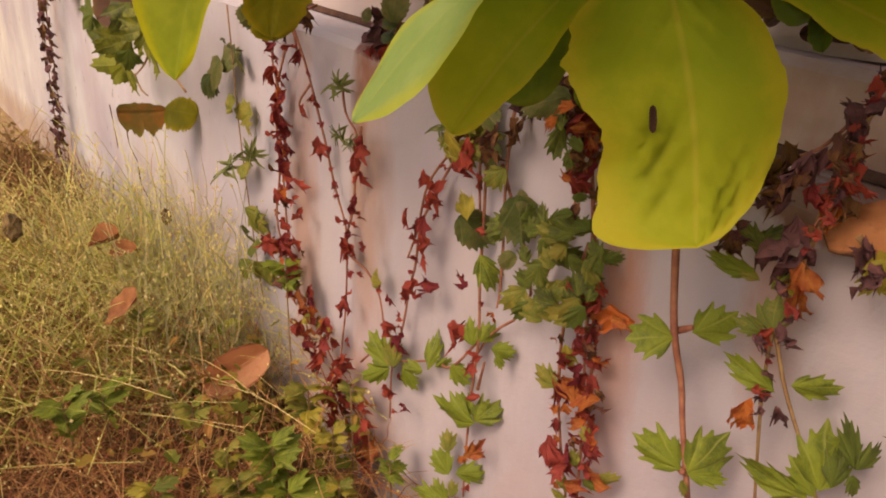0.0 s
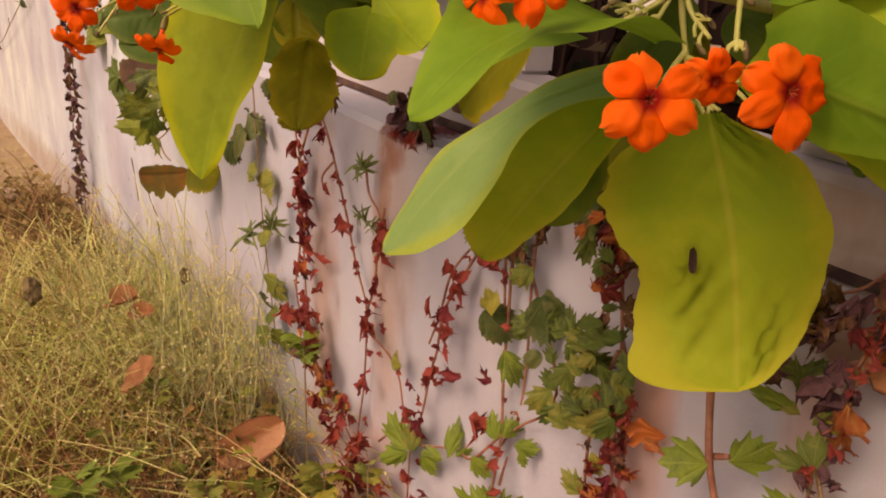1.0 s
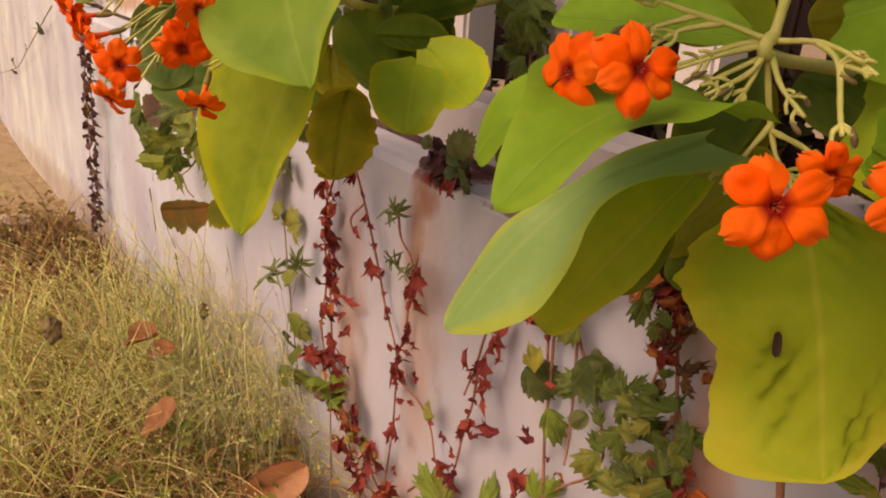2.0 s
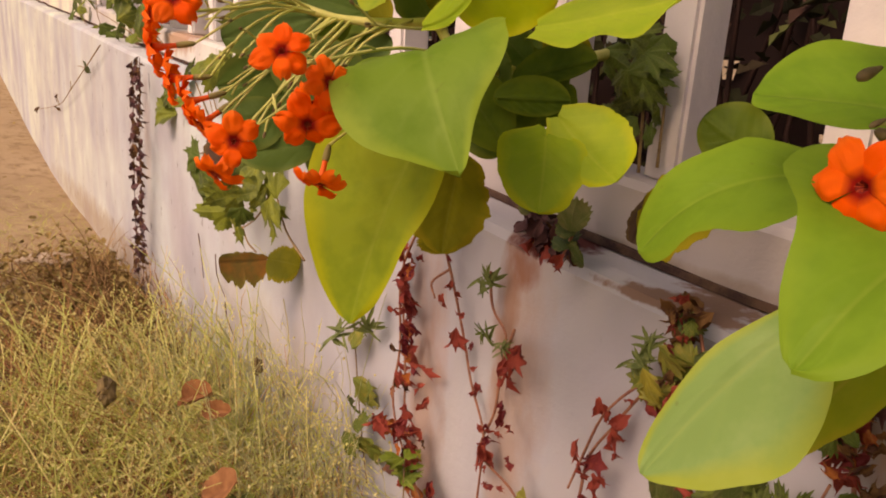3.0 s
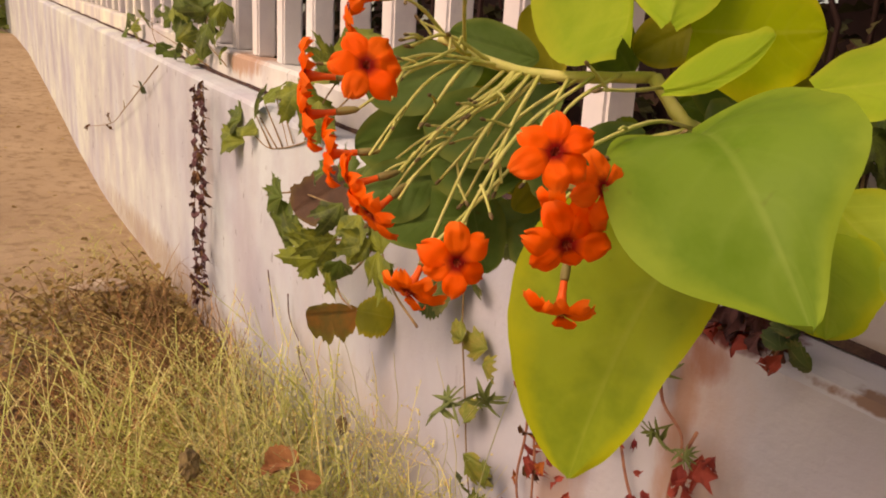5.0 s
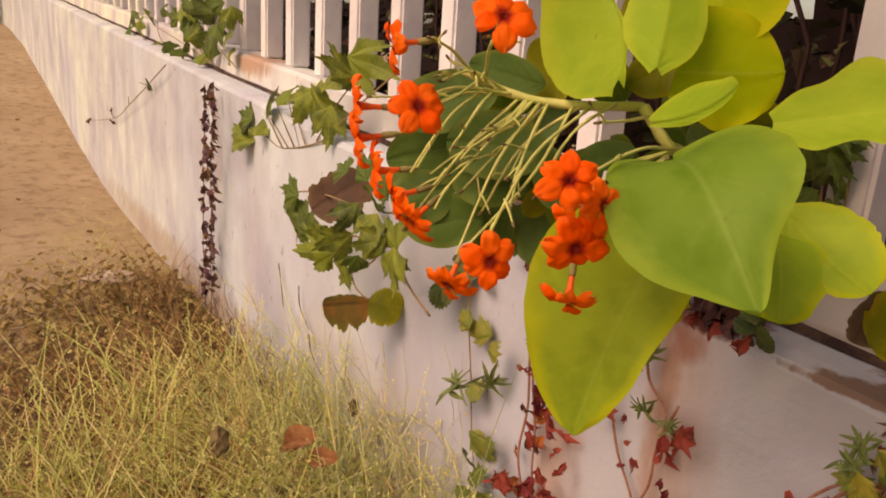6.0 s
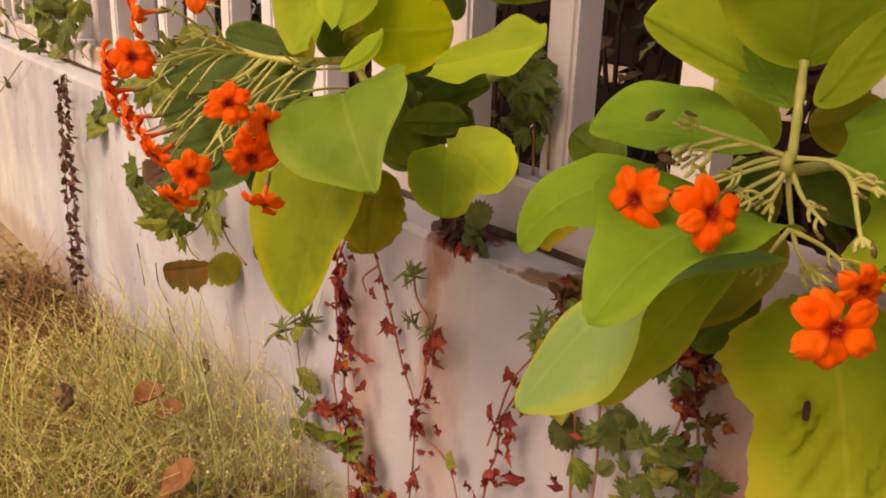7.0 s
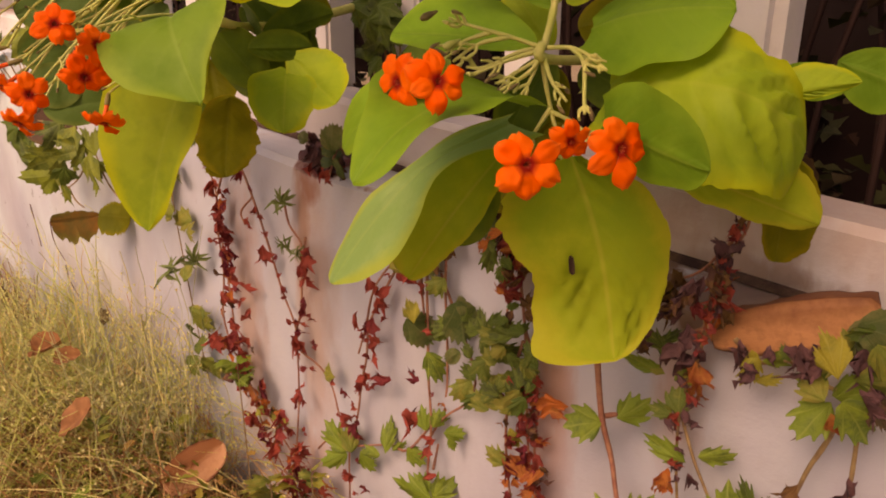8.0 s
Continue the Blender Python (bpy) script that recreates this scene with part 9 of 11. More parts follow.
ivy_leaf(vine_k, 'd', (-1.198, 0.427, 0.636), 0.054, 150)
ivy_leaf(vine_k, 'd', (-1.144, 0.445, 0.658), 0.031, 192)
ivy_leaf(vine_k, 'd', (-1.212, 0.425, 0.614), 0.033, 170)
ivy_leaf(vine_k, 'g', (-1.152, 0.433, 0.589), 0.035, 71)
ivy_leaf(vine_k, 'g', (-1.128, 0.446, 0.580), 0.044, 93)
ivy_leaf(vine_k, 'g', (-1.078, 0.428, 0.573), 0.034, 284)
ivy_leaf(vine_k, 'w', (-1.155, 0.433, 0.488), 0.044, 321)
ivy_leaf(vine_k, 'w', (-1.086, 0.445, 0.517), 0.042, 231)
ivy_leaf(vine_k, 'g', (-1.126, 0.441, 0.488), 0.036, 359)
ivy_leaf(vine_k, 'g', (-1.115, 0.448, 0.408), 0.051, 229)
ivy_leaf(vine_k, 'g', (-1.073, 0.436, 0.425), 0.039, 113)
ivy_leaf(vine_k, 'g', (-1.132, 0.439, 0.377), 0.037, 170)
ivy_leaf(vine_k, 'g', (-1.092, 0.449, 0.318), 0.056, 137)
ivy_leaf(vine_k, 'g', (-1.056, 0.440, 0.335), 0.046, 232)
ivy_leaf(vine_k, 'g', (-1.107, 0.440, 0.359), 0.037, 40)
ivy_leaf(vine_k, 'g', (-1.124, 0.431, 0.322), 0.038, 241)
vine_l = vine('dead dark vine hanging in strands over white wall', [[(-2.432, 0.447, 0.823), (-2.437, 0.445, 0.721), (-2.451, 0.439, 0.589), (-2.473, 0.445, 0.449), (-2.500, 0.447, 0.319), (-2.474, 0.440, 0.182), (-2.474, 0.441, 0.089)],
    [(-2.505, 0.442, 0.810), (-2.498, 0.440, 0.714), (-2.548, 0.444, 0.590), (-2.529, 0.440, 0.490), (-2.579, 0.447, 0.354), (-2.565, 0.446, 0.247), (-2.546, 0.442, 0.141)]], 0.0016, M_STEM_DEAD)
ivy_leaf(vine_l, 'b', (-2.358, 0.424, 0.824), 0.018, 186)
ivy_leaf(vine_l, 'b', (-2.358, 0.424, 0.818), 0.018, 194)
ivy_leaf(vine_l, 'k', (-2.368, 0.422, 0.817), 0.018, 154)
ivy_leaf(vine_l, 'k', (-2.452, 0.425, 0.800), 0.016, 183)
ivy_leaf(vine_l, 'b', (-2.451, 0.428, 0.801), 0.016, 176)
ivy_leaf(vine_l, 'b', (-2.438, 0.438, 0.799), 0.016, 203)
ivy_leaf(vine_l, 'k', (-2.425, 0.434, 0.793), 0.022, 199)
ivy_leaf(vine_l, 'b', (-2.392, 0.432, 0.791), 0.019, 218)
ivy_leaf(vine_l, 'b', (-2.424, 0.430, 0.780), 0.019, 159)
ivy_leaf(vine_l, 'b', (-2.481, 0.438, 0.777), 0.027, 136)
ivy_leaf(vine_l, 'b', (-2.341, 0.421, 0.784), 0.022, 146)
ivy_leaf(vine_l, 'q', (-2.367, 0.427, 0.775), 0.015, 115)
ivy_leaf(vine_l, 'q', (-2.372, 0.421, 0.771), 0.025, 291)
ivy_leaf(vine_l, 'k', (-2.470, 0.432, 0.757), 0.023, 221)
ivy_leaf(vine_l, 'k', (-2.314, 0.417, 0.768), 0.015, 175)
ivy_leaf(vine_l, 'q', (-2.401, 0.438, 0.753), 0.022, 155)
ivy_leaf(vine_l, 'q', (-2.336, 0.417, 0.750), 0.018, 234)
ivy_leaf(vine_l, 'b', (-2.476, 0.434, 0.734), 0.023, 165)
ivy_leaf(vine_l, 'b', (-2.393, 0.437, 0.738), 0.019, 159)
ivy_leaf(vine_l, 'k', (-2.433, 0.420, 0.732), 0.019, 210)
ivy_leaf(vine_l, 'b', (-2.426, 0.427, 0.730), 0.019, 191)
ivy_leaf(vine_l, 'b', (-2.456, 0.423, 0.717), 0.016, 142)
ivy_leaf(vine_l, 'b', (-2.496, 0.433, 0.706), 0.023, 157)
ivy_leaf(vine_l, 'b', (-2.336, 0.421, 0.724), 0.025, 158)
ivy_leaf(vine_l, 'k', (-2.404, 0.417, 0.706), 0.022, 222)
ivy_leaf(vine_l, 'b', (-2.472, 0.434, 0.701), 0.016, 190)
ivy_leaf(vine_l, 'k', (-2.458, 0.429, 0.694), 0.023, 140)
ivy_leaf(vine_l, 'b', (-2.374, 0.428, 0.695), 0.019, 203)
ivy_leaf(vine_l, 'b', (-2.340, 0.417, 0.696), 0.025, 190)
ivy_leaf(vine_l, 'q', (-2.374, 0.425, 0.694), 0.025, 212)
ivy_leaf(vine_l, 'k', (-2.340, 0.416, 0.690), 0.015, 143)
ivy_leaf(vine_l, 'q', (-2.469, 0.430, 0.664), 0.026, 314)
ivy_leaf(vine_l, 'k', (-2.387, 0.429, 0.671), 0.015, 204)
ivy_leaf(vine_l, 'k', (-2.481, 0.428, 0.654), 0.020, 204)
ivy_leaf(vine_l, 'b', (-2.439, 0.423, 0.653), 0.026, 228)
ivy_leaf(vine_l, 'b', (-2.443, 0.427, 0.651), 0.019, 174)
ivy_leaf(vine_l, 'b', (-2.376, 0.425, 0.660), 0.022, 202)
ivy_leaf(vine_l, 'q', (-2.380, 0.426, 0.649), 0.019, 104)
ivy_leaf(vine_l, 'q', (-2.386, 0.416, 0.642), 0.022, 317)
ivy_leaf(vine_l, 'b', (-2.364, 0.428, 0.648), 0.015, 190)
ivy_leaf(vine_l, 'q', (-2.491, 0.437, 0.621), 0.027, 0)
ivy_leaf(vine_l, 'b', (-2.354, 0.415, 0.639), 0.025, 223)
ivy_leaf(vine_l, 'q', (-2.427, 0.425, 0.620), 0.016, 268)
ivy_leaf(vine_l, 'q', (-2.452, 0.424, 0.609), 0.026, 90)
ivy_leaf(vine_l, 'k', (-2.511, 0.436, 0.593), 0.020, 146)
ivy_leaf(vine_l, 'q', (-2.471, 0.429, 0.600), 0.023, 257)
ivy_leaf(vine_l, 'b', (-2.397, 0.424, 0.605), 0.026, 141)
ivy_leaf(vine_l, 'q', (-2.353, 0.424, 0.605), 0.015, 251)
ivy_leaf(vine_l, 'b', (-2.394, 0.427, 0.599), 0.022, 149)
ivy_leaf(vine_l, 'b', (-2.424, 0.435, 0.589), 0.023, 210)
ivy_leaf(vine_l, 'b', (-2.410, 0.421, 0.580), 0.023, 213)
ivy_leaf(vine_l, 'b', (-2.493, 0.428, 0.568), 0.027, 137)
ivy_leaf(vine_l, 'k', (-2.401, 0.429, 0.571), 0.026, 201)
ivy_leaf(vine_l, 'b', (-2.395, 0.417, 0.575), 0.026, 204)
ivy_leaf(vine_l, 'b', (-2.530, 0.438, 0.541), 0.024, 160)
ivy_leaf(vine_l, 'q', (-2.359, 0.422, 0.564), 0.015, 198)
ivy_leaf(vine_l, 'k', (-2.335, 0.417, 0.571), 0.018, 154)
ivy_leaf(vine_l, 'q', (-2.395, 0.433, 0.556), 0.016, 117)
ivy_leaf(vine_l, 'q', (-2.360, 0.417, 0.558), 0.019, 1)
ivy_leaf(vine_l, 'b', (-2.438, 0.420, 0.531), 0.019, 203)
ivy_leaf(vine_l, 'b', (-2.334, 0.419, 0.550), 0.022, 218)
ivy_leaf(vine_l, 'b', (-2.474, 0.422, 0.514), 0.020, 131)
ivy_leaf(vine_l, 'k', (-2.455, 0.419, 0.521), 0.023, 182)
ivy_leaf(vine_l, 'q', (-2.410, 0.431, 0.517), 0.016, 111)
ivy_leaf(vine_l, 'q', (-2.428, 0.429, 0.515), 0.026, 71)
ivy_leaf(vine_l, 'k', (-2.378, 0.422, 0.512), 0.026, 132)
ivy_leaf(vine_l, 'b', (-2.381, 0.430, 0.510), 0.026, 207)
ivy_leaf(vine_l, 'b', (-2.519, 0.433, 0.476), 0.020, 162)
ivy_leaf(vine_l, 'q', (-2.404, 0.426, 0.497), 0.016, 105)
ivy_leaf(vine_l, 'b', (-2.363, 0.417, 0.498), 0.022, 211)
ivy_leaf(vine_l, 'k', (-2.475, 0.427, 0.471), 0.016, 210)
ivy_leaf(vine_l, 'k', (-2.547, 0.438, 0.450), 0.017, 170)
ivy_leaf(vine_l, 'b', (-2.421, 0.436, 0.476), 0.016, 165)
ivy_leaf(vine_l, 'q', (-2.457, 0.428, 0.463), 0.020, 209)
ivy_leaf(vine_l, 'q', (-2.525, 0.435, 0.444), 0.024, 163)
ivy_leaf(vine_l, 'k', (-2.425, 0.432, 0.457), 0.026, 184)
ivy_leaf(vine_l, 'b', (-2.373, 0.421, 0.462), 0.016, 221)
ivy_leaf(vine_l, 'k', (-2.356, 0.421, 0.463), 0.022, 143)
ivy_leaf(vine_l, 'b', (-2.434, 0.437, 0.443), 0.027, 142)
ivy_leaf(vine_l, 'q', (-2.415, 0.430, 0.439), 0.023, 41)
ivy_leaf(vine_l, 'q', (-2.485, 0.431, 0.413), 0.024, 77)
ivy_leaf(vine_l, 'b', (-2.402, 0.426, 0.431), 0.016, 182)
ivy_leaf(vine_l, 'k', (-2.479, 0.425, 0.408), 0.024, 164)
ivy_leaf(vine_l, 'k', (-2.440, 0.419, 0.409), 0.023, 167)
ivy_leaf(vine_l, 'b', (-2.450, 0.436, 0.409), 0.023, 200)
ivy_leaf(vine_l, 'k', (-2.445, 0.415, 0.406), 0.016, 136)
ivy_leaf(vine_l, 'b', (-2.486, 0.432, 0.387), 0.016, 162)
ivy_leaf(vine_l, 'k', (-2.512, 0.437, 0.378), 0.024, 213)
ivy_leaf(vine_l, 'b', (-2.472, 0.426, 0.378), 0.024, 224)
ivy_leaf(vine_l, 'k', (-2.364, 0.415, 0.398), 0.026, 196)
ivy_leaf(vine_l, 'b', (-2.385, 0.422, 0.386), 0.016, 175)
ivy_leaf(vine_l, 'k', (-2.461, 0.436, 0.364), 0.023, 173)
ivy_leaf(vine_l, 'k', (-2.478, 0.431, 0.354), 0.024, 141)
ivy_leaf(vine_l, 'b', (-2.454, 0.438, 0.353), 0.023, 131)
ivy_leaf(vine_l, 'b', (-2.438, 0.434, 0.358), 0.023, 226)
ivy_leaf(vine_l, 'k', (-2.452, 0.424, 0.343), 0.016, 221)
ivy_leaf(vine_l, 'k', (-2.414, 0.435, 0.352), 0.027, 209)
ivy_leaf(vine_l, 'k', (-2.376, 0.418, 0.358), 0.023, 186)
ivy_leaf(vine_l, 'q', (-2.467, 0.422, 0.333), 0.016, 336)
ivy_leaf(vine_l, 'b', (-2.518, 0.438, 0.303), 0.020, 213)
ivy_leaf(vine_l, 'k', (-2.448, 0.436, 0.318), 0.020, 186)
ivy_leaf(vine_l, 'k', (-2.486, 0.428, 0.304), 0.028, 131)
ivy_leaf(vine_l, 'b', (-2.474, 0.434, 0.301), 0.024, 215)
ivy_leaf(vine_l, 'b', (-2.447, 0.432, 0.310), 0.027, 142)
ivy_leaf(vine_l, 'b', (-2.435, 0.419, 0.303), 0.020, 147)
ivy_leaf(vine_l, 'b', (-2.533, 0.437, 0.276), 0.021, 180)
ivy_leaf(vine_l, 'b', (-2.513, 0.425, 0.268), 0.028, 224)
ivy_leaf(vine_l, 'k', (-2.416, 0.433, 0.296), 0.023, 171)
ivy_leaf(vine_l, 'k', (-2.445, 0.419, 0.280), 0.024, 219)
ivy_leaf(vine_l, 'k', (-2.503, 0.436, 0.253), 0.028, 211)
ivy_leaf(vine_l, 'k', (-2.366, 0.419, 0.289), 0.023, 222)
ivy_leaf(vine_l, 'b', (-2.574, 0.439, 0.227), 0.021, 133)
ivy_leaf(vine_l, 'b', (-2.365, 0.420, 0.284), 0.026, 157)
ivy_leaf(vine_l, 'k', (-2.451, 0.431, 0.256), 0.027, 163)
ivy_leaf(vine_l, 'b', (-2.451, 0.419, 0.243), 0.020, 220)
ivy_leaf(vine_l, 'b', (-2.528, 0.428, 0.214), 0.017, 184)
ivy_leaf(vine_l, 'b', (-2.371, 0.422, 0.259), 0.026, 198)
ivy_leaf(vine_l, 'b', (-2.507, 0.429, 0.213), 0.021, 166)
ivy_leaf(vine_l, 'b', (-2.417, 0.420, 0.232), 0.023, 191)
ivy_leaf(vine_l, 'k', (-2.513, 0.426, 0.200), 0.017, 137)
ivy_leaf(vine_l, 'k', (-2.520, 0.436, 0.189), 0.028, 136)
vine_m = vine('bare twig with dry tips clinging to wall', [[(-2.988, 0.448, 0.834), (-3.271, 0.444, 0.743), (-3.634, 0.444, 0.635), (-4.047, 0.451, 0.531), (-4.835, 0.447, 0.426)],
    [(-3.316, 0.453, 0.740), (-3.434, 0.446, 0.741)],
    [(-4.051, 0.452, 0.530), (-4.093, 0.446, 0.577)],
    [(-3.682, 0.452, 0.630), (-3.693, 0.453, 0.664)]], 0.0022, M_STEM_BROWN)
ivy_leaf(vine_m, 'd', (-3.264, 0.440, 0.750), 0.042, 183)
ivy_leaf(vine_m, 'b', (-4.050, 0.443, 0.569), 0.026, 149)
ivy_leaf(vine_m, 'b', (-4.642, 0.427, 0.449), 0.030, 138)
ivy_leaf(vine_m, 'b', (-4.028, 0.435, 0.520), 0.026, 172)

# dry twigs before the wall
for stem in (
    ((-1.962, 0.458, 0.441), (-1.943, 0.458, 0.394), (-1.928, 0.458, 0.340)),
    ((-1.835, 0.458, 0.424), (-1.825, 0.458, 0.374), (-1.770, 0.458, 0.342)),
    ((-1.774, 0.458, 0.330), (-1.756, 0.458, 0.291), (-1.701, 0.458, 0.263)),
):
    twig = thing('dry_twig', stem[0], 'thin dark dry twig hanging before the wall', 'twig', 'dry twigs before the wall')
    v, f = tube(stem, 0.0016, 0.0009, 5, 4, 0.2)
    part('stem', mesh_of('stem', v, f, M_STEM_DEAD), twig)

# withered tuft on the ledge
tuft = vine('withered maroon plant tuft rooted in the ledge joint', [[(-0.762, 0.503, 0.751), (-0.782, 0.501, 0.725), (-0.803, 0.497, 0.706), (-0.832, 0.500, 0.686)],
    [(-0.761, 0.495, 0.732), (-0.799, 0.504, 0.699), (-0.837, 0.497, 0.674)],
    [(-0.772, 0.497, 0.742), (-0.815, 0.495, 0.738), (-0.840, 0.501, 0.738)]], 0.0040, M_STEM_DEAD)
ivy_leaf(tuft, 'k', (-0.809, 0.488, 0.744), 0.027, 180)
ivy_leaf(tuft, 'k', (-0.830, 0.493, 0.727), 0.028, 154)
ivy_leaf(tuft, 'r', (-0.790, 0.491, 0.717), 0.041, 219)
ivy_leaf(tuft, 'k', (-0.757, 0.472, 0.736), 0.036, 182)
ivy_leaf(tuft, 'r', (-0.799, 0.484, 0.709), 0.034, 163)
ivy_leaf(tuft, 'k', (-0.744, 0.477, 0.730), 0.032, 228)
ivy_leaf(tuft, 'r', (-0.829, 0.493, 0.684), 0.028, 167)
ivy_leaf(tuft, 'b', (-0.760, 0.484, 0.740), 0.039, 138)
ivy_leaf(tuft, 'r', (-0.774, 0.481, 0.710), 0.031, 182)
ivy_leaf(tuft, 'k', (-0.786, 0.475, 0.734), 0.033, 183)
ivy_leaf(tuft, 'k', (-0.780, 0.470, 0.757), 0.023, 216)
ivy_leaf(tuft, 'd', (-0.808, 0.472, 0.753), 0.016, 45)
ivy_leaf(tuft, 'b', (-0.736, 0.476, 0.742), 0.032, 178)
ivy_leaf(tuft, 'k', (-0.761, 0.474, 0.721), 0.030, 130)
ivy_leaf(tuft, 'b', (-0.781, 0.481, 0.728), 0.033, 134)
ivy_leaf(tuft, 'r', (-0.766, 0.494, 0.717), 0.027, 189)

# dead leaves hanging from the ledge
tuft_b = vine('dark withered leaves hanging from the wall ledge', [[(-0.513, 0.478, 0.724), (-0.483, 0.479, 0.713), (-0.449, 0.472, 0.705)],
    [(-0.444, 0.477, 0.729), (-0.460, 0.477, 0.707), (-0.448, 0.474, 0.675)],
    [(-0.427, 0.474, 0.718), (-0.438, 0.470, 0.697)]], 0.0040, M_STEM_DEAD)
ivy_leaf(tuft_b, 'k', (-0.499, 0.458, 0.714), 0.031, 203)
ivy_leaf(tuft_b, 'k', (-0.475, 0.460, 0.711), 0.036, 185)
ivy_leaf(tuft_b, 'b', (-0.463, 0.465, 0.708), 0.031, 223)
ivy_leaf(tuft_b, 'k', (-0.438, 0.460, 0.713), 0.034, 201)
ivy_leaf(tuft_b, 'r', (-0.423, 0.458, 0.704), 0.029, 190)
ivy_leaf(tuft_b, 'k', (-0.443, 0.461, 0.692), 0.030, 147)
ivy_leaf(tuft_b, 'b', (-0.428, 0.468, 0.719), 0.034, 145)
ivy_leaf(tuft_b, 'k', (-0.466, 0.459, 0.722), 0.030, 182)
ivy_leaf(tuft_b, 'k', (-0.409, 0.455, 0.709), 0.029, 142)
ivy_leaf(tuft_b, 'r', (-0.419, 0.447, 0.684), 0.024, 152)
ivy_leaf(tuft_b, 'k', (-0.430, 0.469, 0.689), 0.028, 194)
ivy_leaf(tuft_b, 'b', (-0.445, 0.451, 0.726), 0.029, 207)
ivy_leaf(tuft_b, 'k', (-0.407, 0.456, 0.728), 0.028, 227)
ivy_leaf(tuft_b, 'r', (-0.428, 0.447, 0.663), 0.022, 202)
ivy_leaf(tuft_b, 'k', (-0.514, 0.460, 0.707), 0.027, 221)

# ivy clumps
ivy_clump_a = vine('clump of green lobed ivy leaves with a maroon leaf', [[(-1.335, 0.357, 0.719), (-1.416, 0.357, 0.673), (-1.473, 0.364, 0.618)],
    [(-1.238, 0.363, 0.715), (-1.328, 0.355, 0.676), (-1.521, 0.363, 0.646)],
    [(-1.369, 0.357, 0.609), (-1.357, 0.362, 0.584), (-1.306, 0.357, 0.582)],
    [(-1.239, 0.355, 0.691), (-1.318, 0.361, 0.633), (-1.407, 0.355, 0.588)],
    [(-1.341, 0.360, 0.717), (-1.507, 0.356, 0.710), (-1.682, 0.361, 0.672)],
    [(-1.129, 0.360, 0.617), (-1.192, 0.359, 0.645), (-1.230, 0.359, 0.693)]], 0.0018, M_STEM_BROWN)
ivy_leaf(ivy_clump_a, 'D', (-1.605, 0.343, 0.689), 0.060, 90)
ivy_leaf(ivy_clump_a, 'D', (-1.587, 0.352, 0.637), 0.080, 90)
ivy_leaf(ivy_clump_a, 'L', (-1.485, 0.348, 0.606), 0.075, 100)
ivy_leaf(ivy_clump_a, 'L', (-1.394, 0.349, 0.603), 0.062, 150)
ivy_leaf(ivy_clump_a, 'L', (-1.195, 0.332, 0.672), 0.059, 190)
ivy_leaf(ivy_clump_a, 'L', (-1.367, 0.335, 0.659), 0.059, 120)
ivy_leaf(ivy_clump_a, 'L', (-1.317, 0.350, 0.662), 0.049, 357)
ivy_leaf(ivy_clump_a, 'D', (-1.363, 0.330, 0.776), 0.050, 81)
ivy_leaf(ivy_clump_a, 'L', (-1.265, 0.331, 0.711), 0.054, 175)
ivy_leaf(ivy_clump_a, 'L', (-1.245, 0.331, 0.691), 0.046, 113)
ivy_leaf(ivy_clump_a, 'L', (-1.232, 0.351, 0.701), 0.046, 36)
ivy_leaf(ivy_clump_a, 'D', (-1.538, 0.349, 0.643), 0.048, 43)
ivy_leaf(ivy_clump_a, 'L', (-1.456, 0.345, 0.644), 0.046, 94)
ivy_leaf(ivy_clump_a, 'D', (-1.307, 0.340, 0.786), 0.048, 39)
ivy_leaf(ivy_clump_a, 'D', (-1.236, 0.340, 0.782), 0.045, 189)
ivy_leaf(ivy_clump_a, 'D', (-1.256, 0.334, 0.746), 0.054, 136)
ivy_leaf(ivy_clump_a, 'L', (-1.201, 0.344, 0.669), 0.037, 180)
ivy_leaf(ivy_clump_a, 'D', (-1.340, 0.340, 0.710), 0.050, 146)
ivy_leaf(ivy_clump_a, 'D', (-1.297, 0.331, 0.643), 0.040, 170)
big_leaf(ivy_clump_a, "maroon", (-1.467, 0.427, 0.736), (-1.467, 0.331, 0.689), (-1.485, 0.371, 0.747), (-1.439, 0.386, 0.676), k=0.75, rag=0.09, fold=0.1, vein=0.6)
big_leaf(ivy_clump_a, "bronze", (-1.420, 0.418, 0.531), (-1.426, 0.335, 0.535), (-1.434, 0.377, 0.545), (-1.404, 0.369, 0.493), k=0.75, rag=0.09, fold=0.1, vein=0.6)
big_leaf(ivy_clump_a, "olive", (-1.418, 0.421, 0.531), (-1.380, 0.464, 0.524), (-1.414, 0.447, 0.556), (-1.374, 0.431, 0.498), k=0.75, rag=0.09, fold=0.1, vein=0.6)
ivy_clump_b = vine('green ivy sprigs spilling over the wall ledge', [[(-1.449, 0.468, 0.916), (-1.622, 0.471, 0.832), (-1.745, 0.468, 0.761), (-1.972, 0.471, 0.712), (-2.082, 0.469, 0.726)],
    [(-1.966, 0.468, 0.713), (-2.072, 0.466, 0.781)],
    [(-1.894, 0.467, 0.727), (-2.009, 0.471, 0.801)],
    [(-1.826, 0.465, 0.743), (-1.896, 0.467, 0.813)],
    [(-1.935, 0.470, 0.718), (-2.042, 0.469, 0.771)],
    [(-1.872, 0.472, 0.730), (-1.939, 0.471, 0.821)],
    [(-1.774, 0.469, 0.757), (-1.670, 0.469, 0.848), (-1.536, 0.470, 0.930)]], 0.0018, M_STEM_BROWN)
ivy_leaf(ivy_clump_b, 'L', (-2.196, 0.451, 0.713), 0.099, 80)
ivy_leaf(ivy_clump_b, 'D', (-2.195, 0.451, 0.755), 0.085, 90)
ivy_leaf(ivy_clump_b, 'L', (-1.751, 0.458, 0.828), 0.111, 200)
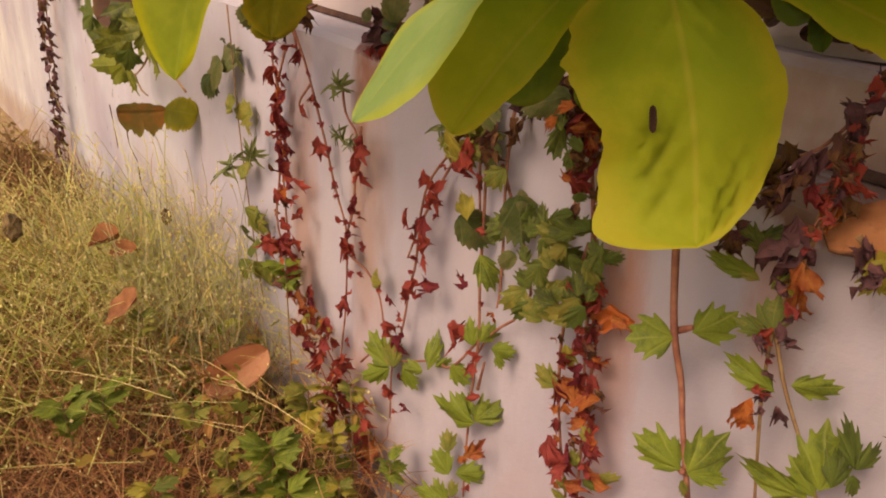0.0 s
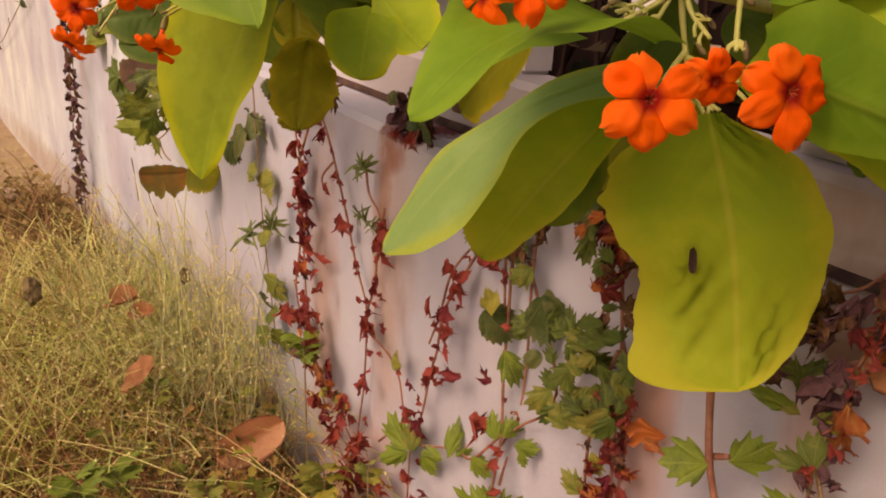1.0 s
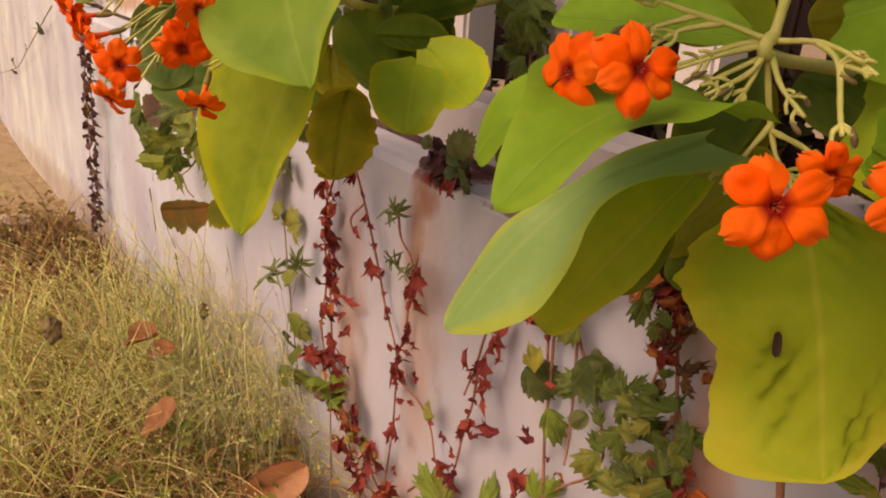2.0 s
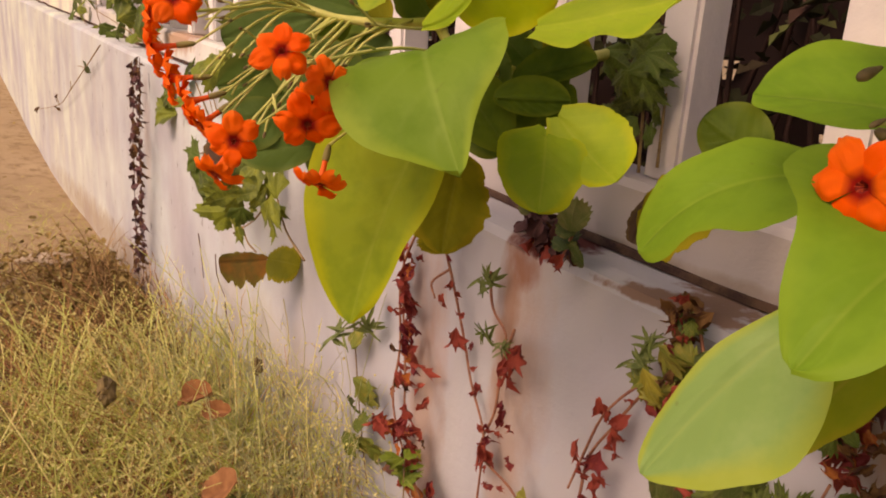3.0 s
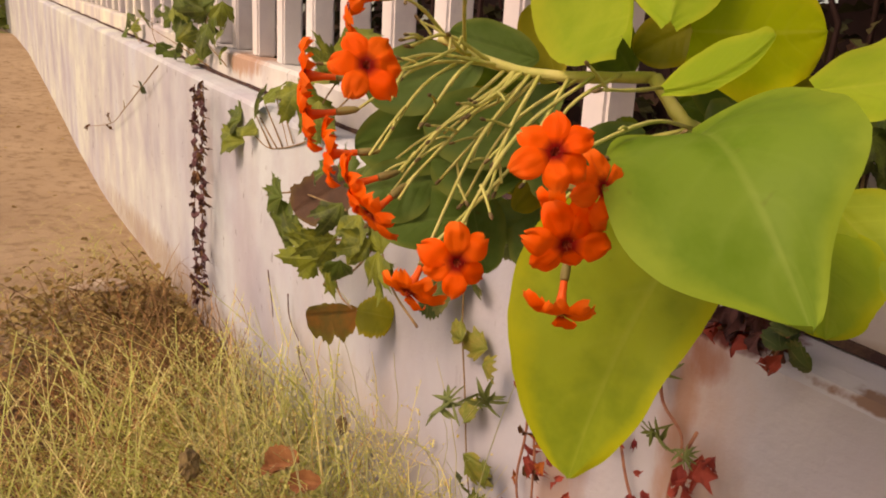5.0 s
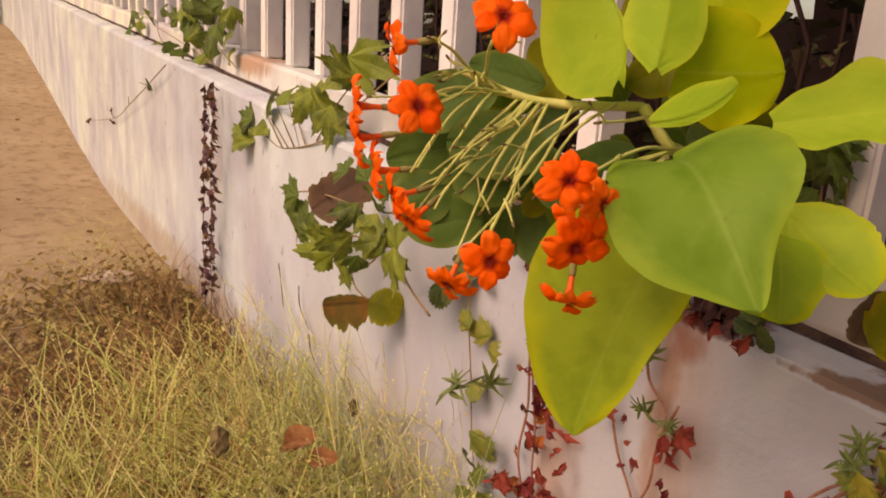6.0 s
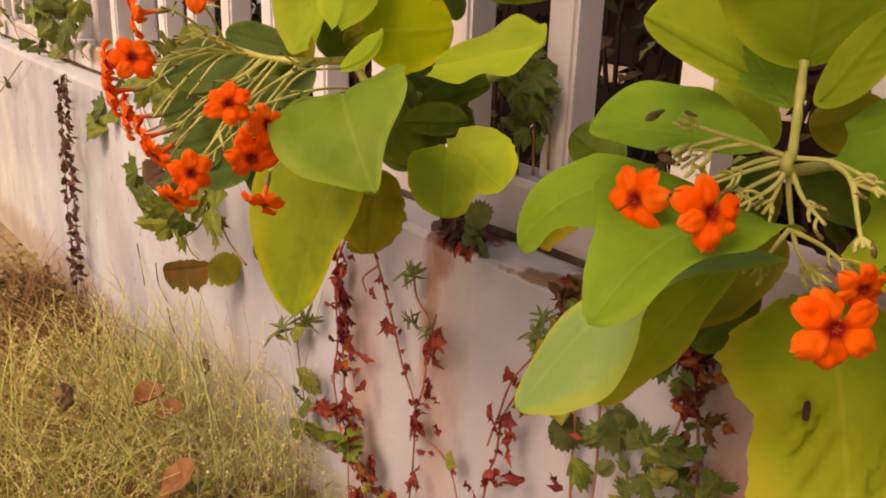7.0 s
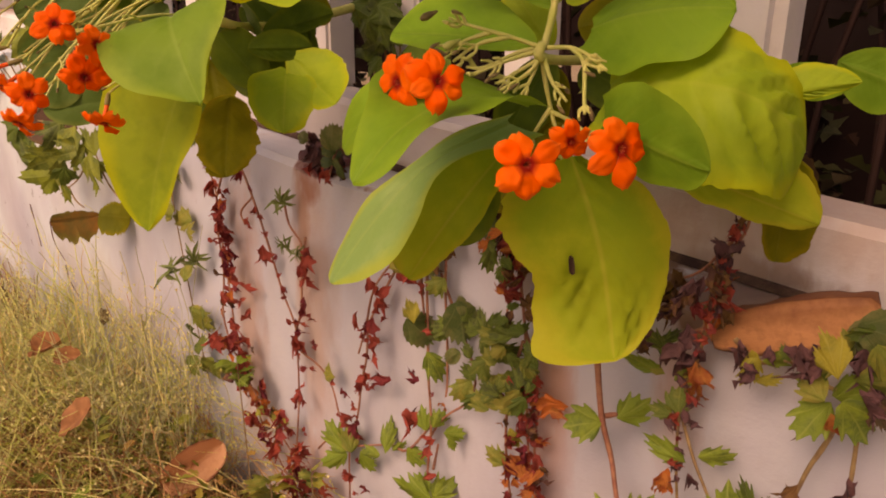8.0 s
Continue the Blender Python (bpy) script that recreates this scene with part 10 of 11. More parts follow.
ivy_leaf(ivy_clump_b, 'L', (-1.786, 0.448, 0.836), 0.079, 154)
ivy_leaf(ivy_clump_b, 'L', (-1.615, 0.443, 0.904), 0.081, 80)
ivy_leaf(ivy_clump_b, 'L', (-1.539, 0.450, 0.929), 0.087, 260)
ivy_leaf(ivy_clump_b, 'D', (-2.029, 0.451, 0.798), 0.065, 2)
ivy_leaf(ivy_clump_b, 'L', (-1.948, 0.461, 0.832), 0.062, 355)
ivy_leaf(ivy_clump_b, 'L', (-1.659, 0.440, 0.890), 0.062, 10)
ivy_leaf(ivy_clump_b, 'L', (-2.077, 0.447, 0.747), 0.059, 5)
ivy_leaf(ivy_clump_b, 'L', (-1.750, 0.457, 0.851), 0.078, 187)
ivy_leaf(ivy_clump_b, 'L', (-1.685, 0.453, 0.808), 0.075, 180)
ivy_clump_c = vine('dark green leafy clump on the wall ledge', [[(-2.629, 0.517, 0.852), (-3.042, 0.519, 0.905), (-3.471, 0.519, 0.954)],
    [(-3.319, 0.520, 0.834), (-3.682, 0.516, 0.906), (-3.711, 0.517, 0.995)],
    [(-2.771, 0.522, 0.862), (-2.970, 0.524, 0.963), (-2.848, 0.516, 1.034)],
    [(-2.448, 0.515, 0.862), (-2.697, 0.523, 0.934), (-2.625, 0.524, 1.017)],
    [(-3.133, 0.518, 0.843), (-3.407, 0.524, 0.914), (-3.415, 0.520, 0.987)]], 0.0018, M_STEM_BROWN)
ivy_leaf(ivy_clump_c, 'D', (-4.197, 0.513, 0.854), 0.091, 324)
ivy_leaf(ivy_clump_c, 'D', (-3.918, 0.494, 0.922), 0.077, 7)
ivy_leaf(ivy_clump_c, 'L', (-3.577, 0.511, 0.985), 0.078, 168)
ivy_leaf(ivy_clump_c, 'L', (-3.480, 0.514, 0.847), 0.075, 278)
ivy_leaf(ivy_clump_c, 'D', (-3.449, 0.496, 0.831), 0.068, 69)
ivy_leaf(ivy_clump_c, 'L', (-3.706, 0.502, 0.950), 0.073, 267)
ivy_leaf(ivy_clump_c, 'D', (-3.169, 0.500, 0.881), 0.062, 219)
ivy_leaf(ivy_clump_c, 'D', (-2.985, 0.506, 0.897), 0.073, 93)
ivy_leaf(ivy_clump_c, 'D', (-3.088, 0.508, 0.855), 0.067, 223)
ivy_leaf(ivy_clump_c, 'L', (-2.776, 0.492, 0.930), 0.068, 284)
ivy_leaf(ivy_clump_c, 'D', (-2.909, 0.510, 0.981), 0.086, 225)
ivy_leaf(ivy_clump_c, 'D', (-2.693, 0.500, 0.999), 0.079, 102)
ivy_leaf(ivy_clump_c, 'D', (-2.626, 0.505, 0.951), 0.077, 160)
ivy_leaf(ivy_clump_c, 'D', (-2.701, 0.505, 0.891), 0.066, 6)
ivy_leaf(ivy_clump_c, 'D', (-2.585, 0.511, 0.984), 0.076, 134)
ivy_leaf(ivy_clump_c, 'D', (-2.770, 0.495, 1.024), 0.081, 355)
ivy_leaf(ivy_clump_c, 'L', (-2.524, 0.508, 0.938), 0.062, 347)
ivy_leaf(ivy_clump_c, 'L', (-2.919, 0.497, 1.016), 0.072, 245)
ivy_leaf(ivy_clump_c, 'D', (-3.096, 0.500, 0.988), 0.067, 89)
ivy_leaf(ivy_clump_c, 'D', (-3.265, 0.500, 1.006), 0.064, 260)
ivy_leaf(ivy_clump_c, 'D', (-3.846, 0.508, 0.983), 0.068, 196)
ivy_leaf(ivy_clump_c, 'D', (-2.618, 0.506, 1.032), 0.077, 95)
ivy_leaf(ivy_clump_c, 'L', (-2.445, 0.504, 1.001), 0.060, 180)
ivy_leaf(ivy_clump_c, 'L', (-2.519, 0.513, 0.890), 0.049, 74)
ivy_leaf(ivy_clump_c, 'L', (-2.774, 0.505, 0.870), 0.054, 356)
ivy_leaf(ivy_clump_c, 'D', (-2.884, 0.493, 0.936), 0.071, 318)
ivy_clump_d = vine('dark green ivy growing up through the white fence', [[(-0.737, 0.561, 0.800), (-0.741, 0.561, 0.855), (-0.743, 0.561, 0.898), (-0.737, 0.559, 0.939)],
    [(-0.764, 0.561, 0.795), (-0.770, 0.565, 0.857), (-0.767, 0.566, 0.902), (-0.777, 0.561, 0.944)],
    [(-0.716, 0.564, 0.809), (-0.718, 0.565, 0.852), (-0.719, 0.566, 0.884)]], 0.0018, M_STEM_BROWN)
ivy_leaf(ivy_clump_d, 'D', (-0.776, 0.541, 0.916), 0.035, 246)
ivy_leaf(ivy_clump_d, 'D', (-0.767, 0.556, 0.928), 0.038, 31)
ivy_leaf(ivy_clump_d, 'D', (-0.740, 0.548, 0.934), 0.037, 260)
ivy_leaf(ivy_clump_d, 'D', (-0.717, 0.542, 0.919), 0.032, 254)
ivy_leaf(ivy_clump_d, 'D', (-0.736, 0.542, 0.903), 0.036, 278)
ivy_leaf(ivy_clump_d, 'D', (-0.755, 0.537, 0.891), 0.034, 153)
ivy_leaf(ivy_clump_d, 'D', (-0.719, 0.547, 0.889), 0.033, 241)
ivy_leaf(ivy_clump_d, 'D', (-0.715, 0.551, 0.905), 0.031, 296)
ivy_leaf(ivy_clump_d, 'D', (-0.742, 0.545, 0.876), 0.034, 124)
ivy_leaf(ivy_clump_d, 'D', (-0.770, 0.554, 0.863), 0.032, 352)
ivy_leaf(ivy_clump_d, 'D', (-0.727, 0.557, 0.865), 0.031, 104)
ivy_leaf(ivy_clump_d, 'D', (-0.747, 0.548, 0.944), 0.031, 234)
ivy_leaf(ivy_clump_d, 'D', (-0.717, 0.550, 0.930), 0.027, 172)
ivy_leaf(ivy_clump_d, 'D', (-0.747, 0.545, 0.849), 0.030, 132)
ivy_leaf(ivy_clump_d, 'D', (-0.722, 0.548, 0.841), 0.027, 57)

# large dry leaf on the ledge
big_dry = lone_leaf('dry_leaf', 'large curled brown dry leaf caught on the ledge', (-0.221, 0.459, 0.676), (-0.108, 0.475, 0.723), (-0.173, 0.489, 0.721), (-0.151, 0.445, 0.690), M_DRY, k=0.45, fold=1.0, vein=0.8, rag=0.03)
v, f = tube([(-0.219, 0.459, 0.677), (-0.232, 0.452, 0.671), (-0.246, 0.449, 0.660)], 0.0016, 0.0011, 6, 4)
part("stalk", mesh_of("stalk", v, f, M_STEM_RED), big_dry)

# low plants in the straw
low_plant((-0.947, 0.107, 0.270), 0.067, 9, 'G')
low_plant((-0.741, 0.298, 0.250), 0.070, 12, 'G')
low_plant((-0.694, 0.296, 0.210), 0.079, 12, 'G')
low_plant((-0.803, 0.381, 0.270), 0.064, 10, 'gy')
low_plant((-0.729, 0.247, 0.230), 0.049, 9, 'g')
low_plant((-0.660, 0.420, 0.228), 0.046, 7, 'G')
low_plant((-0.940, 0.420, 0.394), 0.057, 7, 'G')
low_plant((-0.769, 0.160, 0.230), 0.060, 8, 'gy')
low_plant((-0.732, 0.379, 0.240), 0.041, 7, 'y')
low_plant((-0.673, 0.354, 0.210), 0.046, 8, 'yg')
low_plant((-0.969, 0.158, 0.250), 0.053, 7, 'G')
low_plant((-0.757, 0.420, 0.289), 0.037, 7, 'gy')
low_plant((-0.774, 0.252, 0.240), 0.041, 7, 'gy')
low_plant((-0.877, 0.248, 0.250), 0.044, 6, 'g')
low_plant((-1.095, 0.253, 0.290), 0.045, 6, 'g')

# ---- loose grass, straw, herbs and leaf litter ----


def grow(name, label, category, count, area, height, width, material, lean, seed, strands=1, seeds=0, z_of=None):
    """Fine curved blades as one mesh; area(rng) gives a foot place and its height factor."""
    rng = random.Random(seed)
    v, f, slots = [], [], []
    for _ in range(count):
        x, y, hf = area(rng)
        h = height * hf * rng.uniform(0.55, 1.2)
        a = rng.uniform(0, 2 * math.pi)
        ln = lean * rng.uniform(0.3, 1.3) * h
        dx, dy = math.cos(a) * ln, math.sin(a) * ln
        if y + dy > FACE_Y - 0.01:
            dy = FACE_Y - 0.01 - y
        w = width * rng.uniform(0.7, 1.4)
        b = rng.uniform(0, math.pi)
        wx, wy = math.cos(b) * w, math.sin(b) * w
        z0 = GROUND - 0.01
        o = len(v)
        kx, ky = rng.uniform(-0.04, 0.04), rng.uniform(-0.04, 0.04)
        for i in range(5):
            t = i / 4
            px = x + dx * t * t + kx * math.sin(t * 5)
            py = min(y + dy * t * t + ky * math.sin(t * 4), FACE_Y - 0.006)
            pz = z0 + h * (t - 0.22 * lean * t * t)
            s = 1 - 0.75 * t
            v += [(px - wx * s, py - wy * s, pz), (px + wx * s, py + wy * s, pz)]
        for i in range(4):
            f.append((o + 2 * i, o + 2 * i + 1, o + 2 * i + 3, o + 2 * i + 2))
            slots.append(0)
        if seeds and rng.random() < 0.7:
            for _ in range(rng.randint(1, seeds)):
                t = rng.uniform(0.75, 1.0)
                cx, cy, cz = x + dx * t * t + rng.uniform(-0.012, 0.012), min(y + dy * t * t + rng.uniform(-0.012, 0.012), FACE_Y - 0.01), z0 + h * (t - 0.22 * lean * t * t) + rng.uniform(-0.01, 0.015)
                r = rng.uniform(0.0012, 0.0026)
                o = len(v)
                v += [(cx - r, cy, cz), (cx, cy - r, cz), (cx + r, cy, cz), (cx, cy + r, cz), (cx, cy, cz + r * 1.3), (cx, cy, cz - r * 1.3)]
                for q in range(4):
                    f.append((o + q, o + (q + 1) % 4, o + 4))
                    f.append((o + (q + 1) % 4, o + q, o + 5))
                    slots += [1, 1]
    ob = new(name, mesh_of(name, v, f, [material, M_SEED], slots=slots, smooth=False))
    return tagged(ob, label, category, kind="stuff")


def arch(name, label, count, area, height, reach, radius, material, seed, seeds=4):
    """Long thin stems that rise and bend over each other, with small seed heads, as one mesh."""
    rng = random.Random(seed)
    v, f, slots = [], [], []
    for _ in range(count):
        x, y, hf = area(rng)
        h, go, a = height * hf * rng.uniform(0.5, 1.2), reach * rng.uniform(0.2, 1.2), rng.uniform(0, 2 * math.pi)
        bend, wob, droop = rng.uniform(1.2, 2.4), rng.uniform(-0.08, 0.08), rng.uniform(0.0, 0.9)
        r0 = radius * rng.uniform(0.7, 1.3)
        o, pts = len(v), []
        for i in range(9):
            t = i / 8
            px = x + math.cos(a) * go * t**bend - math.sin(a) * wob * math.sin(3 * t)
            py = min(y + math.sin(a) * go * t**bend + math.cos(a) * wob * math.sin(3 * t), FACE_Y - 0.008 - 0.01 * rng.random())
            pz = GROUND - 0.01 + h * (t - 0.45 * droop * t**3)
            pts.append((px, py, pz))
            r = r0 * (1 - 0.6 * t)
            for k in range(3):
                th = 2.1 * k + a
                v.append((px + r * math.cos(th), py + r * math.sin(th), pz + 0.4 * r * math.sin(th + 1)))
        for i in range(8):
            for k in range(3):
                k2 = (k + 1) % 3
                f.append((o + 3 * i + k, o + 3 * i + k2, o + 3 * i + 3 + k2, o + 3 * i + 3 + k))
                slots.append(0)
        for _ in range(rng.randint(0, seeds)):
            q = pts[rng.randint(4, 8)]
            cx, cy, cz = q[0] + rng.uniform(-0.015, 0.015), min(q[1] + rng.uniform(-0.015, 0.015), FACE_Y - 0.012), q[2] + rng.uniform(-0.012, 0.012)
            r = rng.uniform(0.0011, 0.0026)
            o = len(v)
            v += [(cx - r, cy, cz), (cx, cy - r, cz), (cx + r, cy, cz), (cx, cy + r, cz), (cx, cy, cz + r * 1.3), (cx, cy, cz - r * 1.3)]
            for k in range(4):
                f += [(o + k, o + (k + 1) % 4, o + 4), (o + (k + 1) % 4, o + k, o + 5)]
                slots += [1, 1]
    ob = new(name, mesh_of(name, v, f, [material, M_SEED], slots=slots, smooth=False))
    return tagged(ob, label, "grass", kind="stuff")


def panicle(name, label, count, area, height, reach, radius, material, seed):
    """Grass in flower: a bowed stem whose upper half carries hair-thin side stems, each ending in a tiny seed; one mesh."""
    rng = random.Random(seed)
    v, f, slots = [], [], []

    def strand(points, r0, r1, turn):
        o, last = len(v), len(points) - 1
        for i, (px, py, pz) in enumerate(points):
            r = r0 + (r1 - r0) * i / last
            for k in range(3):
                th = 2.1 * k + turn
                v.append((px + r * math.cos(th), py + r * math.sin(th), pz + 0.4 * r * math.sin(th + 1)))
        for i in range(last):
            for k in range(3):
                k2 = (k + 1) % 3
                f.append((o + 3 * i + k, o + 3 * i + k2, o + 3 * i + 3 + k2, o + 3 * i + 3 + k))
                slots.append(0)

    for _ in range(count):
        x, y, hf = area(rng)
        h, go, a = height * hf * rng.uniform(0.6, 1.2), reach * rng.uniform(0.1, 1.2), rng.uniform(0, 2 * math.pi)
        nod, wob = rng.uniform(0.0, 1.0), rng.uniform(-0.10, 0.10)
        pts = []
        for i in range(8):
            t = i / 7
            px = x + math.cos(a) * go * t**1.8 - math.sin(a) * wob * math.sin(3 * t)
            py = min(y + math.sin(a) * go * t**1.8 + math.cos(a) * wob * math.sin(3 * t), FACE_Y - 0.012)
            pts.append((px, py, GROUND - 0.01 + h * (t - 0.45 * nod * t**3)))
        strand(pts, radius * rng.uniform(0.8, 1.3), radius * 0.45, a)
        for _ in range(rng.randint(3, 8)):
            k = rng.uniform(3.2, 6.9)
            p, q = pts[int(k)], pts[int(k) + 1]
            c = [p[e] + (q[e] - p[e]) * (k % 1) for e in range(3)]
            b, far = rng.uniform(0, 2 * math.pi), rng.uniform(0.015, 0.05) * (1.35 - k / 8)
            tip = (c[0] + math.cos(b) * far, min(c[1] + math.sin(b) * far, FACE_Y - 0.008), c[2] + far * rng.uniform(-0.1, 0.9))
            mid = tuple((c[e] + tip[e]) / 2 + (0.004 if e == 2 else 0.0) for e in range(3))
            strand((c, mid, tip), radius * 0.5, radius * 0.35, b)
            r = rng.uniform(0.0011, 0.0026)
            o = len(v)
            v.extend([(tip[0] - r, tip[1], tip[2]), (tip[0], tip[1] - r, tip[2]), (tip[0] + r, tip[1], tip[2]), (tip[0], tip[1] + r, tip[2]), (tip[0], tip[1], tip[2] + r * 1.4), (tip[0], tip[1], tip[2] - r * 1.4)])
            for e in range(4):
                f.extend([(o + e, o + (e + 1) % 4, o + 4), (o + (e + 1) % 4, o + e, o + 5)])
                slots.extend([1, 1])
    ob = new(name, mesh_of(name, v, f, [material, M_SEED], slots=slots, smooth=False))
    return tagged(ob, label, "grass", kind="stuff")


def near_bank(rng):
    x = -1.10 - 0.85 * rng.random() ** 1.3
    y = FACE_Y - 0.02 - abs(rng.gauss(0.05, 0.42))
    if noise.noise(Vector((x * 2.2, y * 2.2, 4.0))) < rng.uniform(-0.9, -0.05):
        y -= rng.uniform(0.1, 0.4)
    rise = min(1.0, (-0.85 - x) / 0.35)
    return x, y, (0.85 + 0.35 * noise.noise(Vector((x * 3, y * 3, 0)))) * max(rise, 0.35) * (1.0 if x > -1.7 else 0.7)


def wall_foot(rng):
    x = rng.uniform(-2.0, -1.0)
    return x, FACE_Y - 0.03 - abs(rng.gauss(0, 0.10)), rng.uniform(0.45, 1.0) * min(1.0, 0.5 + 0.6 * (x + 2.0))


def far_bank(rng):
    x = -1.55 - min(abs(rng.gauss(0, 0.30)), 0.75)
    y = FACE_Y - 0.05 - abs(rng.gauss(0.08, 0.55))
    return x, y, 0.8


def far_edge(rng):
    x = -2.5 - rng.expovariate(0.45)
    y = FACE_Y - 0.03 - rng.expovariate(3.6)
    return x, y, 0.6


def brown_foot(rng):
    return rng.uniform(-2.9, -2.0), FACE_Y - 0.03 - abs(rng.gauss(0, 0.20)), rng.uniform(0.45, 0.9)


def bank_brown(rng):
    x, y = rng.uniform(-2.3, -1.1), FACE_Y - 0.10 - abs(rng.gauss(0.1, 0.45))
    return x, y, 0.75 + 0.4 * noise.noise(Vector((x * 4, y * 4, 9.0)))


def front_tangle(rng):
    return rng.uniform(-1.45, -0.55), FACE_Y - 0.05 - rng.uniform(0, 0.9), 0.9


grow("grass", "fine green and straw-coloured grass", "grass", 900, near_bank, 0.36, 0.0019, M_GRASS, 1.2, 11)
arch("seed_grass", "long bent grass stems with pale seed heads", 480, near_bank, 0.42, 0.36, 0.0016, M_STALKS, 12, seeds=4)
panicle("feathery_grass", "feathery grass heads of fine side stems and tiny pale seeds", 280, near_bank, 0.44, 0.36, 0.0016, M_STALKS, 20)
panicle("wall_foot_grass", "thin grey-green feathery stems before the wall", 230, wall_foot, 0.50, 0.16, 0.0010, M_WISP, 24)
arch("wispy_grass", "thin wispy stems leaning on the wall", 320, wall_foot, 0.54, 0.16, 0.0010, M_WISP, 16, seeds=2)
grow("far_grass", "yellowing grass tufts on the bank", "grass", 350, far_bank, 0.18, 0.0014, M_GRASS, 0.9, 13)
panicle("far_seed_grass", "dry feathery grass with pale seed heads", 200, far_bank, 0.26, 0.24, 0.0017, M_STALKS, 17)
grow("dry_grass", "thin olive dry grass over the dirt by the wall", "grass", 1900, far_edge, 0.10, 0.0012, M_GRASS, 1.3, 14)
arch("withered_stems", "brown withered stems at the wall foot", 420, brown_foot, 0.26, 0.16, 0.0020, M_TWIG_BROWN, 18, seeds=0)
arch("red_straw", "reddish dry stems bent through the grass", 760, bank_brown, 0.32, 0.30, 0.0013, M_STRAW, 19, seeds=0)
arch("straw_tangle", "tangled dry reddish straw stems", 2600, front_tangle, 0.20, 0.36, 0.0013, M_STRAW, 15, seeds=1)


def scatter(name, label, category, count, area, size, material, seed, curl=0.5, lift=0.0):
    """Small leaves lying or standing about, as one mesh."""
    rng = random.Random(seed)
    v, f = [], []
    for _ in range(count):
        x, y, z = area(rng)
        s = size * rng.uniform(0.5, 1.3)
        m = Matrix.Translation((x, y, z)) @ pose(0, 0, 0, rng.uniform(-50, 50), rng.uniform(-50, 50), rng.uniform(0, 360)) @ Matrix.Scale(s, 4)
        o = len(v)
        pts = ((0, 0, 0), (-0.36, 0.3, 0.12), (-0.2, 0.42, 0.02), (-0.3, 0.68, 0.08), (0, 1.0, -0.2 * curl), (0.3, 0.68, 0.08), (0.2, 0.42, 0.02), (0.36, 0.3, 0.12), (0, 0.5, -0.06))
        v += [m @ Vector(p) for p in pts]
        f += [(o + i, o + i + 1, o + 8) for i in range(7)] + [(o + 7, o, o + 8)]
    ob = new(name, mesh_of(name, v, f, material, smooth=False))
    return tagged(ob, label, category, kind="stuff")


def litter_area(rng):
    x, y = rng.gauss(-2.5, 0.30), FACE_Y - 0.03 - abs(rng.gauss(0, 0.42))
    return x, y, GROUND + 0.015 + rng.uniform(0, 0.05)


def litter_wide(rng):
    x = -1.5 - rng.expovariate(0.5)
    y = FACE_Y - 0.05 - rng.expovariate(1.3)
    return x, y, ground_height(x, y) + 0.008


def herb_area(rng):
    x = rng.uniform(-1.30, -0.70)
    y = FACE_Y - 0.03 - abs(rng.gauss(0, 0.16))
    return x, y, GROUND + rng.uniform(0.03, 0.17) * (1 if x > -1.1 else 0.8)


scatter("leaf_litter", "brown dry leaf litter heaped at the wall foot", "leaf litter", 3000, litter_area, 0.026, M_LITTER, 21)
scatter("scattered_leaves", "small dry leaves scattered over dirt", "leaf litter", 220, litter_wide, 0.026, M_LITTER, 22)
scatter("low_herbs", "low green ivy and herbs under the vines", "ground cover", 380, herb_area, 0.024, M_HERB, 23)

# ---- hedge behind the fence; its shade sits in near-black colours and a dark sheet ----


def hedge_area(rng):
    return rng.uniform(-3.2, 1.0), rng.uniform(0.78, 1.15), rng.uniform(0.5, 2.0)


hv, hf_ = [], []
nx, nz = 170, 64
for i in range(nx + 1):
    for j in range(nz + 1):
        x, z = -9.5 + 11.0 * i / nx, 0.0 + 2.1 * j / nz
        hv.append((x, 1.12 + 0.12 * noise.noise(Vector((x * 2, z * 3, 5))), z))
for i in range(nx):
    for j in range(nz):
        e = i * (nz + 1) + j
        if noise.noise(Vector((i * 0.9, j * 0.8, 3.0))) < 0.42:
            hf_.append((e, e + nz + 1, e + nz + 2, e + 1))
hedge = thing("hedge", (-1.0, 1.1, GROUND), "dense hedge behind the fence, its shade put into near-black colours", "hedge")
# dark sheet with holes that stands for the unlit inside of the hedge
part("hedge_core", mesh_of("hedge_core", hv, hf_, M_TWIG_SHADE), hedge)
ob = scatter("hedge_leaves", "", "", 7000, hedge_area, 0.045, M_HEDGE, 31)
ob.parent = hedge
ob.matrix_parent_inverse = Matrix.Translation(hedge.location).inverted()
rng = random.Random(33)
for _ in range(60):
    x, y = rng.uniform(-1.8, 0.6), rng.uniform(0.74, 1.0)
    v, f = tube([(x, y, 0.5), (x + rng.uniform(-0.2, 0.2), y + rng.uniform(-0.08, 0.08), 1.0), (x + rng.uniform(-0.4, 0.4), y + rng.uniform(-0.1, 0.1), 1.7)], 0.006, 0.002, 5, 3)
    part("twig", mesh_of("twig", v, f, M_TWIG_SHADE), hedge)

# ---- single fallen leaves, stone and seed head ----


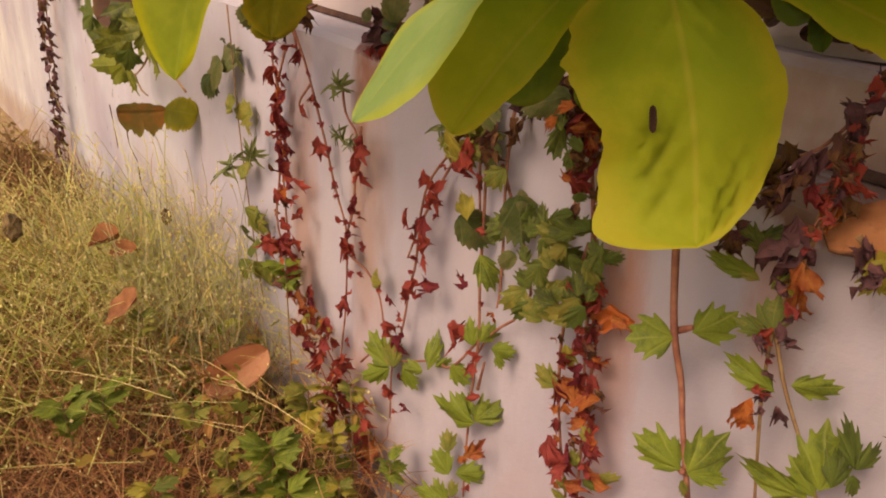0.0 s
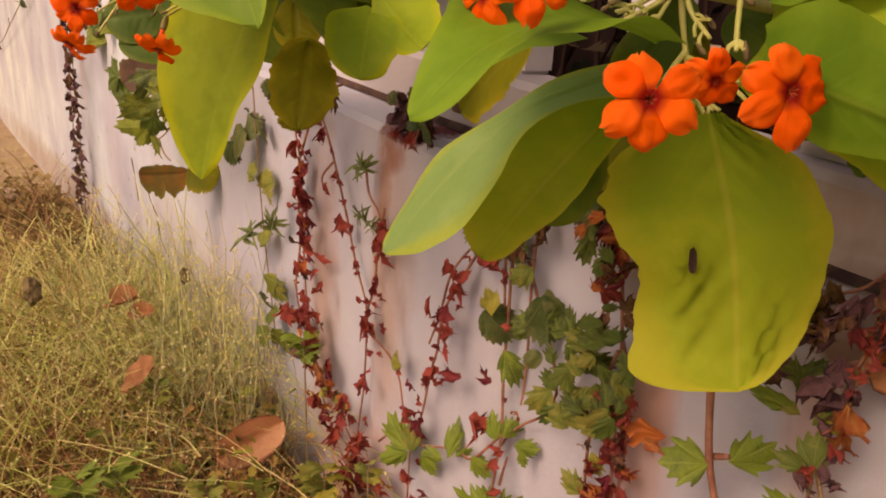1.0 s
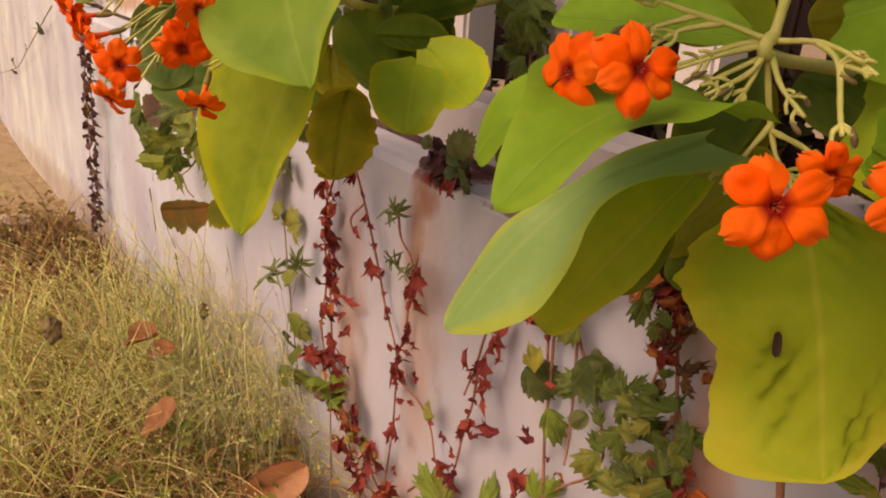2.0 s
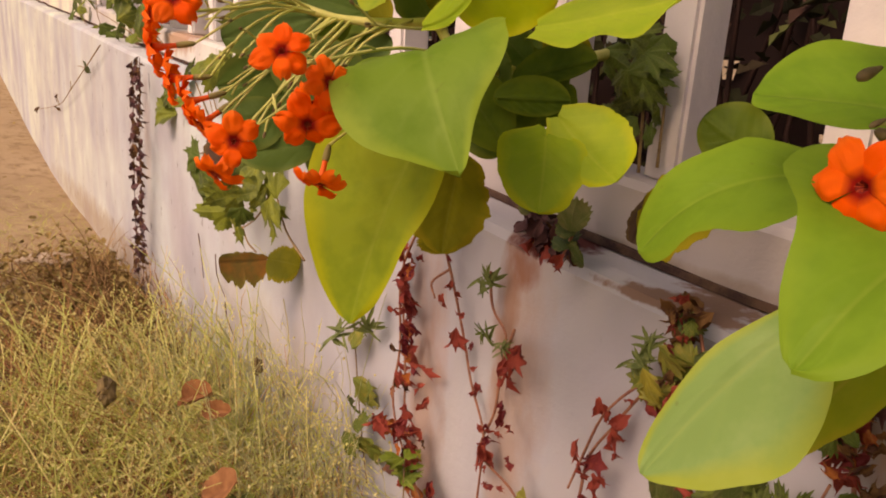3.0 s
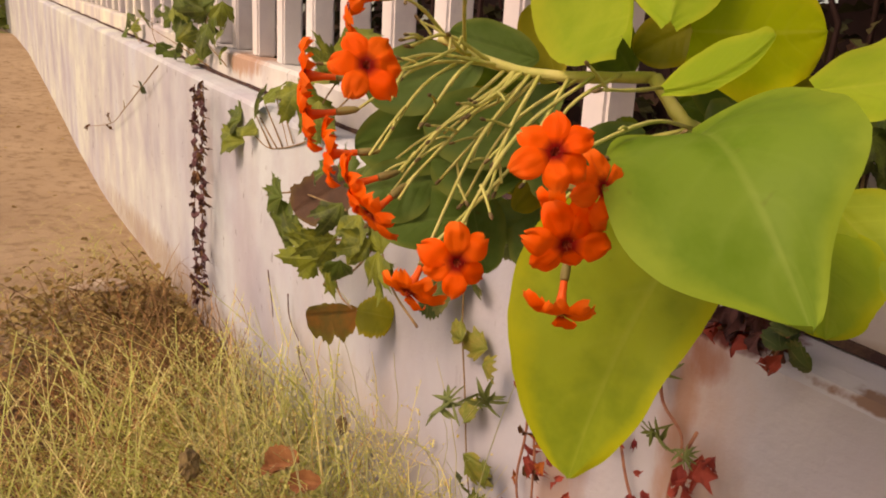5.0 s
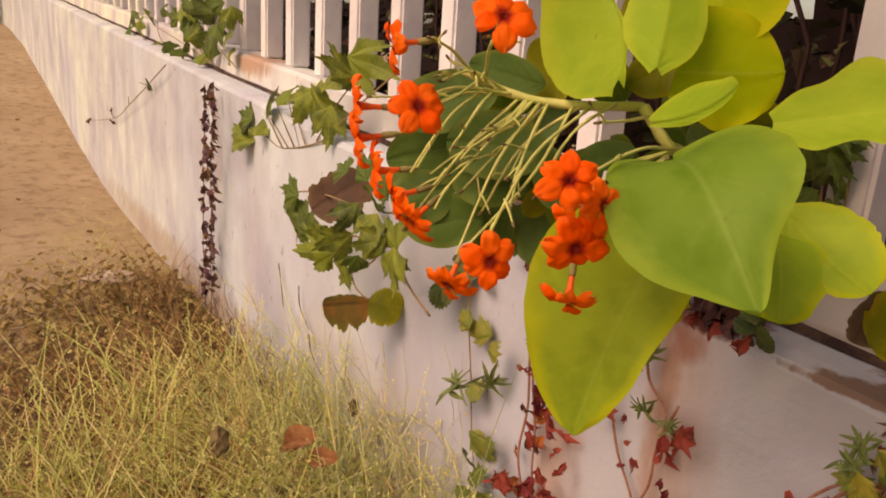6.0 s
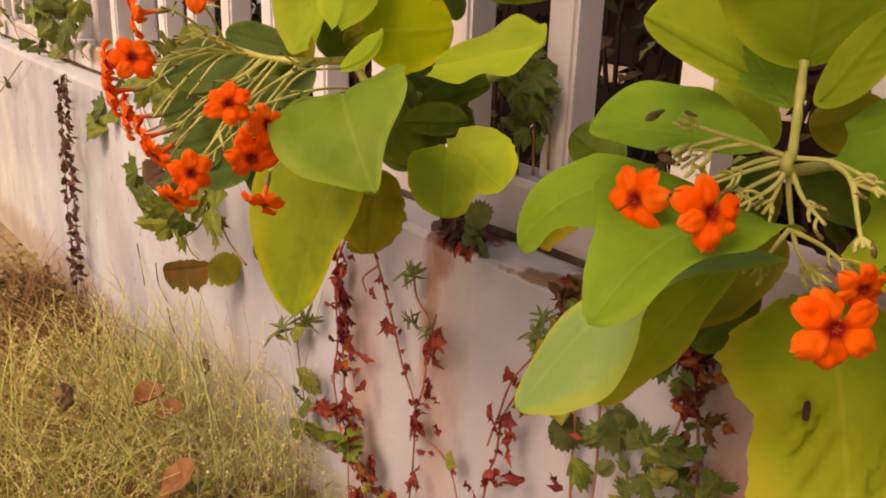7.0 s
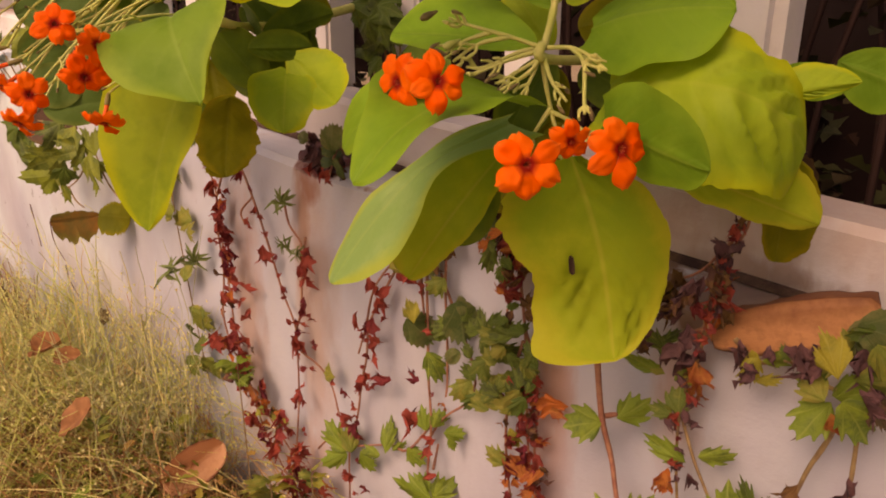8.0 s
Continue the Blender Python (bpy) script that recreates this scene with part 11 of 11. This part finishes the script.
lone_leaf("fallen_leaf", "tan fallen leaf standing in the grass", (-0.975, 0.398, 0.242), (-1.025, 0.316, 0.174), (-1.009, 0.346, 0.238), (-0.976, 0.365, 0.184), M_FALLEN, k=0.85, fold=0.25, vein=0.8, rag=0.012)
lone_leaf("fallen_leaf", "small tan curled leaf caught in straw", (-1.10, 0.25, 0.32), (-1.16, 0.22, 0.27), (-1.15, 0.25, 0.31), (-1.11, 0.22, 0.28), M_POD, k=0.9, fold=0.4, vein=0.8, rag=0.03)
lone_leaf("rust_leaf", "curled rust-brown leaf caught on grass tops", (-1.35, 0.295, 0.335), (-1.40, 0.26, 0.31), (-1.385, 0.29, 0.337), (-1.365, 0.262, 0.305), M_POD, k=0.9, fold=1.3, vein=1.5, rag=0.1)
lone_leaf("rust_leaf", "small rust-brown dry leaf on grass", (-1.30, 0.31, 0.32), (-1.345, 0.28, 0.31), (-1.325, 0.305, 0.325), (-1.315, 0.285, 0.30), M_POD, k=0.9, fold=1.2, rag=0.1)


def seed_head(at, r, label):
    """A dark shrivelled seed head."""
    bm = bmesh.new()
    bmesh.ops.create_icosphere(bm, subdivisions=3, radius=1.0)
    for vtx in bm.verts:
        k = 1 + 0.4 * noise.noise(vtx.co * 2.3 + Vector(at)) + 0.15 * noise.noise(vtx.co * 7)
        vtx.co = Vector((vtx.co.x * 0.6 * k, vtx.co.y * 0.6 * k, vtx.co.z * k)) * r + Vector(at)
    me = bpy.data.meshes.new("seed_head")
    bm.to_mesh(me)
    bm.free()
    me.materials.append(M_BUD)
    return tagged(new("seed_head", me), label, "seed head")


seed_head((-1.329, 0.131, 0.381), 0.022, "dark dried seed head among grass tops")
seed_head((-1.456, 0.414, 0.312), 0.016, "small dark dried seed head before the wall")
bm = bmesh.new()
bmesh.ops.create_icosphere(bm, subdivisions=3, radius=1.0)
for vtx in bm.verts:
    k = 1 + 0.25 * noise.noise(vtx.co * 1.3)
    vtx.co = Vector((vtx.co.x * 0.10 * k, vtx.co.y * 0.05 * k, vtx.co.z * 0.022 * k))
me = bpy.data.meshes.new("stone")
bm.to_mesh(me)
bm.free()
me.materials.append(M_STONE)
stone = tagged(new("stone", me), "flat pale stone lying in dirt", "stone")
stone.matrix_world = pose(-3.02, 0.25, GROUND + 0.025, 0, 0, 80)


def far_area(rng):
    return rng.uniform(-19, -12), rng.uniform(-7.0, 0.5), GROUND + 0.7 + 2.0 * rng.random() ** 1.2


scatter("far_bushes", "distant green bushes at the end of the street", "bushes", 2600, far_area, 0.30, M_FAR, 41)
